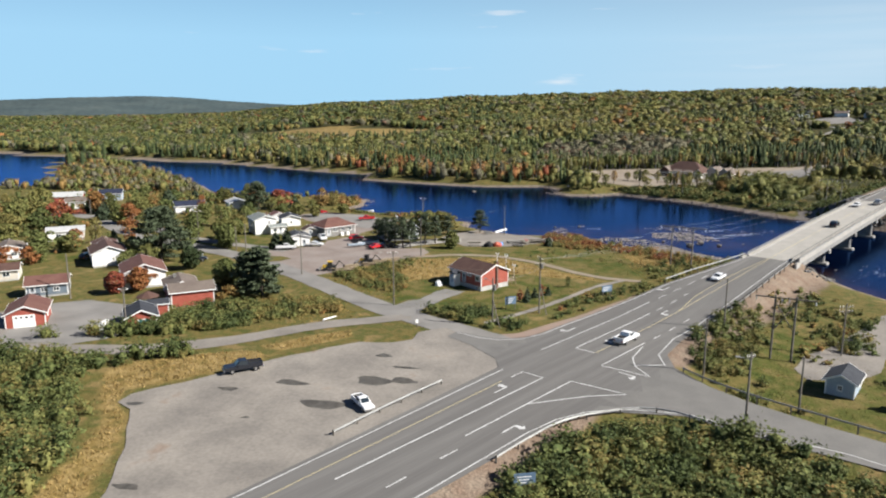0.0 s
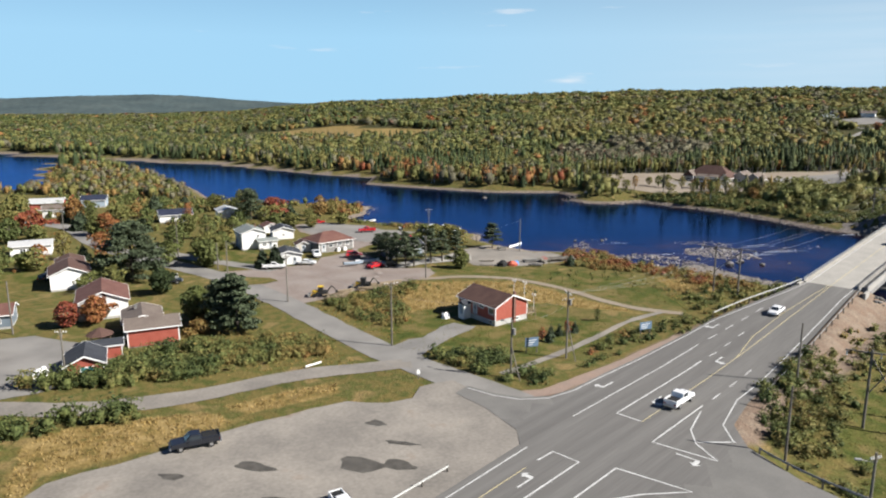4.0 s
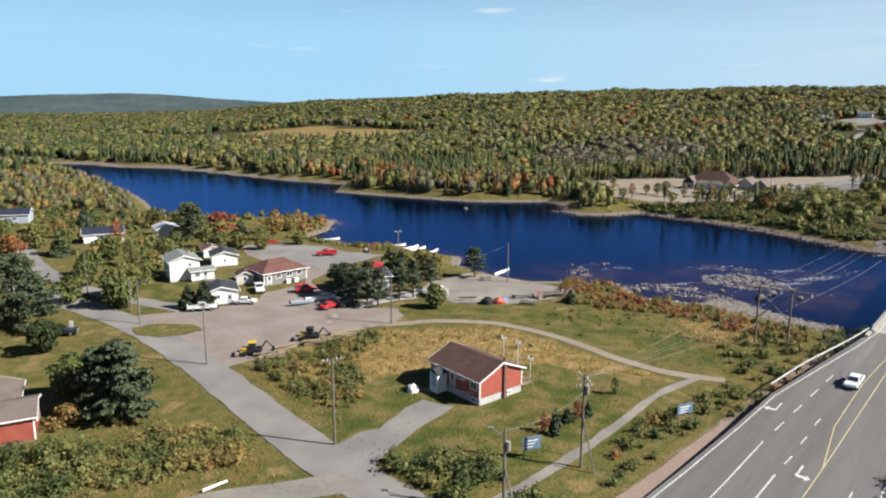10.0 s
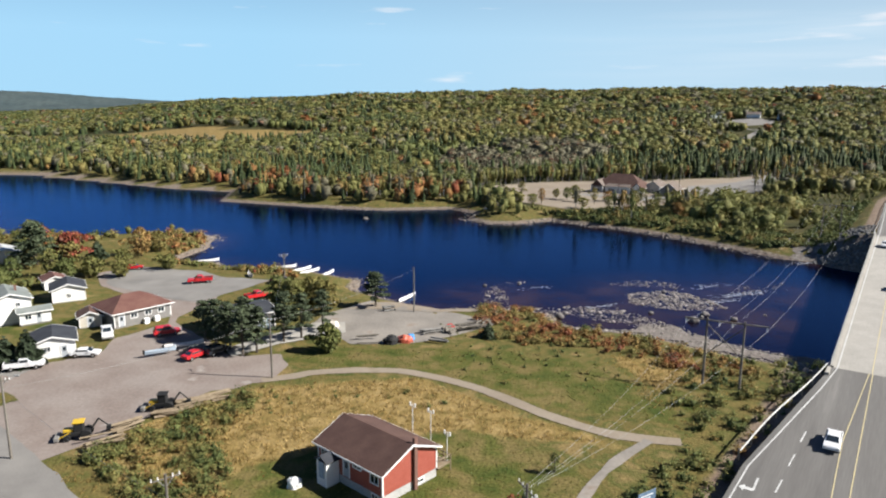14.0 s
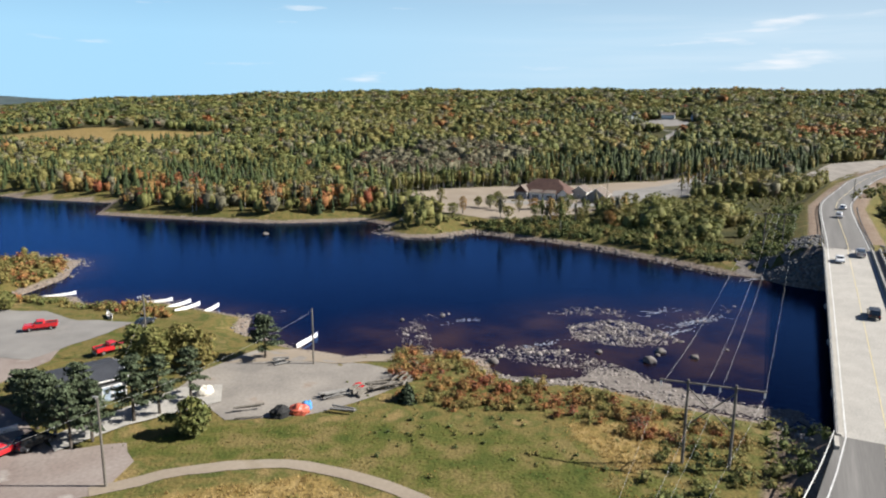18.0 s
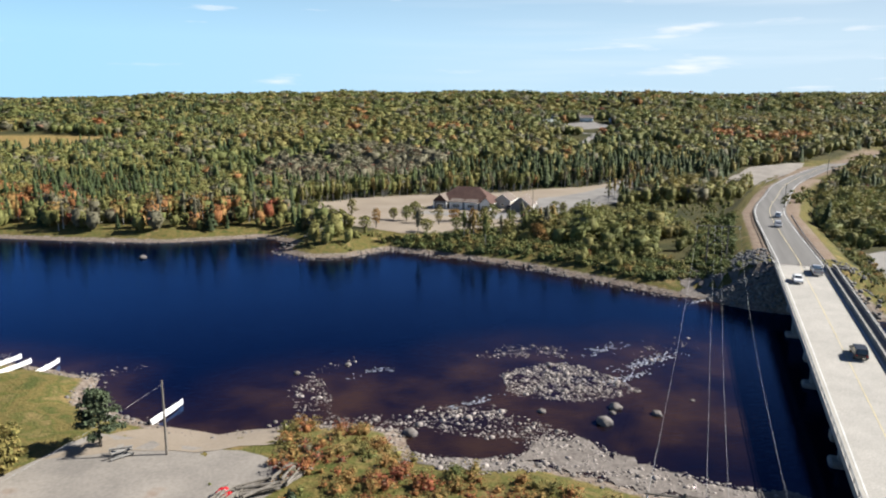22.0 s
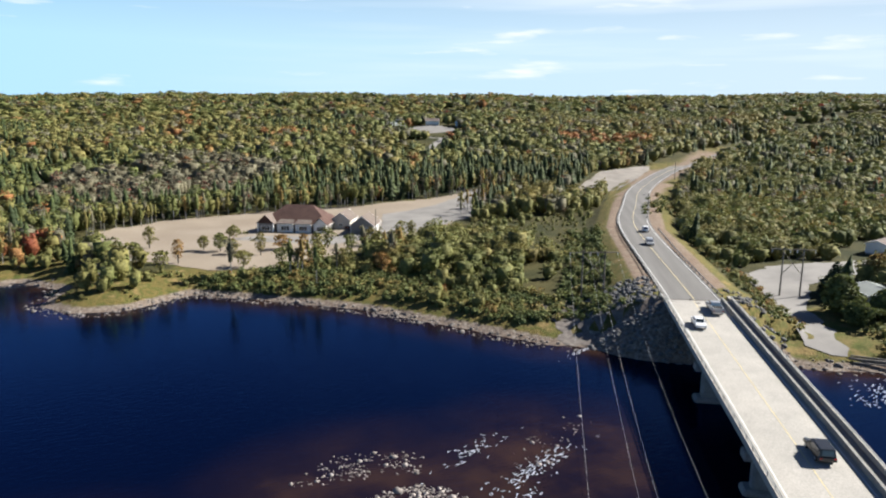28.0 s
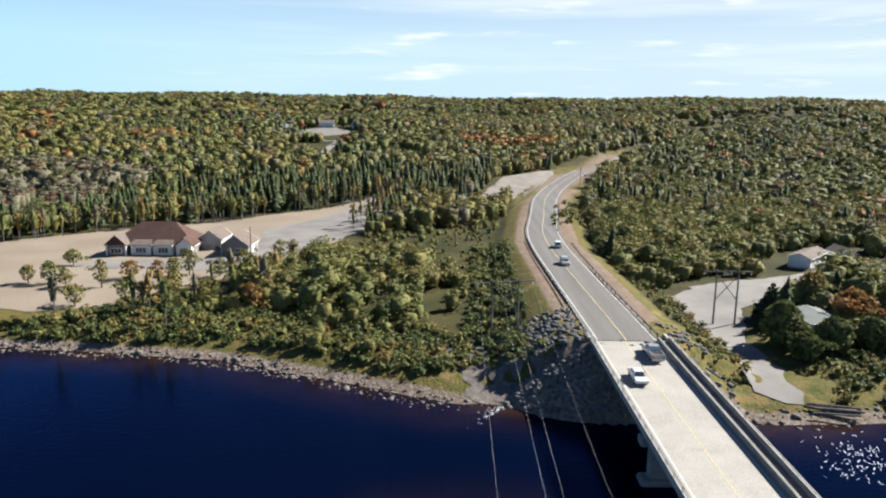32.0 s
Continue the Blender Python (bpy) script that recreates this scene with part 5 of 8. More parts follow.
# shrubs and tall grass on the near bank
BUSHES = [([(-80, 100), (-68, 103), (-57, 106.5), (-47, 113), (-47, 123), (-56, 124.5), (-62, 116), (-64, 107), (-72, 103)], 2.1, 3.0, 0.5, 0.1),
          ([(-48, 113), (-38, 121), (-32, 127), (-36, 133), (-46, 132), (-50, 122)], 1.5, 1.9, 0.64, 0.09), ([(-57, 93), (-48, 96), (-46, 100.5), (-52, 100), (-58, 96)], 1.8, 3.6, 0.47, 0.11),
          ([(-130, 84), (-100, 90), (-72, 97), (-57, 93), (-56, 90), (-60, 87), (-57, 81), (-48, 73), (-43, 61), (-39, 48), (-36, 34), (-70, 26), (-120, 50)], 4.0, 3.3, 0.52, 0.1),
          ([(-16, 128), (-14, 124), (-9, 119.5), (0, 117), (4, 119), (6, 123), (2, 127), (-4, 130), (-10, 131)], 2.2, 2.1, 0.5, 0.11),
          ([(10, 128), (14, 131), (28, 150), (34, 158), (30, 162), (20, 152), (10, 138)], 3.2, 1.5, 0.55, 0.1),
          ([(34, 158), (48, 176), (58, 186), (52, 194), (42, 192), (32, 180), (30, 166)], 7.0, 1.8, 0.6, 0.12),
          ([(3.6, 224.7), (6.7, 228), (13.4, 222.8), (18, 214.5), (26, 208), (40, 198), (47, 191), (40, 184), (24, 197), (18.5, 198.7), (10.6, 199.2), (5, 201), (2.7, 207.5)], 3.0, 1.6, 0.82, 0.12), ([(-5, 214), (8, 206), (17, 208), (34, 196), (40, 182), (29, 174), (15, 185), (2, 189)], 10, 0.8, 0.55, 0.1),
          ([(-44, 156), (-40, 162), (-36, 168), (-30, 176), (-27, 170), (-30, 160), (-24, 150), (-24, 143), (-30, 144), (-38, 150)], 1.7, 1.6, 0.62, 0.1), ([(-30, 178), (-8, 178.5), (0, 172), (-14, 171), (-26, 166)], 8, 0.9, 0.55, 0.1), ([(-240, 200), (-180, 190), (-150, 205), (-170, 240), (-200, 285), (-260, 260)], 60, 5.5, 0.56, 0.13), ([(-140, 226), (-96, 226), (-100, 246), (-130, 272), (-160, 262)], 48, 3.2, 0.55, 0.12),
          ([(-2, 170), (14, 182), (-10, 192), (-16, 188)], 60, 1.1, 0.45, 0.1), ([(-104, 300), (-86, 302), (-80, 290), (-84, 272), (-100, 280)], 5, 2.4, 0.75, 0.1),
          ([(-84, 262), (-50, 258), (-44, 250), (-40, 244), (-60, 252), (-80, 258)], 3.2, 1.6, 0.7, 0.12),
          ([(-380, 480), (-300, 425), (-220, 365), (-175, 318), (-200, 300), (-250, 318), (-300, 350)], 10, 3.0, 0.72, 0.12), ([(-260, 320), (-160, 296), (-110, 296), (-120, 270), (-160, 262), (-230, 290)], 10, 2.6, 0.6, 0.14),
          ([(16, 60), (8, 66), (14, 78), (22, 84), (34, 84), (48, 76), (60, 60), (50, 40), (24, 44)], 2.6, 2.6, 0.52, 0.1), ([(36, 98), (46, 94), (40, 112), (46, 126), (38, 124), (34, 110)], 5, 1.6, 0.6, 0.1),
          ([(50, 112), (62, 118), (70, 140), (66, 165), (52, 150), (46, 128)], 9, 1.6, 0.6, 0.12), ([(128, 262), (140, 284), (152, 304), (166, 328), (172, 322), (156, 296), (136, 262)], 2.8, 1.4, 0.6, 0.12),
          ([(158, 268), (180, 262), (205, 250), (220, 262), (206, 284), (170, 278)], 6, 2.6, 0.55, 0.1), ([(172, 312), (240, 322), (300, 360), (250, 400), (200, 360)], 11, 7.0, 0.58, 0.09),
          ([(28, 352), (46, 338), (64, 326), (78, 312), (90, 292), (102, 288), (104, 302), (92, 330), (80, 350), (62, 356), (44, 352)], 1.9, 1.9, 0.54, 0.11), ([(100, 284), (107, 281), (110, 286), (104, 291)], 2.5, 1.6, 0.58, 0.08), ([(-4, 366), (20, 342), (4, 344)], 7, 1.2, 0.62, 0.1), ([(140, 252), (150, 262), (160, 266), (178, 256), (165, 240), (150, 244)], 4.5, 2.0, 0.52, 0.1),
          ([(104, 282), (118, 300), (132, 322), (146, 344), (158, 362), (150, 366), (134, 344), (118, 318), (104, 300)], 4, 2.4, 0.5, 0.08), ([(184, 372), (200, 372), (216, 394), (232, 412), (228, 418), (206, 398)], 8, 2.2, 0.6, 0.1),
          ([(-130, 140), (-108, 176), (-130, 190), (-170, 190), (-170, 150)], 70, 3.0, 0.6, 0.14), ([(-100, 182), (-84, 178), (-76, 176), (-92, 190)], 40, 2.0, 0.5, 0.1)]
BUSHES += [([(33, 112), (38, 104), (44, 114), (47, 128), (50, 140), (44, 138), (36, 124)], 3.0, 2.0, 0.56, 0.1), ([(58, 131), (68, 137), (72, 142), (66, 132), (64, 121), (58, 119)], 3.2, 1.7, 0.55, 0.1),
           ([(46, 130), (56, 134), (66, 146), (60, 152), (50, 142)], 6, 1.4, 0.6, 0.1), ([(62, 98), (70, 104), (72, 114), (66, 112)], 4, 3.5, 0.4, 0.05)]
bf_bush = leafy(rng, 14, 120, 0.62, 0.0, 0.066, 13, (6, 3), 0.4)
bf_low = leafy(rng, 8, 30, 0.56, 0.0, 0.11, 8, (5, 3), 0.5)
bush_mass = Mass()
KEEP_OUT = [([(2, 112.2), (-12.3, 120.8), (-34.7, 138.7), (-58, 158), (-94.3, 180.2), (-140, 205), (-190, 232)], 3.2), ([(-130, 91), (-82.5, 94.6), (-59.6, 97.9), (-45.7, 105), (-34.1, 115.5), (-17, 124)], 2.4), ([(-30, 180.5), (-20.6, 184.4), (-9.3, 185.3), (2.2, 180), (12.2, 171), (29, 163.4)], 1.3),
            ([(29, 163.6), (18, 155.7), (4, 131), (-2, 122)], 1.2), ([(-68, 181.5), (-110, 196), (-160, 238)], 2.4)]
KEEP_OUT.append((SHOULDER_LINE, 1.8))
for poly, area, size, mid, spread in BUSHES:
    q = np.array(poly, float)
    p = scatter(rng, q[:, 0].min(), q[:, 0].max(), q[:, 1].min(), q[:, 1].max(), area * (0.75 if area < 8 else 1))
    p = p[(sd_poly(p, q) < 0.3) & (sd_poly(p, RIVER) > 1.0)]
    for line, wide in KEEP_OUT:
        p = p[along(p, line)[0] > wide + 0.5 * min(size, 2.5)]
    near = q[:, 1].min() < 226 and area < 8
    hh = size * rng.uniform(0.4, 1.1, len(p))
    stand(bush_mass, rng, p, hh, np.clip(mid - 0.09 + 2.4 * spread * waves(p, 5, 2) + rng.normal(0, 0.6 * spread, len(p)), 0.3, 0.97), np.zeros(len(p), bool), bf_bush if near else bf_low, bf_bush if near else bf_low, 1.25 if size < 3 else 1.0, 0.2, 0.055)
bush_mass.build("shrubs", "thick alder and willow shrubs in green, olive and rust", "shrubs")


def tufts(polys, area, hgt, seed, label, lo, hi, material):
    """Tall grass: leaning blades, three to a tuft."""
    rng = np.random.default_rng(seed)
    vs, ts = [], []
    for poly in polys:
        q = np.array(poly, float)
        p = scatter(rng, q[:, 0].min(), q[:, 0].max(), q[:, 1].min(), q[:, 1].max(), area)
        p = p[(sd_poly(p, q) < -0.2) & (waves(p, 4, 3) + rng.normal(0, 0.5, len(p)) > -0.35)]
        for line, wide in KEEP_OUT:
            p = p[along(p, line)[0] > wide]
        z, k = ground_z(p), len(p)
        tone = np.clip(0.5 * (lo + hi) + 0.3 * (hi - lo) * waves(p, 3, 8) + rng.normal(0, 0.1, k), 0, 1)
        for _ in range(3):
            c = p + rng.normal(0, 0.14, (k, 2))
            a, w, hh = rng.uniform(0, 6.283, k), rng.uniform(0.05, 0.13, k), hgt * rng.uniform(0.5, 1.3, k)
            dx, dy = np.cos(a) * w, np.sin(a) * w
            lx, ly = rng.normal(0, 0.45, (2, k)) * hgt
            vs.append(np.stack([np.c_[c[:, 0] - dx, c[:, 1] - dy, z - 0.04], np.c_[c[:, 0] + dx, c[:, 1] + dy, z - 0.04], np.c_[c[:, 0] + lx, c[:, 1] + ly, z + hh]], 1).reshape(-1, 3))
            ts.append(np.repeat(tone, 3))
    v = np.concatenate(vs)
    ob = raw("tall_grass", v, np.arange(len(v)).reshape(-1, 3), material, tint=np.concatenate(ts))
    return tagged(ob, label, "grass", kind="stuff")


GRASS = foliage("grass_blades", [(0, (0.22, 0.175, 0.055)), (0.4, (0.36, 0.26, 0.09)), (0.7, (0.46, 0.33, 0.13)), (1, (0.52, 0.39, 0.18))], 0.5)
tufts(DRY, 0.3, 0.42, 5, "tall straw-coloured dry grass", 0.5, 1.0, GRASS)
tufts(LAWNS[:2] + [LAWNS[6]], 0.9, 0.16, 9, "rough green and olive meadow grass", 0.4, 0.66, LEAVES)
tufts([[(-38, 150), (-44, 158), (-50, 150), (-40, 140), (-26, 132), (-22, 140), (-30, 146)], [(-58, 134), (-40, 134), (-28, 126), (-22, 124), (-34, 118), (-48, 112), (-50, 124)], [(30, 165), (42, 180), (50, 190), (40, 196), (24, 196), (26, 180)]], 0.6, 0.3, 12, "tall ochre grass among low shrubs", 0.1, 0.8, GRASS)


# paints and claddings
def siding(name, a, b, pitch=0.16, rough=0.6, dull=0.55):
    """Clapboard: colour with a fine horizontal lap in relief."""
    m = mat(name, a, b, scale=0.8, fine=9, rough=rough, bump=0.0, dull=dull)
    nt, lk = m.node_tree.nodes, m.node_tree.links
    geo = nt.new("ShaderNodeNewGeometry")
    sx = nt.new("ShaderNodeSeparateXYZ")
    lk.new(geo.outputs["Position"], sx.inputs[0])
    mm = nt.new("ShaderNodeMath")
    mm.operation = "MODULO"
    mm.inputs[1].default_value = pitch
    ad = nt.new("ShaderNodeMath")
    ad.inputs[1].default_value = 100.0
    lk.new(sx.outputs["Z"], ad.inputs[0])
    lk.new(ad.outputs[0], mm.inputs[0])
    bp = nt.new("ShaderNodeBump")
    bp.inputs["Strength"].default_value, bp.inputs["Distance"].default_value = 0.6, 0.15
    lk.new(mm.outputs[0], bp.inputs["Height"])
    lk.new(bp.outputs[0], nt["Principled BSDF"].inputs["Normal"])
    return m


RED = siding("red_clapboard", (0.45, 0.11, 0.075), (0.5, 0.135, 0.095))
WHITE = siding("white_siding", (0.72, 0.71, 0.68), (0.8, 0.79, 0.77), dull=0.85)
CREAM = siding("cream_siding", (0.72, 0.66, 0.55), (0.78, 0.72, 0.62), dull=0.65)
GREYWALL = siding("grey_siding", (0.27, 0.26, 0.25), (0.33, 0.315, 0.295))
BLUEGREY = siding("blue_grey_siding", (0.2, 0.25, 0.3), (0.25, 0.3, 0.35))
PALEBLUE = siding("pale_blue_siding", (0.45, 0.55, 0.66), (0.52, 0.62, 0.72))
DARKWALL = siding("charcoal_siding", (0.1, 0.105, 0.115), (0.14, 0.145, 0.155))
TRIM = mat("white_trim_paint", (0.74, 0.73, 0.71), (0.8, 0.79, 0.77), scale=2, fine=10, rough=0.5, bump=0.02, dull=0.85)
FOUND = mat("painted_foundation", (0.62, 0.61, 0.58), (0.7, 0.69, 0.66), scale=0.7, fine=6, rough=0.8, bump=0.1)


def shingle(name, a, b):
    return mat(name, a, b, scale=0.5, fine=7, rough=0.9, bump=0.3)


ROOF_BROWN = shingle("brown_shingles", (0.125, 0.066, 0.052), (0.165, 0.092, 0.072))
ROOF_RED = shingle("red_brown_shingles", (0.185, 0.082, 0.066), (0.235, 0.115, 0.09))
ROOF_TAUPE = shingle("taupe_shingles", (0.21, 0.165, 0.14), (0.26, 0.21, 0.175))
ROOF_DARK = shingle("charcoal_shingles", (0.045, 0.05, 0.062), (0.07, 0.076, 0.09))
ROOF_NAVY = shingle("navy_shingles", (0.02, 0.028, 0.06), (0.035, 0.045, 0.085))
ROOF_GREY = shingle("grey_green_shingles", (0.27, 0.3, 0.28), (0.34, 0.37, 0.35))
ROOF_WHITE = mat("white_metal_roof", (0.68, 0.68, 0.67), (0.76, 0.76, 0.75), scale=0.6, fine=5, rough=0.5, bump=0.05)
DOORPAINT = mat("pale_door_paint", (0.62, 0.66, 0.7), (0.68, 0.72, 0.76), scale=2, fine=8, rough=0.5, bump=0.02)
TEAL = mat("teal_panel", (0.02, 0.26, 0.33), (0.03, 0.32, 0.39), scale=2, fine=8, rough=0.5, bump=0.02)
RUBBER = mat("black_rubber", (0.018, 0.018, 0.018), (0.03, 0.03, 0.03), scale=4, fine=20, rough=0.8, bump=0.05)
BRICK = mat("brick_flue", (0.25, 0.13, 0.1), (0.32, 0.18, 0.14), scale=3, fine=12, rough=0.9, bump=0.3)
GLASS = bpy.data.materials.new("window_glass")
GLASS.use_nodes = True
GLASS.node_tree.nodes["Principled BSDF"].inputs["Base Color"].default_value = (0.02, 0.028, 0.035, 1)
GLASS.node_tree.nodes["Principled BSDF"].inputs["Roughness"].default_value = 0.06
GLASS.node_tree.nodes["Principled BSDF"].inputs["Specular IOR Level"].default_value = 0.8


def gloss(name, a, rough=0.25, metal=0.0):
    m = mat(name, a, tuple(min(1, v * 1.12) for v in a), scale=1.5, fine=12, rough=rough, bump=0.0, metal=metal, spec=0.5, dull=0.7)
    return m


CAR_WHITE, CAR_RED, CAR_DARK, CAR_SILVER = gloss("white_car_paint", (0.74, 0.74, 0.74)), gloss("red_car_paint", (0.52, 0.02, 0.025)), gloss("black_car_paint", (0.018, 0.02, 0.026)), gloss("silver_car_paint", (0.42, 0.43, 0.45), 0.3, 0.4)
YELLOW = gloss("yellow_machine_paint", (0.62, 0.4, 0.03), 0.45)
CHROME = gloss("bright_metal", (0.6, 0.6, 0.6), 0.3, 0.8)
LAMP_RED = gloss("red_lamp_glass", (0.4, 0.01, 0.01), 0.2)
LAMP_CLEAR = gloss("clear_lamp_glass", (0.7, 0.7, 0.68), 0.1)
TARP_BLUE = gloss("blue_plastic", (0.05, 0.24, 0.55), 0.5)
ORANGE = gloss("orange_plastic", (0.46, 0.09, 0.045), 0.5)


# buildings
def window(parent, face, u, z, w, h, L, W, curtain=None):
    """Frame, sill and two panes on one face of a house."""
    m = {"+x": pose(L / 2, u, z, 0, 0, 90), "-x": pose(-L / 2, u, z, 0, 0, -90), "+y": pose(u, W / 2, z, 0, 0, 180), "-y": pose(u, -W / 2, z)}[face]
    bm = bmesh.new()
    t = 0.11
    for b in ((-w / 2 - t, -0.08, -t, -w / 2, 0.02, h + t), (w / 2, -0.08, -t, w / 2 + t, 0.02, h + t), (-w / 2, -0.08, h, w / 2, 0.02, h + t), (-w / 2, -0.12, -t, w / 2, 0.02, 0), (-0.04, -0.06, 0, 0.04, 0.02, h)):
        box(bm, *b)
    bmesh.ops.transform(bm, matrix=m, verts=bm.verts)
    fr = part("window", bm, TRIM, parent)
    for x0, x1 in ((-w / 2, -0.04), (0.04, w / 2)):
        bm = boxes((x0, -0.03, 0, x1, 0.01, h))
        bmesh.ops.transform(bm, matrix=m, verts=bm.verts)
        part("pane", bm, curtain or GLASS, fr)
    return fr


def door(parent, face, u, z, w, h, L, W, material=None, lights=0):
    m = {"+x": pose(L / 2, u, z, 0, 0, 90), "-x": pose(-L / 2, u, z, 0, 0, -90), "+y": pose(u, W / 2, z, 0, 0, 180), "-y": pose(u, -W / 2, z)}[face]
    bm = boxes((-w / 2 - 0.12, -0.07, 0, -w / 2, 0.02, h + 0.12), (w / 2, -0.07, 0, w / 2 + 0.12, 0.02, h + 0.12), (-w / 2, -0.07, h, w / 2, 0.02, h + 0.12))
    bmesh.ops.transform(bm, matrix=m, verts=bm.verts)
    fr = part("door_frame", bm, TRIM, parent)
    if w > 1.6:
        for k in range(4):
            bm = boxes((-w / 2, -0.05, h * k / 4 + 0.02, w / 2, 0.01, h * (k + 1) / 4 - 0.02))
            bmesh.ops.transform(bm, matrix=m, verts=bm.verts)
            part("panel", bm, material or TRIM, fr)
    else:
        bm = boxes((-w / 2, -0.04, 0, w / 2, 0.01, h))
        bmesh.ops.transform(bm, matrix=m, verts=bm.verts)
        part("door", bm, material or DOORPAINT, fr)
        bm = boxes((-w * 0.25, -0.06, h * 0.5, w * 0.25, -0.035, h * 0.85))
        bmesh.ops.transform(bm, matrix=m, verts=bm.verts)
        part("pane", bm, GLASS, fr)
    for k in range(lights):
        u0 = -w / 2 + (k + 0.5) * w / lights
        bm = boxes((u0 - 0.2, -0.07, h * 0.79, u0 + 0.2, -0.045, h * 0.93))
        bmesh.ops.transform(bm, matrix=m, verts=bm.verts)
        part("pane", bm, GLASS, fr)


def slab(pts, thick):
    """A flat roof plane with thickness, from its upper outline."""
    bm = bmesh.new()
    a = [bm.verts.new(p) for p in pts]
    b = [bm.verts.new((p[0], p[1], p[2] - thick)) for p in pts]
    bm.faces.new(a)
    bm.faces.new(b[::-1])
    for i in range(len(a)):
        j = (i + 1) % len(a)
        bm.faces.new((a[j], a[i], b[i], b[j]))
    bmesh.ops.recalc_face_normals(bm, faces=bm.faces)
    return bm


def house(name, x, y, rz, L, W, eave, rise, wall, roof, label, category, found=0.4, over=0.45, hip=0.0, openings=(), chimneys=(), corner=TRIM, z=None, wall2=None):
    """A house with its ridge along local x: foundation, walls, roof planes, trim, windows and doors."""
    base = gz(x, y) if z is None else z
    ob = empty(name, pose(x, y, base, 0, 0, rz), label, category)
    part("foundation", boxes((-L / 2 + 0.04, -W / 2 + 0.04, -0.9, L / 2 - 0.04, W / 2 - 0.04, found)), FOUND if found > 0.3 else CONCRETE_DARK, ob)
    k = rise / (W / 2)
    if hip:
        bm = boxes((-L / 2, -W / 2, found, L / 2, W / 2, eave))
    else:
        bm = prism([(-W / 2, found), (W / 2, found), (W / 2, eave), (0, eave + rise), (-W / 2, eave)], -L / 2, L / 2)
    part("wall", bm, wall, ob)
    ey, ez, ex, ridge = W / 2 + over, eave - k * over + 0.16, L / 2 + over, eave + rise + 0.16
    rx = ex - hip
    for sgn in (-1, 1):
        pl = slab([(-ex, sgn * ey, ez), (ex, sgn * ey, ez), (rx, 0, ridge), (-rx, 0, ridge)], 0.12)
        part("roof", pl, roof, ob)
        part("gutter", boxes((-ex, sgn * ey - 0.06, ez - 0.2, ex, sgn * ey + 0.06, ez - 0.02)), TRIM, ob)
    for sgn in (-1, 1):
        if hip:
            part("roof", slab([(sgn * ex, -ey, ez), (sgn * ex, ey, ez), (sgn * rx, 0, ridge)], 0.12), roof, ob)
            part("gutter", boxes((sgn * ex - 0.06, -ey, ez - 0.2, sgn * ex + 0.06, ey, ez - 0.02)), TRIM, ob)
        else:
            bm = bmesh.new()
            for q in (-1, 1):
                vs = [(sgn * ex, q * ey, ez - 0.2), (sgn * ex, q * ey, ez), (sgn * ex, 0, ridge), (sgn * ex, 0, ridge - 0.26)]
                f = [bm.verts.new(v) for v in vs] + [bm.verts.new((v[0] + sgn * 0.05, v[1], v[2] + 0.01)) for v in vs]
                for a, b, c, d in ((0, 1, 2, 3), (7, 6, 5, 4), (0, 4, 5, 1), (1, 5, 6, 2), (2, 6, 7, 3), (3, 7, 4, 0)):
                    bm.faces.new((f[a], f[b], f[c], f[d]))
            bmesh.ops.recalc_face_normals(bm, faces=bm.faces)
            part("bargeboard", bm, TRIM, ob)
    if corner:
        for sx in (-1, 1):
            for sy in (-1, 1):
                cx, cy = sx * (L / 2 - 0.05), sy * (W / 2 - 0.05)
                part("corner_board", boxes((cx - 0.09, cy - 0.09, found, cx + 0.09, cy + 0.09, eave - 0.02)), corner, ob)
    for o in openings:
        (window if o[0] == "w" else door)(ob, *o[1:6], *((L, W)), *o[6:])
    for cx, cy, w, top, m in chimneys:
        part("chimney", boxes((cx - w / 2, cy - w / 2, eave - 0.4, cx + w / 2, cy + w / 2, eave + rise + top), (cx - w / 2 - 0.06, cy - w / 2 - 0.06, eave + rise + top, cx + w / 2 + 0.06, cy + w / 2 + 0.06, eave + rise + top + 0.12)), m, ob)
    return ob


W_, D_ = "w", "d"
bung = house("bungalow", -8.2, 153.8, -39.4, 10.8, 8.4, 3.75, 1.75, RED, ROOF_BROWN, "red clapboard bungalow with brown shingle roof and white trim", "house", found=1.05,
             openings=((W_, "-y", -4.2, 2.2, 1.0, 1.0), (W_, "-y", 1.4, 2.9, 1.3, 0.5), (W_, "-y", 4.2, 2.2, 1.2, 1.1), (D_, "-y", -0.4, 1.2, 0.95, 2.1), (W_, "-y", 4.2, 0.35, 0.9, 0.5), (W_, "+x", 1.4, 0.45, 1.1, 0.35), (W_, "+y", -2, 2.1, 1.6, 1.1), (W_, "+y", 3, 2.1, 1.2, 1.1)))
part("flue", boxes((5.4, 0.3, 0, 5.75, 0.8, 6.2), bev=0.02), BRICK, bung, "dark brick flue up the gable wall")
part("porch", boxes((-3.4, -6.0, 0, -1.7, -4.2, 1.0), (-3.4, -6.0, 1.0, -3.3, -4.2, 3.0), (-1.8, -6.0, 1.0, -1.7, -4.2, 3.0), (-3.3, -6.0, 1.0, -3.1, -5.9, 3.0), (-2.0, -6.0, 1.0, -1.8, -5.9, 3.0)), TRIM, bung, "white enclosed porch")
bm = prism([(-1.15, 2.95), (0, 3.65), (1.15, 2.95), (1.15, 3.07), (0, 3.77), (-1.15, 3.07)], -6.2, -4.1)
bmesh.ops.transform(bm, matrix=pose(-2.55, 0, 0, 0, 0, 90), verts=bm.verts)
part("porch_roof", bm, ROOF_DARK, bung)
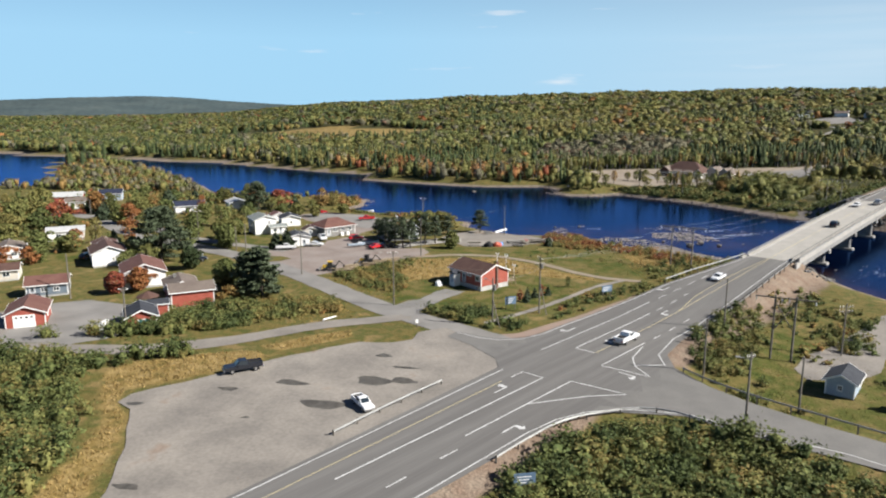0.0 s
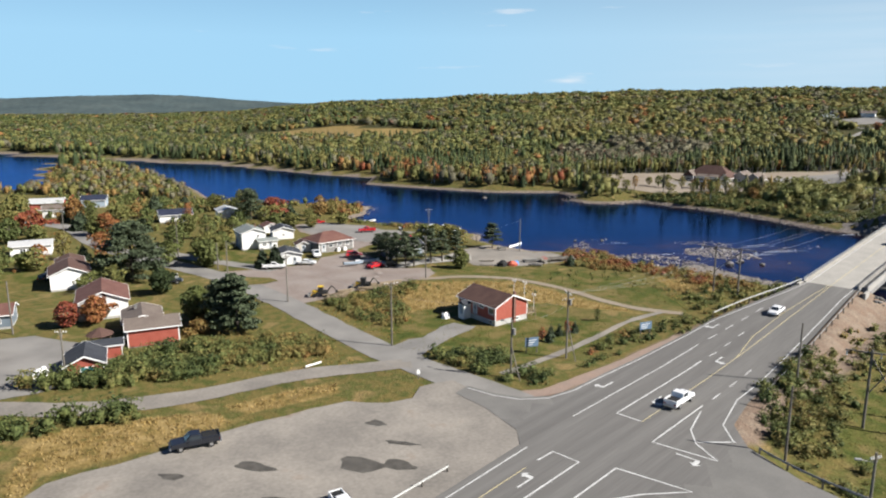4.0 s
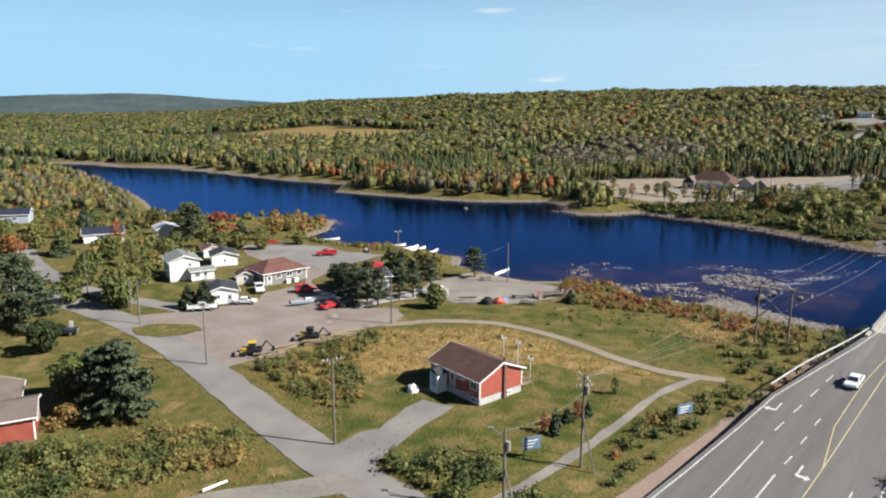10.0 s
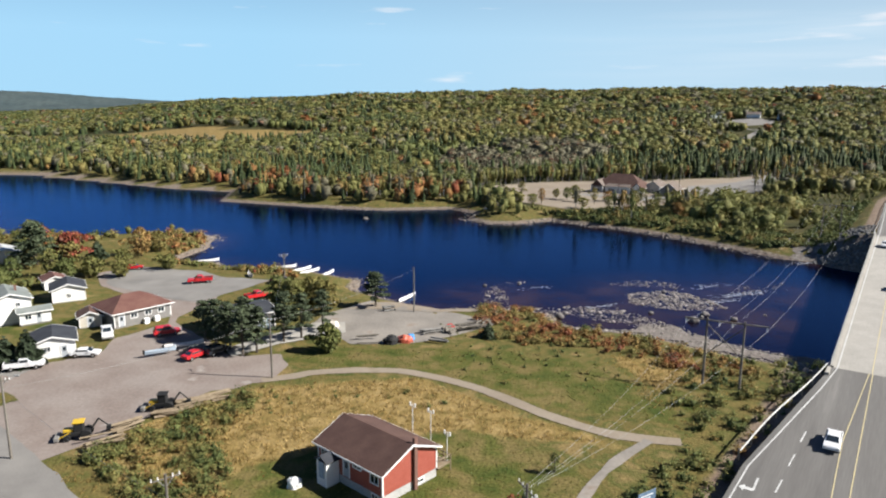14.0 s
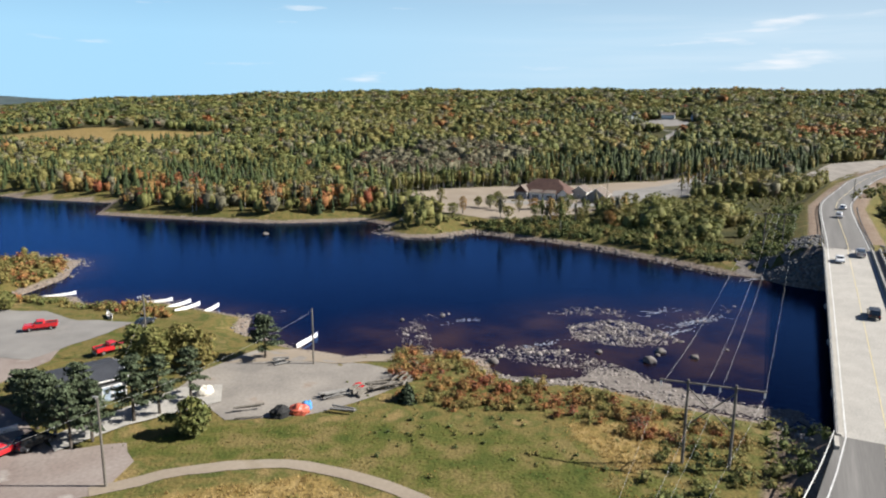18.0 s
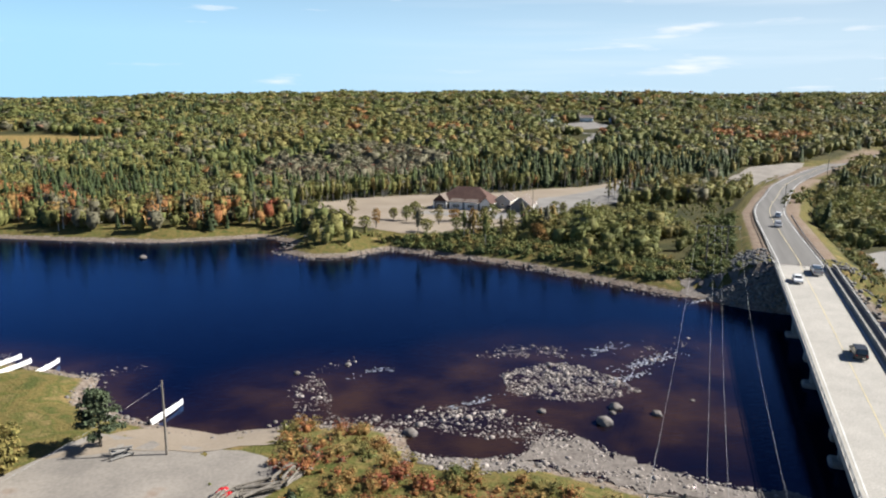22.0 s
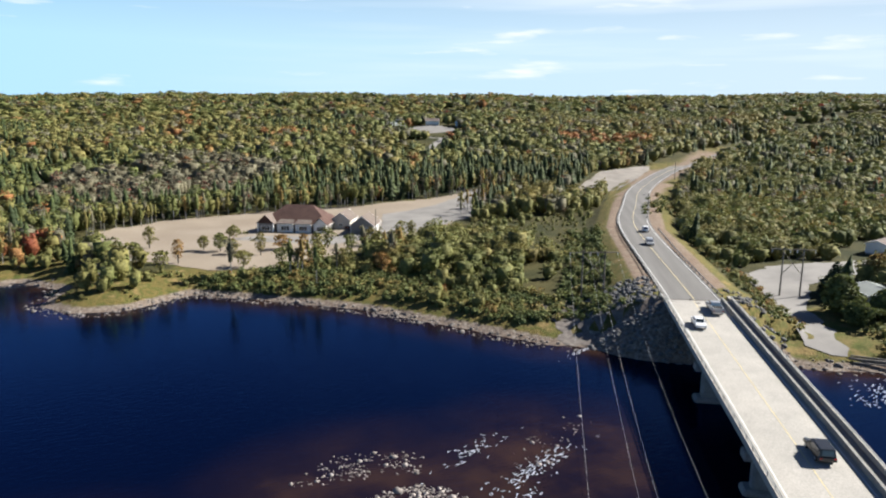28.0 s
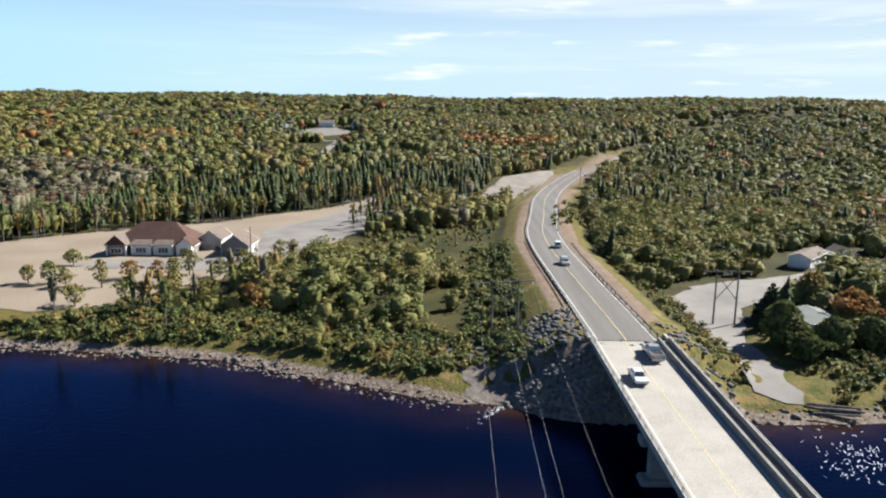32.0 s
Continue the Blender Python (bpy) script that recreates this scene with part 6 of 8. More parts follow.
part("door", boxes((-3.0, -6.06, 1.0, -2.1, -6.0, 2.95)), PALEBLUE, bung, "pale blue porch door")
part("deck", boxes((-1, 4.2, 0.9, 5.6, 6.4, 1.05)), TIMBER, bung)
for dx in np.arange(-1, 5.7, 1.1):
    part("deck_post", boxes((dx - 0.05, 6.3, -0.4, dx + 0.05, 6.4, 2.0)), TIMBER, bung)
part("deck_rail", boxes((-1, 6.3, 1.9, 5.6, 6.4, 2.0), (5.5, 4.2, 1.9, 5.6, 6.4, 2.0), (-1, 6.32, 1.4, 5.6, 6.38, 1.48)), TIMBER, bung)
for dx, top in ((-0.4, 6.4), (2.6, 6.5), (5.2, 4.6)):
    part("finial", rods(((dx, 6.2, 1.0), (dx, 6.2, top), 0.05), ((dx - 0.5, 6.2, top - 0.3), (dx + 0.5, 6.2, top - 0.3), 0.04), ((dx - 0.4, 6.2, top - 0.3), (dx - 0.4, 6.2, top + 0.15), 0.1), ((dx + 0.4, 6.2, top - 0.3), (dx + 0.4, 6.2, top + 0.15), 0.1), n=6), TRIM, bung)

house("garage", -65.6, 127.0, 37, 8.4, 7.0, 3.3, 1.0, RED, ROOF_TAUPE, "long red outbuilding with taupe shingle roof and white corners", "outbuilding", found=0.2, openings=((W_, "+x", 0, 1.4, 0.6, 0.6),))
house("house", -71.0, 131.8, 127, 8.6, 6.4, 2.9, 1.1, RED, ROOF_TAUPE, "red house wing with taupe roof and stub flue", "house", found=0.2, chimneys=((1.5, 1.0, 0.5, 0.4, CONCRETE_DARK),), openings=((W_, "+y", 1, 1.2, 1.2, 1.0),))
house("shed", -68.2, 117.4, 37, 5.6, 3.2, 2.3, 0.6, RED, ROOF_DARK, "low red shed with charcoal roof", "shed", found=0.1, over=0.3)
house("garage", -66.3, 110.8, -53, 6.8, 5.2, 2.5, 1.25, RED, ROOF_DARK, "small red garage with charcoal roof and teal window panel", "garage", found=0.1, openings=((W_, "+x", 0.3, 0.9, 1.7, 1.0, TEAL), (D_, "-x", 0, 0.1, 2.4, 2.0)))
house("garage", -89, 108.5, -55, 9, 6.6, 2.8, 1.4, RED, ROOF_RED, "red garage with white roll-up door and brown roof", "garage", found=0.1, openings=((D_, "+x", -0.2, 0.1, 3.4, 2.3, TRIM, 4), (W_, "+y", 1, 1.2, 0.9, 0.8)))
house("house", -100.5, 127.2, 35, 8, 6.4, 2.8, 1.3, BLUEGREY, ROOF_RED, "blue-grey house with brown roof and two front windows", "house", openings=((W_, "-y", -0.6, 1.2, 1.0, 0.8), (W_, "-y", 1.8, 1.2, 1.0, 0.8), (D_, "-y", -2.8, 0.4, 0.9, 2.0)))
house("house", -108.5, 157.8, -49, 11, 8, 3.6, 1.7, WHITE, ROOF_BROWN, "white house with brown roof and plain gable wall", "house", openings=((W_, "-y", 2, 1.6, 1.2, 1.0), (D_, "-y", -1.5, 0.5, 0.9, 2.0), (W_, "-y", -4, 1.6, 1.2, 1.0)), chimneys=())
house("house", -86.2, 140.5, -52, 12, 9, 3.6, 1.9, WHITE, ROOF_RED, "white house with red-brown roof and brown flue on the gable", "house", chimneys=((5.8, 0.4, 0.6, 0.2, BRICK),), openings=((W_, "-y", 2, 1.6, 1.4, 1.0), (W_, "-y", -3, 1.6, 1.4, 1.0)))
house("garage", -119, 170.5, -49, 7, 6, 2.6, 1.1, WHITE, ROOF_BROWN, "small white garage with brown roof", "garage", found=0.1)
house("house", -139.5, 158, -50, 9, 8, 2.9, 1.3, WHITE, ROOF_TAUPE, "white bungalow with taupe roof", "house", openings=((W_, "+x", 1.5, 1.2, 1.2, 1.0), (W_, "+x", -2, 1.2, 1.2, 1.0)))
house("house", -144, 185.5, 38, 10, 7, 3.0, 0.9, WHITE, ROOF_WHITE, "white house with low white roof and side deck", "house", openings=((W_, "-y", 2, 1.2, 1.6, 1.1), (W_, "-y", -2, 1.2, 1.2, 1.0)))
house("house", -122, 136, 36, 9, 6, 2.7, 1.1, CREAM, ROOF_BROWN, "low cream house with brown roof", "house", openings=((W_, "-y", 2, 1.2, 1.4, 1.0), (D_, "-y", -1, 0.4, 0.9, 2.0)))
house("house", -88.3, 207.6, -49, 8.4, 6.8, 5.0, 1.2, WHITE, ROOF_GREY, "two-storey white house with grey-green roof", "house", openings=((W_, "+x", 1.2, 3.6, 0.7, 0.7), (W_, "-y", 1, 3.4, 1.0, 1.0), (W_, "-y", 1, 1.2, 1.0, 1.0), (D_, "-y", -2.2, 0.4, 0.9, 2.0)), chimneys=((0, 1.5, 0.4, 0.5, BRICK),))
house("annex", -82.6, 206.6, 41, 5.2, 3.4, 2.6, 0.5, WHITE, ROOF_GREY, "white lean-to porch with grey roof", "annex", found=0.3, openings=((W_, "-y", -1.2, 1.2, 1.0, 0.9), (D_, "-y", 0.6, 0.3, 0.9, 2.0)))
house("garage", -85.9, 223.7, -57, 7.2, 6.3, 2.8, 1.1, WHITE, ROOF_DARK, "white garage with dark grey roof", "garage", found=0.1, openings=((W_, "+x", 0, 1.0, 0.6, 0.8),))
house("shed", -94.5, 232.5, -50, 5, 4.5, 2.2, 0.9, WHITE, ROOF_RED, "small white shed with red roof", "shed", found=0.1)
house("garage", -69.0, 190.6, -58, 7.0, 6.6, 2.8, 1.0, WHITE, ROOF_DARK, "white garage with charcoal roof and one small window", "garage", found=0.1, openings=((W_, "+x", -0.9, 1.3, 0.9, 0.8), (D_, "+x", 1.6, 0.1, 0.9, 2.0)))
house("shed", -71.2, 206.0, -58, 4, 3.8, 2.2, 0.9, CREAM, ROOF_BROWN, "cream shed with brown roof beside the hall", "shed", found=0.1, openings=((D_, "+x", 0, 0.1, 1.0, 1.9),))
hall = house("hall", -65.0, 210.4, 51.5, 11.2, 9.2, 3.1, 2.0, GREYWALL, ROOF_RED, "grey-beige hall with red-brown hipped roof and white windows", "hall", found=0.3, hip=4.4, over=0.55,
             openings=((W_, "-y", -1.8, 1.5, 1.2, 0.9), (W_, "-y", 1.0, 1.5, 1.2, 0.9), (W_, "-y", 3.6, 1.5, 1.2, 0.9), (D_, "-y", -4.2, 0.3, 1.0, 2.1)))
for dx in (0.3, 2.4):
    part("cabinet", boxes((dx - 0.5, -5.5, -0.1, dx + 0.5, -4.75, 1.0), bev=0.05), TRIM, hall, "white utility cabinet at the wall")
house("house", -138, 246, 38, 11, 7, 2.9, 1.5, WHITE, ROOF_NAVY, "white bungalow with navy roof", "house", openings=((W_, "-y", 3, 1.2, 1.4, 1.0), (W_, "-y", -1, 1.2, 1.4, 1.0), (D_, "-y", 1, 0.4, 0.9, 2.0)))
house("house", -124, 258, -50, 9, 7, 2.8, 1.1, WHITE, ROOF_WHITE, "white cottage with pale roof by the water", "house", openings=((W_, "+x", 1, 1.2, 1.2, 1.0),))
house("house", -206, 262, 30, 12, 8, 2.9, 1.4, RED, ROOF_WHITE, "red house with white metal roof", "house")
house("house", -188, 247, 35, 10, 7, 3.0, 1.3, WHITE, ROOF_TAUPE, "white house near the village lane", "house", openings=((W_, "-y", 1, 1.2, 1.4, 1.0),))
house("house", -192, 272, 30, 9, 7, 3.2, 1.6, PALEBLUE, ROOF_NAVY, "pale house with navy roof", "house", openings=((W_, "-y", 0, 1.2, 1.4, 1.0),))
house("canteen", -42.0, 206.5, 38, 10.5, 8.5, 3.3, 0.9, DARKWALL, ROOF_DARK, "charcoal canteen with dark roof under the pines", "canteen", found=0.15, openings=((D_, "-y", 2.6, 0.1, 1.1, 2.1, PALEBLUE), (W_, "-y", -1.2, 1.2, 1.6, 1.0), (D_, "-y", 4.0, 0.1, 1.1, 2.1, PALEBLUE)))
house("boathouse", 53.6, 104.2, 62, 5.2, 3.8, 2.4, 1.0, PALEBLUE, ROOF_DARK, "pale blue shed with dark roof on the low meadow", "shed", found=0.1, openings=((W_, "-x", 0, 1.0, 0.5, 0.7),))
patch("patio", [(-40.5, 193.5), (-37.7, 189.6), (-31.6, 196.6), (-21.2, 203.5), (-22.5, 209.8), (-28.5, 209), (-34.5, 201.5)], CONCRETE, 0.2, "pale concrete patio in front of the canteen", "patio", spacing=2, jitter=0.0)

# lodge across the river
LZ = gz(70, 409)
lodge = house("lodge", 70.2, 409.3, -29.6, 23, 13, 3.3, 5.2, GREYWALL, ROOF_BROWN, "large grey lodge with brown hipped roof and white-trimmed bays", "lodge", found=0.3, hip=7.5, over=0.6, z=LZ,
              openings=((W_, "-y", -9, 1.0, 1.6, 1.5), (W_, "-y", 9.4, 1.0, 1.6, 1.5)))


def bay(x0, x1, y0, rise, roof, gable, mat_wall, mat_gable=None):
    """A front bay of the lodge with its own small roof."""
    cx, w = (x0 + x1) / 2, x1 - x0
    part("wall", boxes((x0, y0, 0.2, x1, -6.4, 3.3)), mat_wall, lodge)
    ez, zr = 3.35, 3.35 + rise
    if gable:
        bm = prism([(-w / 2 - 0.4, ez - 0.15), (0, zr), (w / 2 + 0.4, ez - 0.15), (w / 2 + 0.4, ez), (0, zr + 0.16), (-w / 2 - 0.4, ez)], y0 - 0.5, -1.5)
        bmesh.ops.transform(bm, matrix=pose(cx, 0, 0, 0, 0, 90), verts=bm.verts)
        part("roof", bm, roof, lodge)
        bm = prism([(-w / 2, 3.3), (w / 2, 3.3), (0, zr - 0.1)], y0, y0 + 0.3)
        bmesh.ops.transform(bm, matrix=pose(cx, 0, 0, 0, 0, 90), verts=bm.verts)
        part("gable", bm, mat_gable or mat_wall, lodge)
    else:
        part("roof", slab([(x0 - 0.4, y0 - 0.5, ez), (x1 + 0.4, y0 - 0.5, ez), (x1 - 0.6, -3.0, zr + 0.6), (x0 + 0.6, -3.0, zr + 0.6)], 0.14), roof, lodge)
    for px in (x0 + 0.1, x1 - 0.1):
        part("column", boxes((px - 0.22, y0 - 0.25, 0, px + 0.22, y0 + 0.2, 3.35), bev=0.03), TRIM, lodge)
    bm = boxes((cx - w * 0.3, y0 - 0.08, 0.9, cx + w * 0.3, y0 + 0.02, 2.5))
    fr = part("window", bm, TRIM, lodge)
    for k in range(3):
        a = cx - w * 0.26 + k * w * 0.18
        part("pane", boxes((a, y0 - 0.12, 1.05, a + w * 0.155, y0 - 0.07, 2.35)), GLASS, fr)


bay(-11.6, -6.2, -9.0, 2.7, ROOF_TAUPE, True, GREYWALL, ROOF_BROWN)
bay(-5.2, 0.0, -7.8, 1.2, ROOF_TAUPE, False, WHITE)
bay(1.0, 6.0, -7.8, 1.2, ROOF_TAUPE, False, WHITE)
bay(7.4, 11.4, -8.2, 2.0, ROOF_BROWN, True, WHITE, WHITE)
house("garage", 85.0, 407.0, 60, 10, 6.5, 3.2, 2.4, CREAM, ROOF_TAUPE, "cream garage wing with taupe roof and white gable", "garage", found=0.2, openings=((W_, "-x", 0, 1.0, 1.2, 1.0), (D_, "-y", 2, 0.1, 2.6, 2.3)))
house("garage", 88.8, 394.3, 60, 10, 7.6, 3.0, 2.9, GREYWALL, ROOF_TAUPE, "detached grey garage with taupe gabled roof", "garage", found=0.2, openings=((W_, "-x", -0.9, 1.0, 1.5, 1.1), (D_, "-y", 0, 0.1, 3.0, 2.3)))
house("house", 216, 304.5, 16, 14, 5.4, 3.0, 1.0, WHITE, ROOF_TAUPE, "long white mobile home with grey roof", "house", openings=((W_, "-y", -4, 1.3, 0.8, 0.9), (W_, "-y", 0.6, 1.3, 1.0, 0.9), (W_, "-y", 3.8, 1.3, 1.6, 0.9), (D_, "-y", -1, 0.5, 0.9, 2.0)))
house("shed", 229, 303, 60, 6, 4.5, 2.6, 1.4, WHITE, ROOF_TAUPE, "white shed with grey roof", "shed", found=0.1)
house("house", 163, 269, 62, 9, 7.5, 3.6, 0.9, CREAM, ROOF_GREY, "low house with pale grey roof among trees", "house")
for x, y, rz, m, r in ((404, 392, 10, PALEBLUE, ROOF_GREY), (424, 380, 20, WHITE, ROOF_DARK), (380, 356, -20, WHITE, ROOF_GREY)):
    house("house", x, y, rz, 13, 8, 3.2, 1.6, m, r, "distant house in a clearing of the east woods", "house", found=0.2)
for x, y, rz, m, r in ((226, 742, 20, BLUEGREY, ROOF_DARK), (248, 728, -25, WHITE, ROOF_TAUPE), (266, 704, 10, PALEBLUE, ROOF_NAVY), (196, 712, 40, CREAM, ROOF_BROWN), (262, 676, 30, GREYWALL, ROOF_BROWN), (214, 728, 15, WHITE, ROOF_GREY)):
    house("house", x, y, rz, 11, 8, 3.2, 2.0, m, r, "hillside house in a clearing of the forest", "house", found=0.2)
patch("yard", HILL_YARD, OLD_ASPHALT, 0.3, "pale paved yards round hillside houses", "yard", spacing=5, jitter=0.8)
ob = ribbon("road", curve_pts([(232, 660), (214, 636), (200, 612), (190, 592), (196, 570)], 3), 5, OLD_ASPHALT, 0.4)
tagged(ob, "pale lane climbing to hillside houses", "lane", kind="structure")

# gazebo
gb = empty("gazebo", pose(-72.3, 121.8, gz(-72, 122)), "round timber gazebo with brown peaked roof", "gazebo")
bm = bmesh.new()
bmesh.ops.create_cone(bm, cap_ends=True, segments=8, radius1=2.4, radius2=0.25, depth=1.1, matrix=Matrix.Translation((0, 0, 2.75)))
part("roof", bm, ROOF_BROWN, gb)
for k in range(8):
    a = k * math.pi / 4
    part("post", rods(((2 * math.cos(a), 2 * math.sin(a), 0), (2 * math.cos(a), 2 * math.sin(a), 2.3), 0.08)), TIMBER, gb)
    b = a + math.pi / 4
    part("rail", rods(((2 * math.cos(a), 2 * math.sin(a), 0.9), (2 * math.cos(b), 2 * math.sin(b), 0.9), 0.05)), TIMBER, gb)


# vehicles
def hull(profile, half, tuck, material, name, parent, label=""):
    """A body drawn across from a side outline (x, z); the upper part leans in by tuck."""
    bm = bmesh.new()
    zs = [z for _, z in profile]
    lo, hi = min(zs), max(zs)
    rows = []
    for side in (-1, 1):
        rows.append([bm.verts.new((x, side * (half - tuck * max(0, (z - lo) / (hi - lo) - 0.5) * 2), z)) for x, z in profile])
    bm.faces.new(rows[0])
    bm.faces.new(rows[1][::-1])
    n = len(profile)
    for i in range(n):
        j = (i + 1) % n
        bm.faces.new((rows[0][j], rows[0][i], rows[1][i], rows[1][j]))
    bmesh.ops.recalc_face_normals(bm, faces=bm.faces)
    bmesh.ops.bevel(bm, geom=[e for e in bm.edges], offset=0.05, segments=1, affect="EDGES", clamp_overlap=True)
    return part(name, bm, material, parent, label)


def vehicle(name, x, y, head, kind, paint, label, z=None, tilt=0.0, category="car"):
    base = gz(x, y) + 0.14 if z is None else z
    ob = empty(name, pose(x, y, base, 0, -tilt, head), label, category)
    if kind == "pickup":
        Lh, hw, axle = 2.85, 0.98, 1.75
        hull([(-Lh, 0.55), (-Lh, 1.15), (-0.75, 1.15), (-0.6, 1.2), (1.15, 1.15), (2.7, 1.05), (Lh, 0.9), (Lh, 0.5)], hw, 0.05, paint, "body", ob)
        hull([(-0.75, 1.12), (-0.6, 1.8), (0.55, 1.82), (1.25, 1.15)], hw - 0.05, 0.16, paint, "cab", ob)
        part("bed", boxes((-2.7, -0.78, 1.02, -0.85, 0.78, 1.17)), RUBBER, ob)
        part("windscreen", slab([(1.22, -0.72, 1.22), (1.22, 0.72, 1.22), (0.66, 0.66, 1.78), (0.66, -0.66, 1.78)], 0.03), GLASS, ob)
        for sgn in (-1, 1):
            part("side_window", boxes((-0.5, sgn * 0.86 - 0.05, 1.25, 0.7, sgn * 0.86 + 0.05, 1.68)), GLASS, ob)
            part("bed_wall", boxes((-2.8, sgn * 0.88 - 0.07, 1.1, -0.78, sgn * 0.88 + 0.07, 1.32)), paint, ob)
        part("tailgate", boxes((-2.86, -0.88, 0.75, -2.74, 0.88, 1.32)), paint, ob)
        part("bumper", boxes((2.8, -0.92, 0.42, 2.98, 0.92, 0.68)), CHROME, ob)
        part("bumper", boxes((-3.0, -0.92, 0.42, -2.8, 0.92, 0.68)), CHROME, ob)
    else:
        Lh, hw, axle = (2.3, 0.9, 1.38) if kind == "sedan" else (2.35, 0.95, 1.4)
        top = 1.42 if kind == "sedan" else 1.72
        hull([(-Lh, 0.45), (-Lh, 0.92), (-1.5, 1.0), (1.0, 0.98), (2.1, 0.82), (Lh, 0.66), (Lh, 0.4)], hw, 0.06, paint, "body", ob)
        if kind == "sedan":
            hull([(-1.65, 0.96), (-0.95, top), (0.35, top), (1.15, 0.95)], hw - 0.05, 0.2, paint, "cabin", ob)
            back = ((-1.62, 1.02), (-1.0, top - 0.03))
        else:
            hull([(-2.2, 0.9), (-1.95, top), (0.45, top), (1.2, 0.95)], hw - 0.04, 0.16, paint, "cabin", ob)
            back = ((-2.22, 1.1), (-2.02, top - 0.1))
        part("windscreen", slab([(1.16, -0.66, 1.02), (1.16, 0.66, 1.02), (0.45, 0.58, top - 0.04), (0.45, -0.58, top - 0.04)], 0.03), GLASS, ob)
        part("rear_window", slab([(back[0][0] - 0.02, 0.62, back[0][1]), (back[0][0] - 0.02, -0.62, back[0][1]), (back[1][0] - 0.04, -0.56, back[1][1]), (back[1][0] - 0.04, 0.56, back[1][1])], 0.03), GLASS, ob)
        for sgn in (-1, 1):
            part("side_window", boxes((-1.2 if kind == "sedan" else -1.8, sgn * (hw - 0.13) - 0.05, 1.02, 0.6, sgn * (hw - 0.13) + 0.05, top - 0.12)), GLASS, ob)
    for sx in (-1, 1):
        for sy in (-1, 1):
            wh = part("wheel", rods(((sx * axle, sy * (hw - 0.24), 0.36), (sx * axle, sy * (hw + 0.01), 0.36), 0.36), n=14), RUBBER, ob)
            part("rim", rods(((sx * axle, sy * (hw - 0.02), 0.36), (sx * axle, sy * (hw + 0.03), 0.36), 0.2), n=10), CHROME, wh)
    for sy in (-1, 1):
        part("headlight", boxes((Lh - 0.06, sy * 0.65 - 0.16, 0.68, Lh + 0.03, sy * 0.65 + 0.16, 0.84)), LAMP_CLEAR, ob)
        part("tail_light", boxes((-Lh - 0.03, sy * 0.72 - 0.12, 0.72, -Lh + 0.06, sy * 0.72 + 0.12, 0.9)), LAMP_RED, ob)
        part("mirror", boxes((0.75, sy * (hw + 0.08) - 0.08, 1.05, 0.9, sy * (hw + 0.08) + 0.08, 1.2)), paint, ob)
    return ob


HEAD = math.degrees(math.atan2(AU[1], AU[0]))


def on_road(name, s, r, kind, paint, label, back=False):
    x, y, z = at_road(s, r, 0.07)
    slope = math.degrees(math.atan2(float(road_z(s + 2) - road_z(s - 2)), 4))
    return vehicle(name, x, y, HEAD + (180 if back else 0), kind, paint, label, z, -slope if back else slope)


on_road("pickup_truck", 10.5, 0.9, "pickup", CAR_WHITE, "white pickup truck on the highway")
on_road("suv", 135, -0.9 + 2.6, "suv", CAR_DARK, "black sport utility car on the bridge deck")
on_road("car", 178, -2.2, "sedan", CAR_WHITE, "white sedan on the bridge deck", True)
on_road("pickup_truck", 187, 2.4, "pickup", CAR_SILVER, "silver pickup truck on the bridge")
on_road("car", 59, -2.6, "sedan", CAR_WHITE, "white sedan on the highway before the bridge", True)
vehicle("car", 160, 340.5, 50, "suv", CAR_WHITE, "white car on the far approach", far_z(np.array([[160, 340.5]]))[0] + 0.06)
vehicle("car", 146.5, 322.0, 238, "suv", CAR_SILVER, "silver car on the far approach", far_z(np.array([[145, 318.5]]))[0] + 0.06)
vehicle("pickup_truck", -35.2, 91.0, 218, "pickup", CAR_DARK, "dark blue-black pickup parked on gravel")
vehicle("pickup_truck", -13.0, 81.9, -48, "pickup", CAR_WHITE, "small white pickup parked by the guard rail").scale = (0.8, 0.8, 0.8)
vehicle("pickup_truck", -69.0, 182.7, 25, "pickup", CAR_WHITE, "long white pickup parked beside the lane")
vehicle("car", -62.3, 188.6, 12, "sedan", CAR_WHITE, "white sedan parked by the garage")
vehicle("pickup_truck", -64.1, 199.0, -60, "pickup", CAR_WHITE, "white pickup parked by the hall")
vehicle("car", -53.6, 200.4, 30, "suv", CAR_RED, "red vehicle parked in the yard")
vehicle("car", -43.8, 189.2, 60, "sedan", CAR_RED, "red car parked under the pines")
vehicle("suv", -41.0, 191.5, 60, "suv", CAR_DARK, "dark car in the shade of the pines")
vehicle("pickup_truck", -62.4, 238.2, 200, "pickup", CAR_RED, "red pickup at the edge of the lot")
vehicle("pickup_truck", -44.6, 225.3, 45, "pickup", CAR_RED, "red flatbed truck beside the landing")
vehicle("car", -44.2, 240, 70, "sedan", CAR_DARK, "dark sedan on the grass by the river")
vehicle("suv", -99.0, 119.6, 200, "suv", CAR_DARK, "dark car parked by the grey house")
vehicle("pickup_truck", -86, 163, 30, "pickup", CAR_DARK, "dark pickup beside the white house")
vehicle("suv", -117, 160, 100, "suv", CAR_DARK, "black car in front of the white garage")
vehicle("car", -84.5, 250.5, 20, "sedan", CAR_RED, "red car beyond the gravel lot")
vehicle("car", 228, 296, 10, "suv", CAR_RED, "red car beside the white shed")
vehicle("car", 86, 401.5, 20, "sedan", CAR_DARK, "dark car parked between lodge and garage")


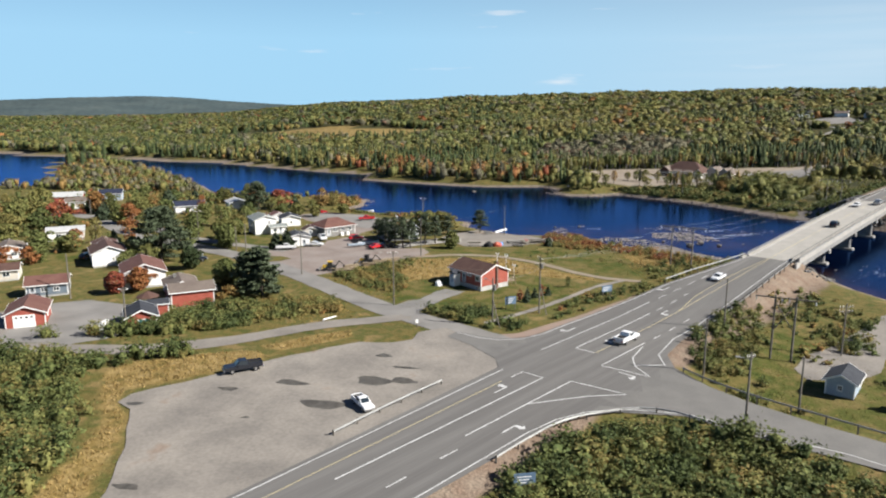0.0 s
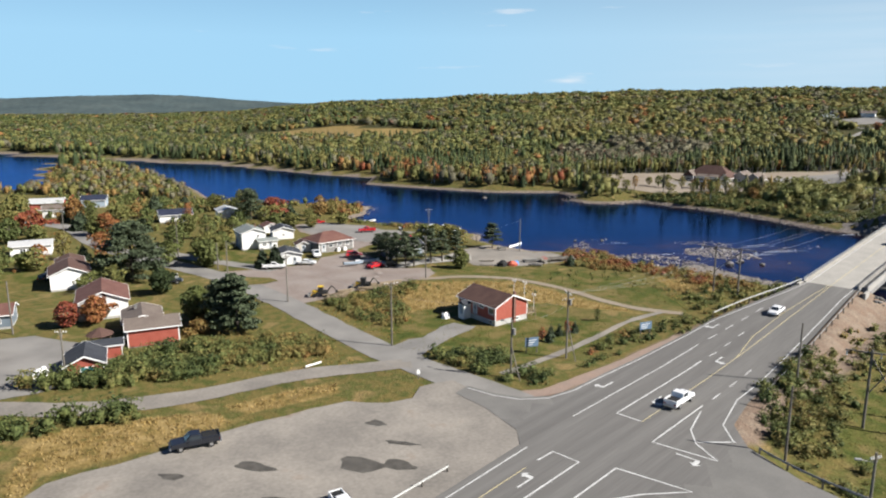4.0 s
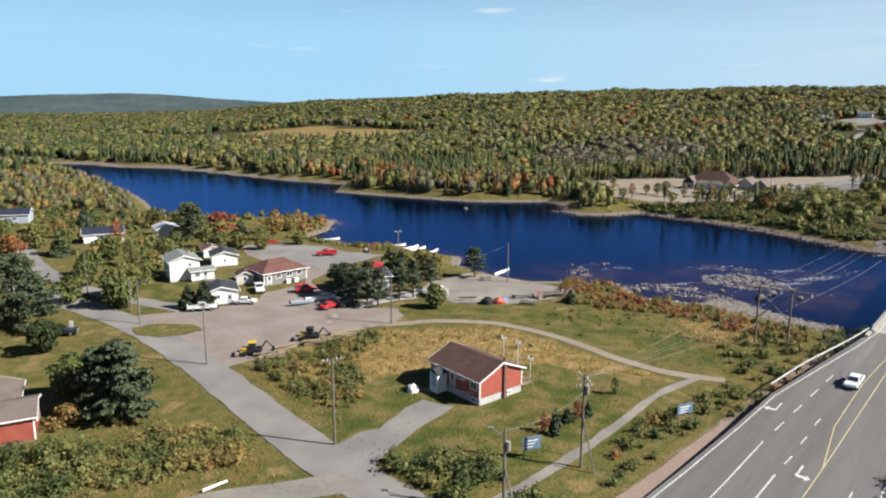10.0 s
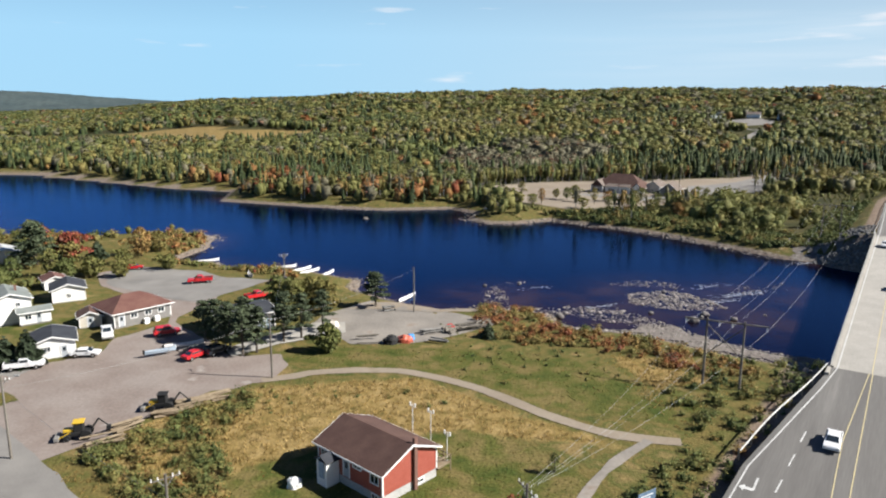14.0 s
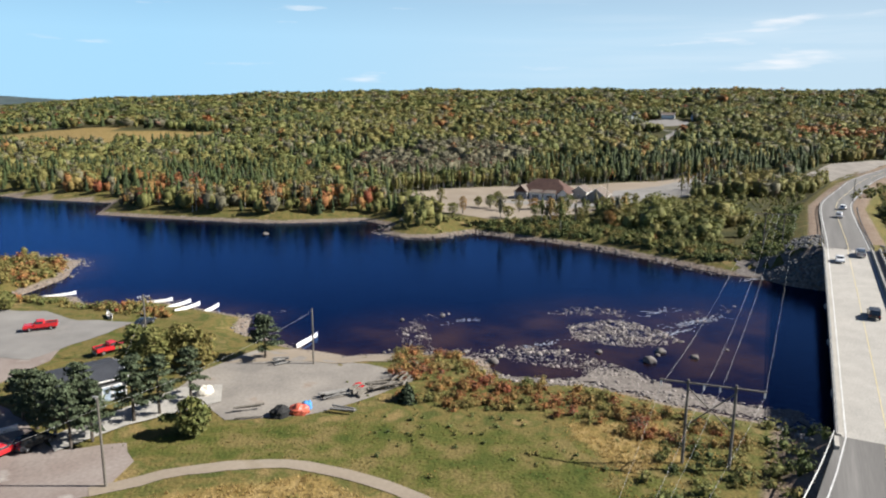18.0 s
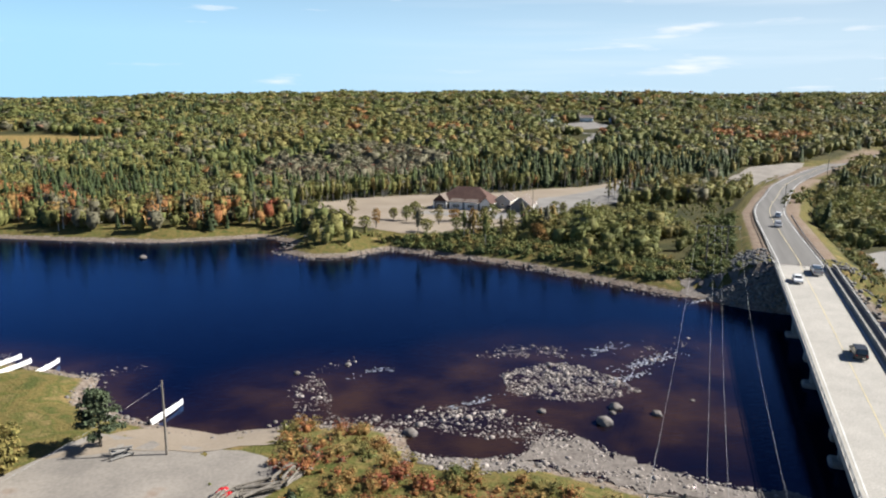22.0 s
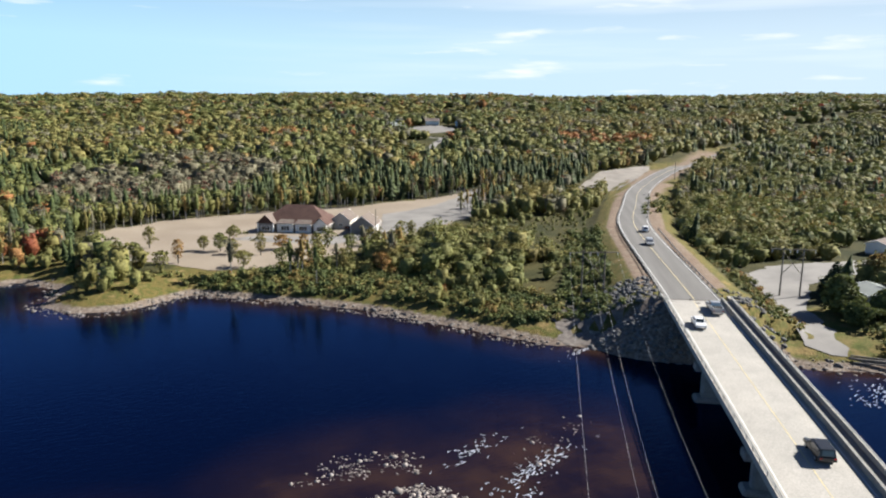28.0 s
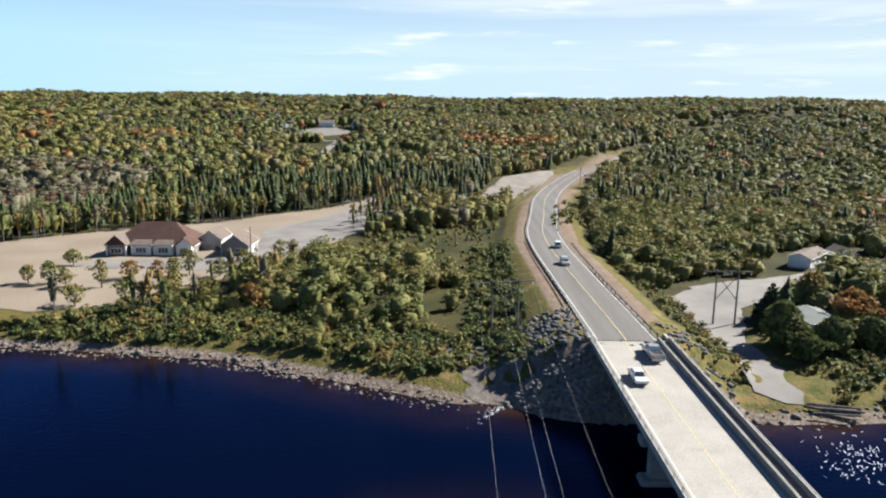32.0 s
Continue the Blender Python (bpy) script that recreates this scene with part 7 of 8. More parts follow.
# poles and lines
def pole(x, y, h, arms=(), label="weathered timber utility pole", lamp=None, brace=False, z=None):
    base = gz(x, y) if z is None else z
    ob = empty("utility_pole", pose(x, y, base), label, "utility pole")
    part("pole", rods(((0, 0, -0.5), (0, 0, h), 0.17, 0.11), n=9), WOODPOLE, ob)
    for az, drop, half in arms:
        a = radians(az)
        dx, dy = math.cos(a) * half, math.sin(a) * half
        arm = part("crossarm", rods(((-dx, -dy, h - drop), (dx, dy, h - drop), 0.07), n=6), WOODPOLE, ob)
        for f in (-0.95, -0.5, 0.5, 0.95):
            part("insulator", rods(((dx * f, dy * f, h - drop), (dx * f, dy * f, h - drop + 0.3), 0.07, 0.04), n=6), TRIM, arm)
        part("strut", rods(((dx * 0.55, dy * 0.55, h - drop), (0, 0, h - drop - 0.8), 0.03), ((-dx * 0.55, -dy * 0.55, h - drop), (0, 0, h - drop - 0.8), 0.03), n=5), STEEL, ob)
    if lamp is not None:
        a = radians(lamp)
        la = part("lamp_arm", rods(((0, 0, h - 1.0), (math.cos(a) * 1.6, math.sin(a) * 1.6, h - 0.5), 0.04), n=6), STEEL, ob)
        part("lamp_head", boxes((math.cos(a) * 1.75 - 0.3, math.sin(a) * 1.75 - 0.15, h - 0.6, math.cos(a) * 1.75 + 0.3, math.sin(a) * 1.75 + 0.15, h - 0.42), bev=0.04), STEEL, la)
    if brace:
        part("brace", rods(((0, 0, h * 0.55), (1.6, -1.2, -0.3), 0.09), n=6), WOODPOLE, ob)
        part("transformer", rods(((0.35, 0, h - 2.4), (0.35, 0, h - 1.4), 0.26), n=10), CONCRETE_DARK, ob)
    return ob


def wire(a, b, sag, r=0.024, label="thin pale overhead cable between poles", name="overhead_wire"):
    """A hanging cable between two places."""
    a, b, n, vs = Vector(a), Vector(b), 16, []
    side = (b - a).cross(Vector((0, 0, 1))).normalized() * r
    for k in range(n + 1):
        t = k / n
        p = a.lerp(b, t) - Vector((0, 0, sag * 4 * t * (1 - t)))
        vs += [p + side, p + Vector((0, 0, r)), p - side, p - Vector((0, 0, r))]
    fs = [(4 * k + i, 4 * k + (i + 1) % 4, 4 * k + 4 + (i + 1) % 4, 4 * k + 4 + i) for k in range(n) for i in range(4)]
    return tagged(raw(name, vs, fs, STEEL), label, "cable")


pole(-22.7, 132.4, 11.5, ((40, 0.4, 1.2),))
pole(-0.6, 121.0, 9.2, (), "grey lamp pole leaning on a brace", 150, True)
pole(7.2, 132.3, 11.5, ((115, 0.5, 1.4), (25, 1.5, 1.0)), "tall timber utility pole with crossed arms and transformer", None, True)
pole(-52.4, 154.8, 10.5, ((20, 0.5, 0.9),), "village utility pole with street lamp", 60)
pole(-28.6, 181.6, 10.5, (), "pale pole with street lamp by the track", 120)
pole(-9.8, 218.1, 9.5)
pole(-37.5, 222.0, 11, ((30, 0.5, 0.9),))
pole(-66.2, 106.2, 8.5, ((20, 0.5, 0.8),), "utility pole beside the red garage")
pole(-92.6, 124.1, 10)
pole(-101, 190, 10.5)
pole(-76.1, 172.2, 9, (), "village pole with lamp arm", 30)
pole(-82.7, 179.1, 7)
pole(-150, 205, 10)
pole(40.9, 126.9, 9.4)
pole(34.0, 104.0, 9.4, ())
pole(36.2, 85.4, 10, ((30, 0.6, 0.6),), "utility pole with lamp beside the side road", 200)
pole(45.3, 95.5, 8)
pole(58.3, 119.8, 9, ((20, 0.5, 1.2), (20, 1.3, 1.2)))
pole(89, 383.5, 9)
pole(178, 362, 9, (), "street lamp pole on the far approach", 120)
pole(278, 464, 9)


def h_frame(xa, ya, xb, yb, h, over, label):
    z = min(gz(xa, ya), gz(xb, yb))
    ob = empty("power_pylon", pose(xa, ya, z), label, "power pylon")
    d = Vector((xb - xa, yb - ya, 0))
    u = d.normalized()
    for k, o in (("leg", Vector()), ("leg", d)):
        part(k, rods((o - Vector((0, 0, 0.6)), o + Vector((0, 0, h)), 0.2, 0.14), n=9), WOODPOLE, ob)
    arm = part("crossarm", rods((-u * over + Vector((0, 0, h - 0.4)), d + u * over + Vector((0, 0, h - 0.4)), 0.12), n=6), WOODPOLE, ob)
    part("brace", rods((Vector((0, 0, h - 1.0)), d + Vector((0, 0, h * 0.45)), 0.08), (d + Vector((0, 0, h - 1.0)), Vector((0, 0, h * 0.45)), 0.08), n=6), WOODPOLE, ob)
    tips = []
    for f in (-u * (over - 0.2), d * 0.33, d * 0.67, d + u * (over - 0.2)):
        part("insulator", rods((f + Vector((0, 0, h - 0.35)), f + Vector((0, 0, h - 1.1)), 0.09), n=7), TRIM, arm)
        tips.append(Vector((xa, ya, z)) + f + Vector((0, 0, h - 1.1)))
    return tips


t1 = h_frame(37.6, 183.0, 42.4, 181.0, 10.6, 3.2, "timber H-frame pylon with crossarm and braces on the near bank")
t2 = h_frame(108.5, 297.5, 113.2, 296.0, 11, 3.0, "timber H-frame pylon on the far bank")
h_frame(46.3, 116.0, 49.3, 115.2, 11, 3.0, "timber H-frame pylon below the highway")
h_frame(151, 283.0, 154.6, 280.8, 11, 2.6, "timber H-frame pylon beside the east lot")
for a, b in zip(t1, t2):
    wire(a, b, 3.5, 0.014)
POLE7 = (7.2, 132.3, gz(7.2, 132.3))
for k, a in enumerate(t1):
    wire(a, (POLE7[0] + (k - 1.5) * 0.6, POLE7[1] + (k - 1.5) * 0.5, POLE7[2] + 11), 1.2, 0.011)
for a, b in (((-22.7, 132.4), (-52.4, 154.8)), ((-52.4, 154.8), (-76.1, 172.2)), ((7.2, 132.3), (-22.7, 132.4)), ((-28.6, 181.6), (-9.8, 218.1)), ((-28.6, 181.6), (-52.4, 154.8)), ((-28.6, 181.6), (-37.5, 222.0)), ((7.2, 132.3), (-0.6, 121.0))):
    wire((*a, gz(*a) + 9.3), (*b, gz(*b) + 9.0), 0.9, 0.011)


# signs
def board(x, y, rz, w, h, top, material, label, legs=2):
    ob = empty("sign", pose(x, y, gz(x, y), 0, 0, rz), label, "sign")
    for k in range(legs):
        px = 0 if legs == 1 else (k - 0.5) * w * 0.8
        part("post", boxes((px - 0.06, -0.06, -0.4, px + 0.06, 0.06, top - h * 0.3)), WOODPOLE, ob)
    part("board", boxes((-w / 2, -0.1, top - h, w / 2, -0.06, top), bev=0.01), material, ob)
    part("back", boxes((-w / 2 + 0.02, -0.06, top - h + 0.02, w / 2 - 0.02, -0.03, top - 0.02)), STEEL, ob)
    return ob


# sign blue made paler: sky reflection is put into the base colour
SIGNBLUE = mat("sky_paled_sign_sheet", (0.17, 0.27, 0.4), (0.22, 0.32, 0.45), scale=1, fine=6, rough=0.5, bump=0.0)
for x, y, rz, w, h, top in ((20.6, 146.7, 35, 2.6, 1.4, 3.0), (1.4, 133.2, 30, 2.4, 1.6, 2.8), (10.2, 66.0, 20, 2.4, 1.4, 2.4)):
    s_ = board(x, y, rz, w, h, top, SIGNBLUE, "blue roadside sign board on two posts")
    for k in range(3):
        part("text_bar", boxes((-w * 0.36, -0.115, top - h * (0.3 + 0.24 * k) - 0.05, w * (0.32 - 0.12 * k), -0.1, top - h * (0.3 + 0.24 * k) + 0.05)), TRIM, s_)
board(-14.2, 117.6, 30, 0.5, 0.7, 1.5, TRIM, "small white sign at the lane fork", 1)
board(-86, 166, 10, 0.8, 1.6, 2.0, TRIM, "white post box board by the lane", 1)


# boats on the shore
def boat(x, y, head, length, z, label, paint=None):
    ob = empty("boat", pose(x, y, z, 0, 0, head), label, "boat")
    bm = bmesh.new()
    rings = []
    for k in range(9):
        t = k / 8
        w = 0.5 * math.sin(math.pi * min(1, 0.12 + t * 0.9)) ** 0.6 * (1 if t < 0.75 else 1 - (t - 0.75) * 3.4)
        sheer = 0.55 + 0.5 * max(0, t - 0.55) ** 2 * 4 + 0.12 * (1 - t) ** 2
        xx = (t - 0.5) * length
        rings.append([bm.verts.new((xx, yy * max(w, 0.03), zz)) for yy, zz in ((-1, sheer), (-0.82, 0.18), (0, 0.0 + 0.3 * max(0, t - 0.8)), (0.82, 0.18), (1, sheer))])
    for a, b in zip(rings[:-1], rings[1:]):
        for i in range(4):
            bm.faces.new((a[i], b[i], b[i + 1], a[i + 1]))
    bm.faces.new(rings[0])
    bmesh.ops.recalc_face_normals(bm, faces=bm.faces)
    bmesh.ops.solidify(bm, geom=bm.faces[:], thickness=0.05)
    part("hull", bm, paint or TRIM, ob)
    for t in (-0.25, 0.05, 0.27):
        part("thwart", boxes((t * length - 0.14, -0.4, 0.36, t * length + 0.14, 0.4, 0.41)), TIMBER, ob)
    part("outboard", boxes((-length / 2 - 0.3, -0.15, 0.2, -length / 2, 0.15, 0.95), bev=0.05), RUBBER, ob)
    return ob


for x, y, hd, ln in ((-72.3, 267.2, 32, 7), (-42.8, 256.6, 57, 6.8), (-39.6, 252.2, 58, 6.8), (-35.5, 254.8, 74, 6.6), (-12.8, 233.8, 65, 7.4), (-48, 259, 30, 6.5)):
    boat(x, y, hd, ln, max(gz(x, y), WATER) + 0.02, "long white wooden river boat drawn up on the shore")
boat(-50.2, 190.2, 35, 5.0, gz(-50, 190) + 0.5, "pale blue boat on a trailer in the yard", PALEBLUE)
boat(-47.5, 193.5, 30, 6.5, gz(-47, 193) + 0.5, "pale boat hull beside parked cars")
boat(-53, 246, 120, 4, gz(-53, 246), "small white dinghy on the grass")


# machines and clutter in the yard
def digger(x, y, head, label, roof):
    ob = empty("backhoe", pose(x, y, gz(x, y) + 0.13, 0, 0, head), label, "backhoe")
    ob.scale = (0.85, 0.85, 0.8)
    part("chassis", boxes((-1.6, -0.8, 0.6, 1.8, 0.8, 1.3), bev=0.08), RUBBER, ob)
    part("cab", boxes((-0.7, -0.75, 1.3, 0.6, 0.75, 2.7), bev=0.08), RUBBER, ob)
    part("cab_roof", boxes((-0.85, -0.85, 2.7, 0.75, 0.85, 2.86), bev=0.03), roof, ob)
    part("hood", boxes((0.6, -0.55, 1.2, 2.1, 0.55, 1.75), bev=0.1), YELLOW, ob)
    for sx, r in ((-1.1, 0.75), (1.5, 0.5)):
        for sy in (-1, 1):
            wh = part("wheel", rods(((sx, sy * 0.75, r), (sx, sy * 1.15, r), r), n=14), RUBBER, ob)
            part("rim", rods(((sx, sy * 1.1, r), (sx, sy * 1.18, r), r * 0.5), n=10), RUBBER, wh)
    part("boom", rods(((-1.6, 0, 1.1), (-2.8, 0, 2.9), 0.14), ((-2.8, 0, 2.9), (-4.0, 0, 1.6), 0.11), n=6), RUBBER, ob)
    part("bucket", boxes((-4.4, -0.35, 0.9, -3.8, 0.35, 1.6), bev=0.06), RUBBER, ob)
    part("loader_bucket", boxes((2.6, -1.1, 0.15, 3.3, 1.1, 0.8), bev=0.06), CONCRETE_DARK, ob)
    for sy in (-0.8, 0.8):
        part("loader_arm", rods(((1.2, sy, 1.3), (2.7, sy, 0.5), 0.09), n=6), YELLOW, ob)


digger(-47.2, 160.4, 200, "black backhoe with a yellow cab roof by log piles", YELLOW)
digger(-40.4, 169.4, 190, "yellow backhoe loader in the gravel yard", RUBBER)


def logpile(x, y, head, n, length, label, seed, m=None):
    rng = np.random.default_rng(seed)
    ob = empty("log_pile", pose(x, y, gz(x, y) + 0.12, 0, 0, head), label, "log pile")
    for k in range(n):
        r = rng.uniform(0.1, 0.2)
        yy, zz = rng.uniform(-1.3, 1.3), 0.15 + 0.3 * (k % 3)
        a = rng.normal(0, 0.12)
        lx = length * rng.uniform(0.4, 0.55)
        part("log", rods(((-lx, yy - a * lx, zz), (lx, yy + a * lx, zz + rng.normal(0, 0.05)), r, r * 0.8), n=7), m or TIMBER, ob)


for k, (x, y, hd, n, ln) in enumerate(((-43.2, 159.0, 40, 14, 5), (-42.6, 163.5, 50, 10, 4), (-36.6, 170.8, 35, 16, 5), (-34.2, 173.2, 40, 12, 4), (-39, 167, 20, 8, 3.5))):
    logpile(x, y, hd, n, ln, "heap of rough logs and lumber on the gravel", k)
for k, (x, y, hd, n, ln) in enumerate(((-5.4, 204.8, 30, 8, 4), (-1.5, 206.2, 60, 12, 4), (1.5, 207.6, 20, 12, 4.5), (-3.5, 199.6, -20, 4, 3.5), (4.5, 210, 60, 10, 4), (-16.5, 199.4, 10, 3, 4), (-15, 218.5, 20, 8, 2.5))):
    logpile(x, y, hd, n, ln, "weathered driftwood and planks on the landing", 20 + k, WOODPOLE if k % 3 else CONCRETE_DARK)


def mound(name, x, y, r, h, material, label, category, seed):
    """A lumpy heap."""
    rng = np.random.default_rng(seed)
    bm = bmesh.new()
    bmesh.ops.create_icosphere(bm, subdivisions=3, radius=1.0)
    for v in bm.verts:
        f = 1 + 0.28 * noise.noise(v.co * 1.9 + Vector((seed, 0, 0))) + 0.12 * noise.noise(v.co * 5)
        v.co = Vector((v.co.x * r * f, v.co.y * r * 0.8 * f, max(v.co.z, -0.15) * h * f))
    ob = tagged(part(name, bm, material), label, category)
    ob.matrix_world = pose(x, y, gz(x, y) + 0.1, 0, 0, rng.uniform(0, 360))
    return ob


# first three lumps stand in for a red-orange and blue tractor-like machine
mound("tarpaulin", -9.8, 199.6, 1.5, 1.1, ORANGE, "red-orange lump standing in for a tractor-like machine", "fishing gear", 1)
mound("tarpaulin", -8.9, 201.0, 1.0, 0.9, TARP_BLUE, "blue lump of the tractor stand-in on the landing", "fishing gear", 2)
mound("tarpaulin", -12.2, 198.8, 1.5, 1.3, RUBBER, "black lump of the tractor stand-in on the landing", "fishing gear", 3)
mound("tarpaulin", -2.0, 207.2, 1.0, 0.9, CAR_RED, "red gear heap among driftwood", "fishing gear", 4)
mound("tarp_heap", -72.0, 107.6, 1.5, 1.3, TRIM, "white tarpaulin-covered heap in the parking yard", "covered heap", 5)
mound("tarp_heap", -17.0, 150.5, 0.9, 1.1, TRIM, "white covered garden furniture beside the bungalow", "covered heap", 6)
mound("fuel_tank", -24.2, 206.4, 1.2, 1.4, CREAM, "pale tank beside the patio", "tank", 7)
logpile(-31.6, 119.8, 48, 1, 2.6, "single white plank beside the lane", 50, TRIM)

# single trees, village and bank
SPEC = [(-97.5, 165.5, 14.5, 8.6, "pine", 0.31, "huge spreading grey-green pine in the village", 5200), (-82.6, 155.0, 6.0, 2.9, "broad", 0.08, "very dark leafy garden tree", 1200), (-53.2, 134.6, 10.8, 5.2, "pine", 0.3, "bushy grey-green pine beside the lane", 3000), (-57.0, 135.5, 9.4, 4.6, "pine", 0.32, "young pine beside the lane", 2200),
        (-64.0, 139.0, 7.0, 3.5, "broad", 0.42, "grey-green willow in the garden", 1500), (-69.3, 184.3, 6.6, 2.2, "conifer", 0.16, "dark spruce by the garage", 1100), (-72.5, 183.6, 5.6, 2.0, "conifer", 0.18, "young dark spruce", 900), 
        (-87.0, 181.5, 7.5, 3.6, "broad", 0.52, "leafy green tree by the lane", 1400), (-91, 189, 7.5, 4.0, "broad", 0.6, "olive-green tree in a garden", 1400), (-94, 196, 6, 3.0, "broad", 0.55, "green garden tree", 1000), (-85.6, 129.5, 5.2, 2.5, "broad", 0.915, "crimson maple by the drive", 1500), (-82.2, 133.0, 5.6, 2.7, "broad", 0.84, "orange maple by the drive", 1500),
        (-112.5, 254.5, 11.5, 6.8, "pine", 0.34, "broad dark green tree by the river", 2600), (-107, 260, 8, 4, "broad", 0.92, "rust-red tree by the river", 1000), (-18.2, 221.6, 7.6, 3.4, "pine", 0.3, "lone pine on the landing", 2000), (-22.3, 193.6, 5.2, 2.6, "broad", 0.55, "round green birch by the patio", 1500),
        (-36.2, 190.6, 8.6, 3.0, "pine", 0.36, "pine in front of the canteen", 1500), (-34.4, 192.4, 8.2, 3.0, "pine", 0.34, "pine in front of the canteen", 1500), (-31.2, 197.8, 9.4, 3.2, "pine", 0.33, "pine in front of the canteen", 1500), (-28.6, 200.0, 8.8, 3.2, "pine", 0.36, "pine in front of the canteen", 1500),
        (-25.8, 205.0, 8.2, 2.6, "pine", 0.37, "pine beside the patio", 1400), (-39.4, 193.6, 8.8, 3.2, "pine", 0.33, "pine in front of the canteen", 1500), (-43, 196.5, 8.4, 3.2, "pine", 0.34, "dark pine by the canteen", 1500), (-38.4, 199, 8.2, 3.0, "pine", 0.36, "dark pine by the canteen", 1500), (-46, 199, 7.4, 3.0, "pine", 0.33, "dark pine by the canteen", 1300),
        (-33.5, 213.5, 8.2, 3.2, "broad", 0.6, "yellowing tree behind the canteen", 1300), (-31.0, 217.5, 7.6, 3.0, "broad", 0.64, "yellow-green tree by the landing", 1300), (-27.2, 216.2, 6.4, 2.4, "broad", 0.68, "yellowing birch by the landing", 1100), (-37.5, 218, 7.2, 2.8, "broad", 0.55, "green tree by the landing", 1000),
        (12.2, 155.3, 2.6, 0.8, "broad", 0.45, "staked sapling on the lawn", 300), (5.2, 202.4, 3.2, 1.4, "conifer", 0.2, "small dark spruce on the bank", 500), (-124, 181.4, 4.8, 1.8, "conifer", 0.2, "small spruce in a garden", 600), (-170, 234, 9, 3.6, "broad", 0.77, "golden tree by the lane", 1200), (-168, 212, 8, 4.4, "broad", 0.9, "red maple in the village", 1200),
        (-158, 222, 7, 3.4, "conifer", 0.2, "dark spruce by the lane", 700), (-150, 232, 8, 4, "broad", 0.6, "green tree by the lane", 900), (-66.5, 141.5, 2.6, 1.8, "broad", 0.66, "yellow-green garden bush", 700), (-59, 131.5, 2.8, 2.0, "broad", 0.7, "yellowing garden bush", 700), (-150, 166, 8, 4.5, "broad", 0.6, "leafy village tree", 1000), (-160, 180, 8.5, 5, "broad", 0.66, "yellowing village tree", 1000),
        (-132, 146, 6, 3.2, "broad", 0.85, "orange village tree", 800), (-176, 200, 9, 5, "broad", 0.58, "green village tree", 1000), (-120, 112, 7, 4, "broad", 0.55, "leafy tree behind the garage", 900), (-182, 216, 7, 5, "broad", 0.64, "olive village tree", 900), (-200, 240, 9, 5, "broad", 0.62, "olive tree by the houses", 900), (-106, 196, 6.5, 3.2, "broad", 0.5, "green tree by the lane", 900),
        (62, 98, 5.5, 2.6, "conifer", 0.15, "dark spruce by the blue shed", 800), (172, 268, 8, 4.5, "broad", 0.77, "bright orange tree by the low house", 1500), (168, 260, 7, 4.0, "broad", 0.79, "orange tree among shrubs", 1300), (178, 280, 7.5, 3.4, "broad", 0.7, "yellow tree by the lane", 1200), (163, 279, 8, 3.0, "conifer", 0.18, "dark spruce by the east lot", 1000), (152.5, 269.5, 8.5, 4.0, "broad", 0.44, "tall leafy tree beside the east lot", 2200), (150, 263.5, 5.0, 3.2, "broad", 0.42, "leafy green tree beside the east lot", 1500), (157.5, 263, 6.5, 3.6, "broad", 0.46, "green alder in front of the low house", 1300), (164.5, 260.5, 6.0, 3.2, "broad", 0.5, "olive alder in front of the low house", 1200)]
for k, (x, y, h, rad, tn) in enumerate(((-112, 205, 6.5, 3.0, 0.5), (-118, 222, 7, 3.4, 0.56), (-104, 226, 6, 3.0, 0.46), (-128, 200, 6, 3.0, 0.6), (-96, 240, 5.5, 2.6, 0.5), (-84, 243, 4.5, 2.4, 0.62), (-76, 252, 4, 2.6, 0.6), (-146, 214, 7, 3.6, 0.55),
                                   (-130, 168, 5, 2.6, 0.48), (-99, 182, 6.2, 3.0, 0.44), (-95, 203, 5.5, 2.6, 0.52), (-152, 196, 6.5, 3.4, 0.58))):
    SPEC.append((x, y, h, rad, "broad", tn, "leafy garden tree between village houses" if tn < 0.54 else "yellowing garden tree between village houses", 900))
BUILT = [(o.location.x, o.location.y) for o in scene.objects if o.parent is None and o.type == "EMPTY" and -260 < o.location.x < -40 and 90 < o.location.y < 300]
rng = np.random.default_rng(31)
p = np.concatenate([scatter(rng, -215, -88, 150, 285, 230), scatter(rng, -128, -92, 128, 190, 260)])
p = p[sd_poly(p, RIVER) > 6]
p = p[np.min(np.hypot(p[:, :1] - np.array(BUILT)[:, 0], p[:, 1:] - np.array(BUILT)[:, 1]), 1) > 8.5]
for line, wide in KEEP_OUT:
    p = p[along(p, line)[0] > wide + 2.5]
for x, y in p:
    kd = "conifer" if rng.uniform() < 0.16 else "broad"
    tn = 0.3 if kd == "conifer" else float(rng.choice([0.38, 0.4, 0.44, 0.46, 0.55, 0.6, 0.6, 0.68, 0.72, 0.84]))
    tone = "dark spruce" if kd == "conifer" else "leafy green tree" if tn < 0.52 else "yellowing olive tree" if tn < 0.75 else "rust-red autumn tree"
    SPEC.append((float(x), float(y), float(rng.uniform(4.5, 8.5)), float(rng.uniform(2.2, 3.6)), kd, tn, tone + " among the village gardens", 520))
for k, (x, y, h, rad, kd, tn, lab, n) in enumerate(SPEC):
    tn -= 0.07 if kd == "broad" and 0.47 < tn < 0.69 else 0
    tn += 0.1 if kd == "pine" else 0
    tree("tree" if kd == "broad" else "pine_tree" if kd == "pine" else "spruce_tree", x, y, h, rad, kd, tn, lab, 100 + k, n, low=0.1 if kd == "pine" and rad > 4 else None)
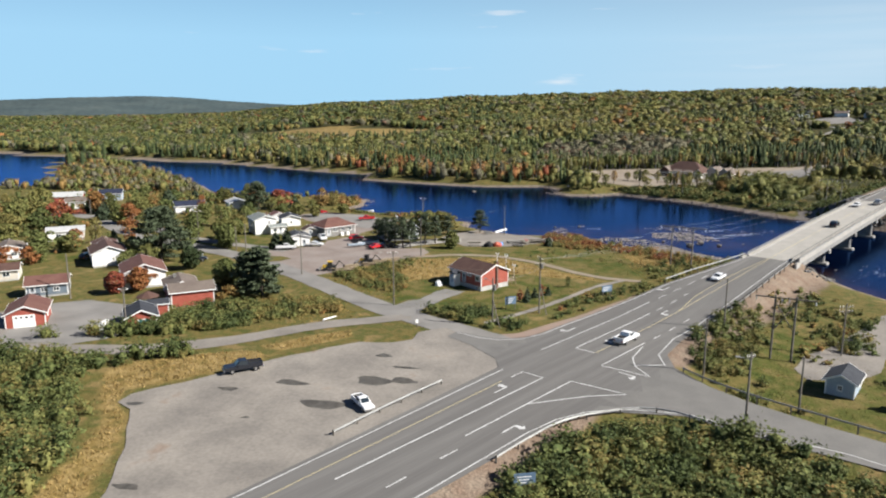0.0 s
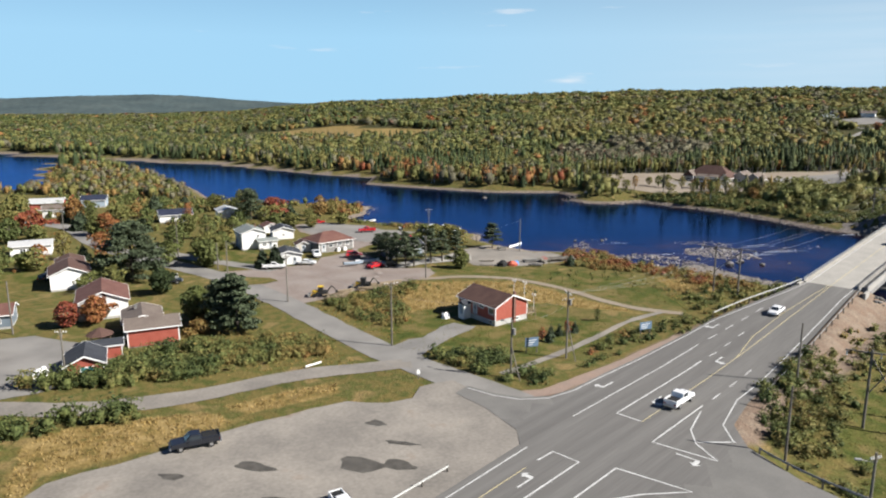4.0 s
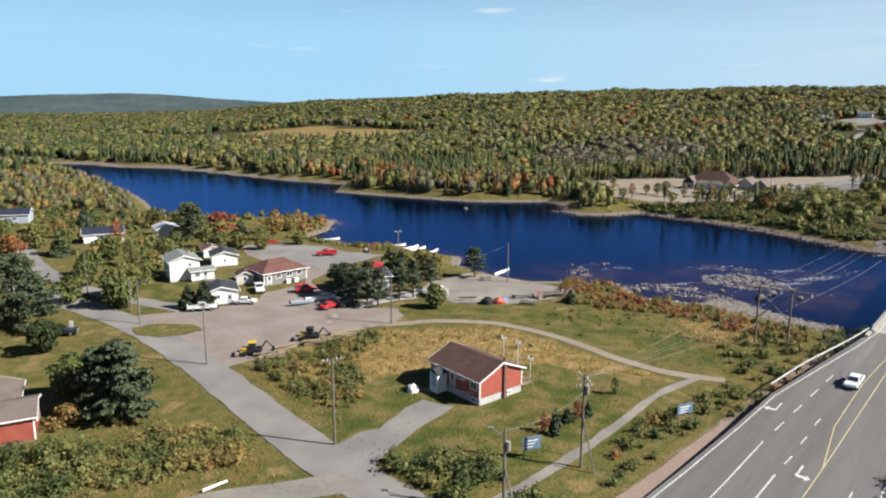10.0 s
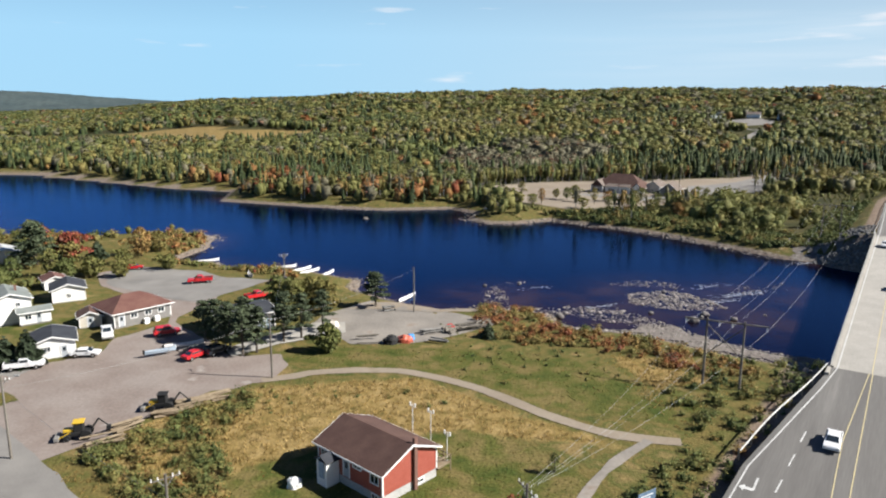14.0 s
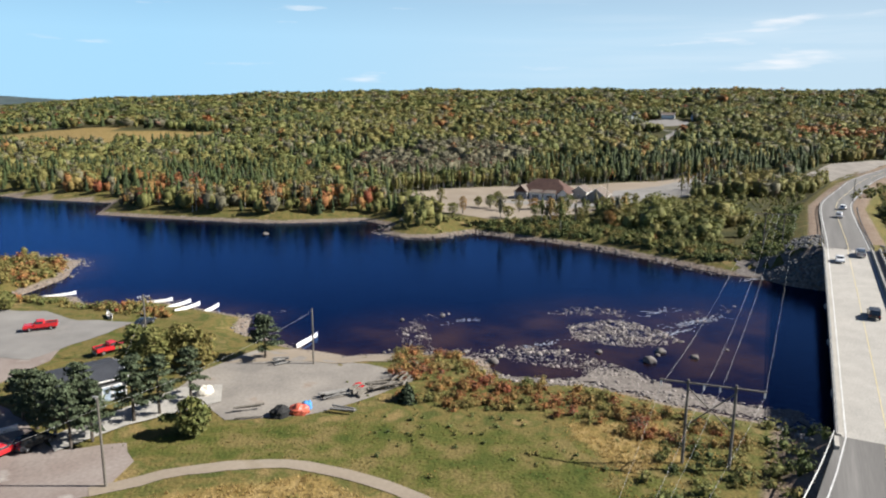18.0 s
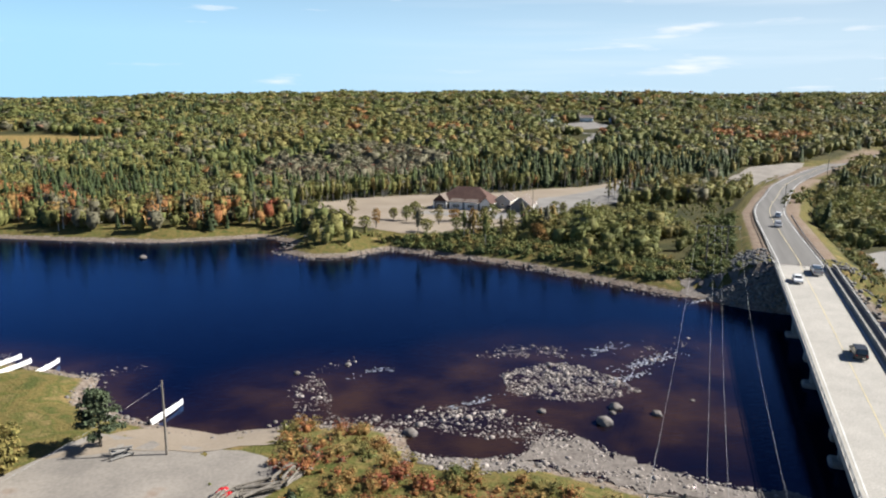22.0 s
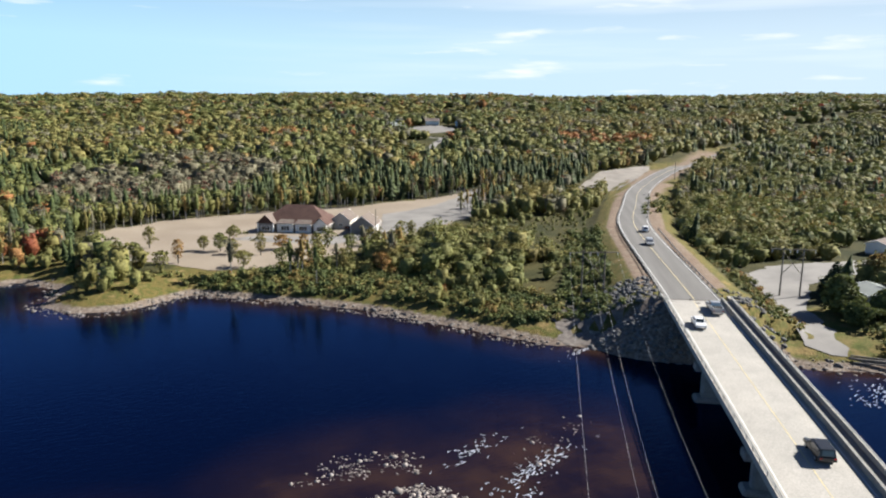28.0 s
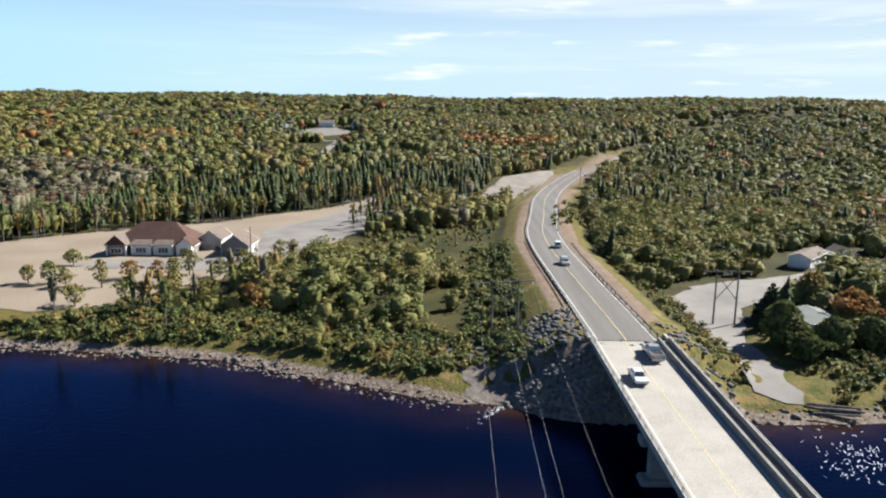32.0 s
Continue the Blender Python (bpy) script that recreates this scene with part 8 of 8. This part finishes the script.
for k, (x, y) in enumerate(((2.6, 141.0), (4.0, 142.9), (5.4, 144.4), (6.8, 145.8), (8.1, 146.9), (3.9, 140.2))):
    tree("spruce_tree" if k % 3 else "tree", x, y, 2.5 + 0.3 * (k % 2), 0.8, "conifer" if k % 3 else "broad", 0.25 if k % 3 else 0.9, "young evergreen planted beside the lawn path" if k % 3 else "young rust-red tree planted beside the path", 340 + k, 260, "planted row")
for k, (x, y) in enumerate(((36.7, 381.5), (41, 379), (51, 370), (47, 398), (63, 370), (66, 366), (77, 369), (84, 372), (94, 374), (58, 376), (99, 378), (71, 374), (44, 374), (24.7, 359), (29.2, 368), (44.7, 357), (53.9, 353), (61.3, 347), (71.2, 351), (76.3, 338), (22.4, 391), (18.5, 380), (68, 346), (82, 358), (88, 352), (64, 355))):
    tree("birch_tree", x, y, 4.6 + 1.6 * (k % 3) * 0.7, 2.0 + 0.4 * (k % 2), "broad", (0.57, 0.5, 0.6, 0.54, 0.74)[k % 5], "yellowing birch in the sandy yard" if k % 5 else "olive-leaved birch in the sandy yard", 300 + k, 420, "yard birches", low=0.22)


# stones: river bars, shores and riprap
def stone_shapes(rng, count, sub=1):
    out = []
    for _ in range(count):
        bm = bmesh.new()
        bmesh.ops.create_icosphere(bm, subdivisions=sub, radius=1.0)
        o = Vector(rng.uniform(-50, 50, 3))
        for v in bm.verts:
            v.co *= 1 + 0.35 * noise.noise(v.co * 1.3 + o)
            v.co.z *= 0.62
        bm.verts.ensure_lookup_table()
        out.append((np.array([v.co[:] for v in bm.verts]), np.array([[v.index for v in f.verts] for f in bm.faces])))
        bm.free()
    return out


rng = np.random.default_rng(77)
STONES = stone_shapes(rng, 9)


def strew(mass, p, size, z):
    for i in range(len(p)):
        v, f = STONES[rng.integers(0, len(STONES))]
        a, s_ = rng.uniform(0, 6.283), size[i]
        ca, sa = math.cos(a) * s_, math.sin(a) * s_
        q = np.stack([v[:, 0] * ca - v[:, 1] * sa * 0.8 + p[i, 0], v[:, 0] * sa + v[:, 1] * ca * 0.8 + p[i, 1], v[:, 2] * s_ + z[i]], 1)
        mass.add(q, f, np.full(len(q), rng.uniform()))


BARS = [[(36.5, 250.5), (44, 254.5), (53, 251), (51, 247.5), (42, 249)], [(39, 241.5), (45, 243.5), (51.3, 243.6), (56, 236), (57, 231), (50, 229), (46, 229.5), (38, 233)], [(19.5, 226), (23.5, 230), (33, 229), (38.5, 222), (43, 217), (40, 216), (31, 219.5), (24, 223)],
        [(6, 229), (9.5, 231), (9.5, 240), (7.5, 246), (4.5, 240), (5.5, 233)], [(13, 248), (15, 250), (14.5, 252), (12.5, 250)], [(9.5, 246.5), (11.5, 248.5), (11, 250), (9, 248)], [(33, 213), (44, 204.5), (56, 197.5), (62, 195), (62, 199), (54, 203), (46, 211), (42, 217.5), (36, 218)], [(20, 216), (24, 214), (34, 213), (36, 209), (26, 208), (18, 213)],
        [(4, 227), (12, 229), (20, 227.5), (20, 222), (14, 224), (6, 224)], [(-55, 263), (-48, 266), (-42, 262), (-46, 259), (-54, 260)], [(-28, 252), (-22, 256), (-20, 254), (-26, 249)], [(-96, 312), (-84, 309), (-78, 300), (-84, 298), (-94, 306)], [(62, 240), (70, 246), (80, 252), (78, 254), (66, 248), (60, 242)]]
COARSE = [1.4, 4.2, 2.2, 1.2, 0.5, 0.5, 3.0, 2.2, 1.4, 0.7, 0.5, 0.8, 0.3]
bar_mass = Mass()
for q, dens in zip(BARS, COARSE):
    q = np.array(q, float)
    p = scatter(rng, q[:, 0].min() - 2, q[:, 0].max() + 2, q[:, 1].min() - 2, q[:, 1].max() + 2, 0.28 / dens)
    d = sd_poly(p, q) + rng.exponential(0.7, len(p)) - 0.7
    p = p[(d < 0.35) & (waves(p, 2.6, dens * 9) + rng.normal(0, 0.3, len(p)) > -0.22)]
    size = 0.08 + rng.exponential(0.085, len(p))
    z = np.maximum(ground_z(p), WATER - 0.05) + 0.02
    strew(bar_mass, p, np.minimum(size, 0.8), z)
bar_mass.build("river_stones", "pale rounded stones forming bars in the river", "stones", STONE)
for q_ in ([(94, 281), (101, 277), (106, 277.5), (110, 282), (112, 290), (106, 299), (100, 300), (97, 292)],):
    patch("shingle_bar", q_, SHINGLE, 0.06, "grey shingle spit below the power line", "gravel bar", spacing=1.2, jitter=0.6, height=lambda p: np.maximum(ground_z(p), WATER + 0.12))
for k in (6, 7):
    patch("shingle_bar", BARS[k], SHINGLE, 0.05, "pale gravel bed under river stones", "gravel bar", spacing=1.2, jitter=0.8, height=lambda p: np.maximum(ground_z(p), WATER), seed=k)


def strip_points(line, lo, hi, gap):
    q = curve_pts(line, gap)
    t = np.gradient(q, axis=0)
    t /= np.linalg.norm(t, axis=1)[:, None]
    n = np.stack([t[:, 1], -t[:, 0]], 1)
    out = [q + n * rng.uniform(lo, hi, (len(q), 1)) + rng.normal(0, 0.3, q.shape) for _ in range(4)]
    return np.concatenate(out)


shore_mass = Mass()
p = np.concatenate([strip_points(RIVER_FAR[4:20], -3.5, 1.5, 1.1), strip_points(RIVER_FAR[8:16], -3, 1, 0.9), strip_points(RIVER_NEAR[12:34], -1.0, 2.5, 1.3), strip_points(RIVER_FAR[2:5], -3, 4, 1.0)])
p = p[np.abs(sd_poly(p, RIVER)) < 4]
strew(shore_mass, p, 0.1 + rng.exponential(0.13, len(p)).clip(0, 0.8), np.maximum(ground_z(p), WATER - 0.1) + 0.03)
shore_mass.build("shore_stones", "grey boulders and cobbles along the waterline", "stones", BOULDER)
rip = Mass()
p = np.concatenate([scatter(rng, 96, 124, 262, 306, 0.9), scatter(rng, 54, 80, 174, 200, 0.9), scatter(rng, 122, 146, 256, 296, 1.6)])
s_, r_ = (p - A0) @ AU, (p - A0) @ AN
ok = ((s_ > 184) & (s_ < 212) & (r_ < -5.8) & (r_ > -19)) | ((s_ > 181) & (s_ < 187.5) & (np.abs(r_) < 8)) | ((s_ > 86.5) & (s_ < 97) & (np.abs(r_) < 9)) | ((s_ > 76) & (s_ < 96) & (np.abs(r_) > 8) & (np.abs(r_) < 13)) | ((s_ > 180) & (s_ < 205) & (r_ > 8) & (r_ < 16))
p = p[ok]
strew(rip, p, rng.uniform(0.22, 0.75, len(p)), ground_z(p) + 0.05)
rip.build("riprap", "dark broken quarry stone banked round the bridge ends", "stones", RIPRAP)
BIG = stone_shapes(rng, 4, 3)
for k, (x, y, s_) in enumerate(((47.6, 220.9, 1.5), (51.3, 225.4, 1.3), (50.2, 223.9, 0.7), (56.3, 222.3, 1.0), (40.2, 226, 0.8), (20.4, 222.2, 1.3), (13.5, 249.5, 0.8), (64, 226, 0.5), (5, 247, 0.7), (-40, 344.5, 1.6))):
    v, f = BIG[k % 4]
    ob = raw("boulder", v * s_ * 0.74, f, BOULDER, smooth=True)
    ob.matrix_world = pose(x, y, max(gz(x, y), WATER - 0.15) + 0.25 * s_, 0, 0, k * 47)
    tagged(ob, "large rounded grey boulder standing in shallow water", "boulder", "river boulders")
# slip of timber cribbing on the east bank
logpile(137.5, 250.5, 130, 10, 7, "dark timber crib sliding into the river", 60, WOODPOLE)

# broken white water over stones; clusters east of the bridge model sun glitter
FOAM_GLITTER = mat("foam_and_glitter", (0.34, 0.38, 0.45), (0.5, 0.55, 0.62), scale=2, fine=8, rough=0.6, bump=0.1, dull=0.7)
foam_glitter = Mass()
for x0, y0, a, b, cnt in ((66, 243, 9, 1.6, 130), (58, 236, 5, 1.2, 60), (31, 231, 4, 0.8, 40), (96, 277.5, 6, 0.7, 60), (60, 250, 7, 2.0, 60), (140, 236, 14, 5, 260), (128, 242, 8, 4, 130), (165, 215, 22, 8, 320), (18, 246, 4, 1.5, 24), (95, 190, 14, 9, 150)):
    for _ in range(cnt):
        u, w = rng.normal(0, 0.5, 2)
        x, y = x0 + u * a * 0.9 - w * b * 0.4, y0 + u * a * 0.4 + w * b
        if -float(sd_poly(np.array([[x, y]]), RIVER)[0]) < 0.6:
            continue
        ln, wd_, tt = rng.uniform(0.12, 0.5), rng.uniform(0.04, 0.12), rng.normal(0.45, 0.5)
        ca, sa = math.cos(tt), math.sin(tt)
        pts = [(x + ca * ln * p0 - sa * wd_ * q0, y + sa * ln * p0 + ca * wd_ * q0, WATER + 0.03 + (0.05 if q0 == 0 else 0)) for p0, q0 in ((-1, 0), (-0.2, -1), (1, 0), (0.1, 1))]
        foam_glitter.add(np.array(pts), np.array([(0, 1, 2, 3)]), np.zeros(4))
foam_glitter.build("foam_and_glitter", "broken white ripples over stones, with sun glitter modelled as pale flecks", "rapids", FOAM_GLITTER)
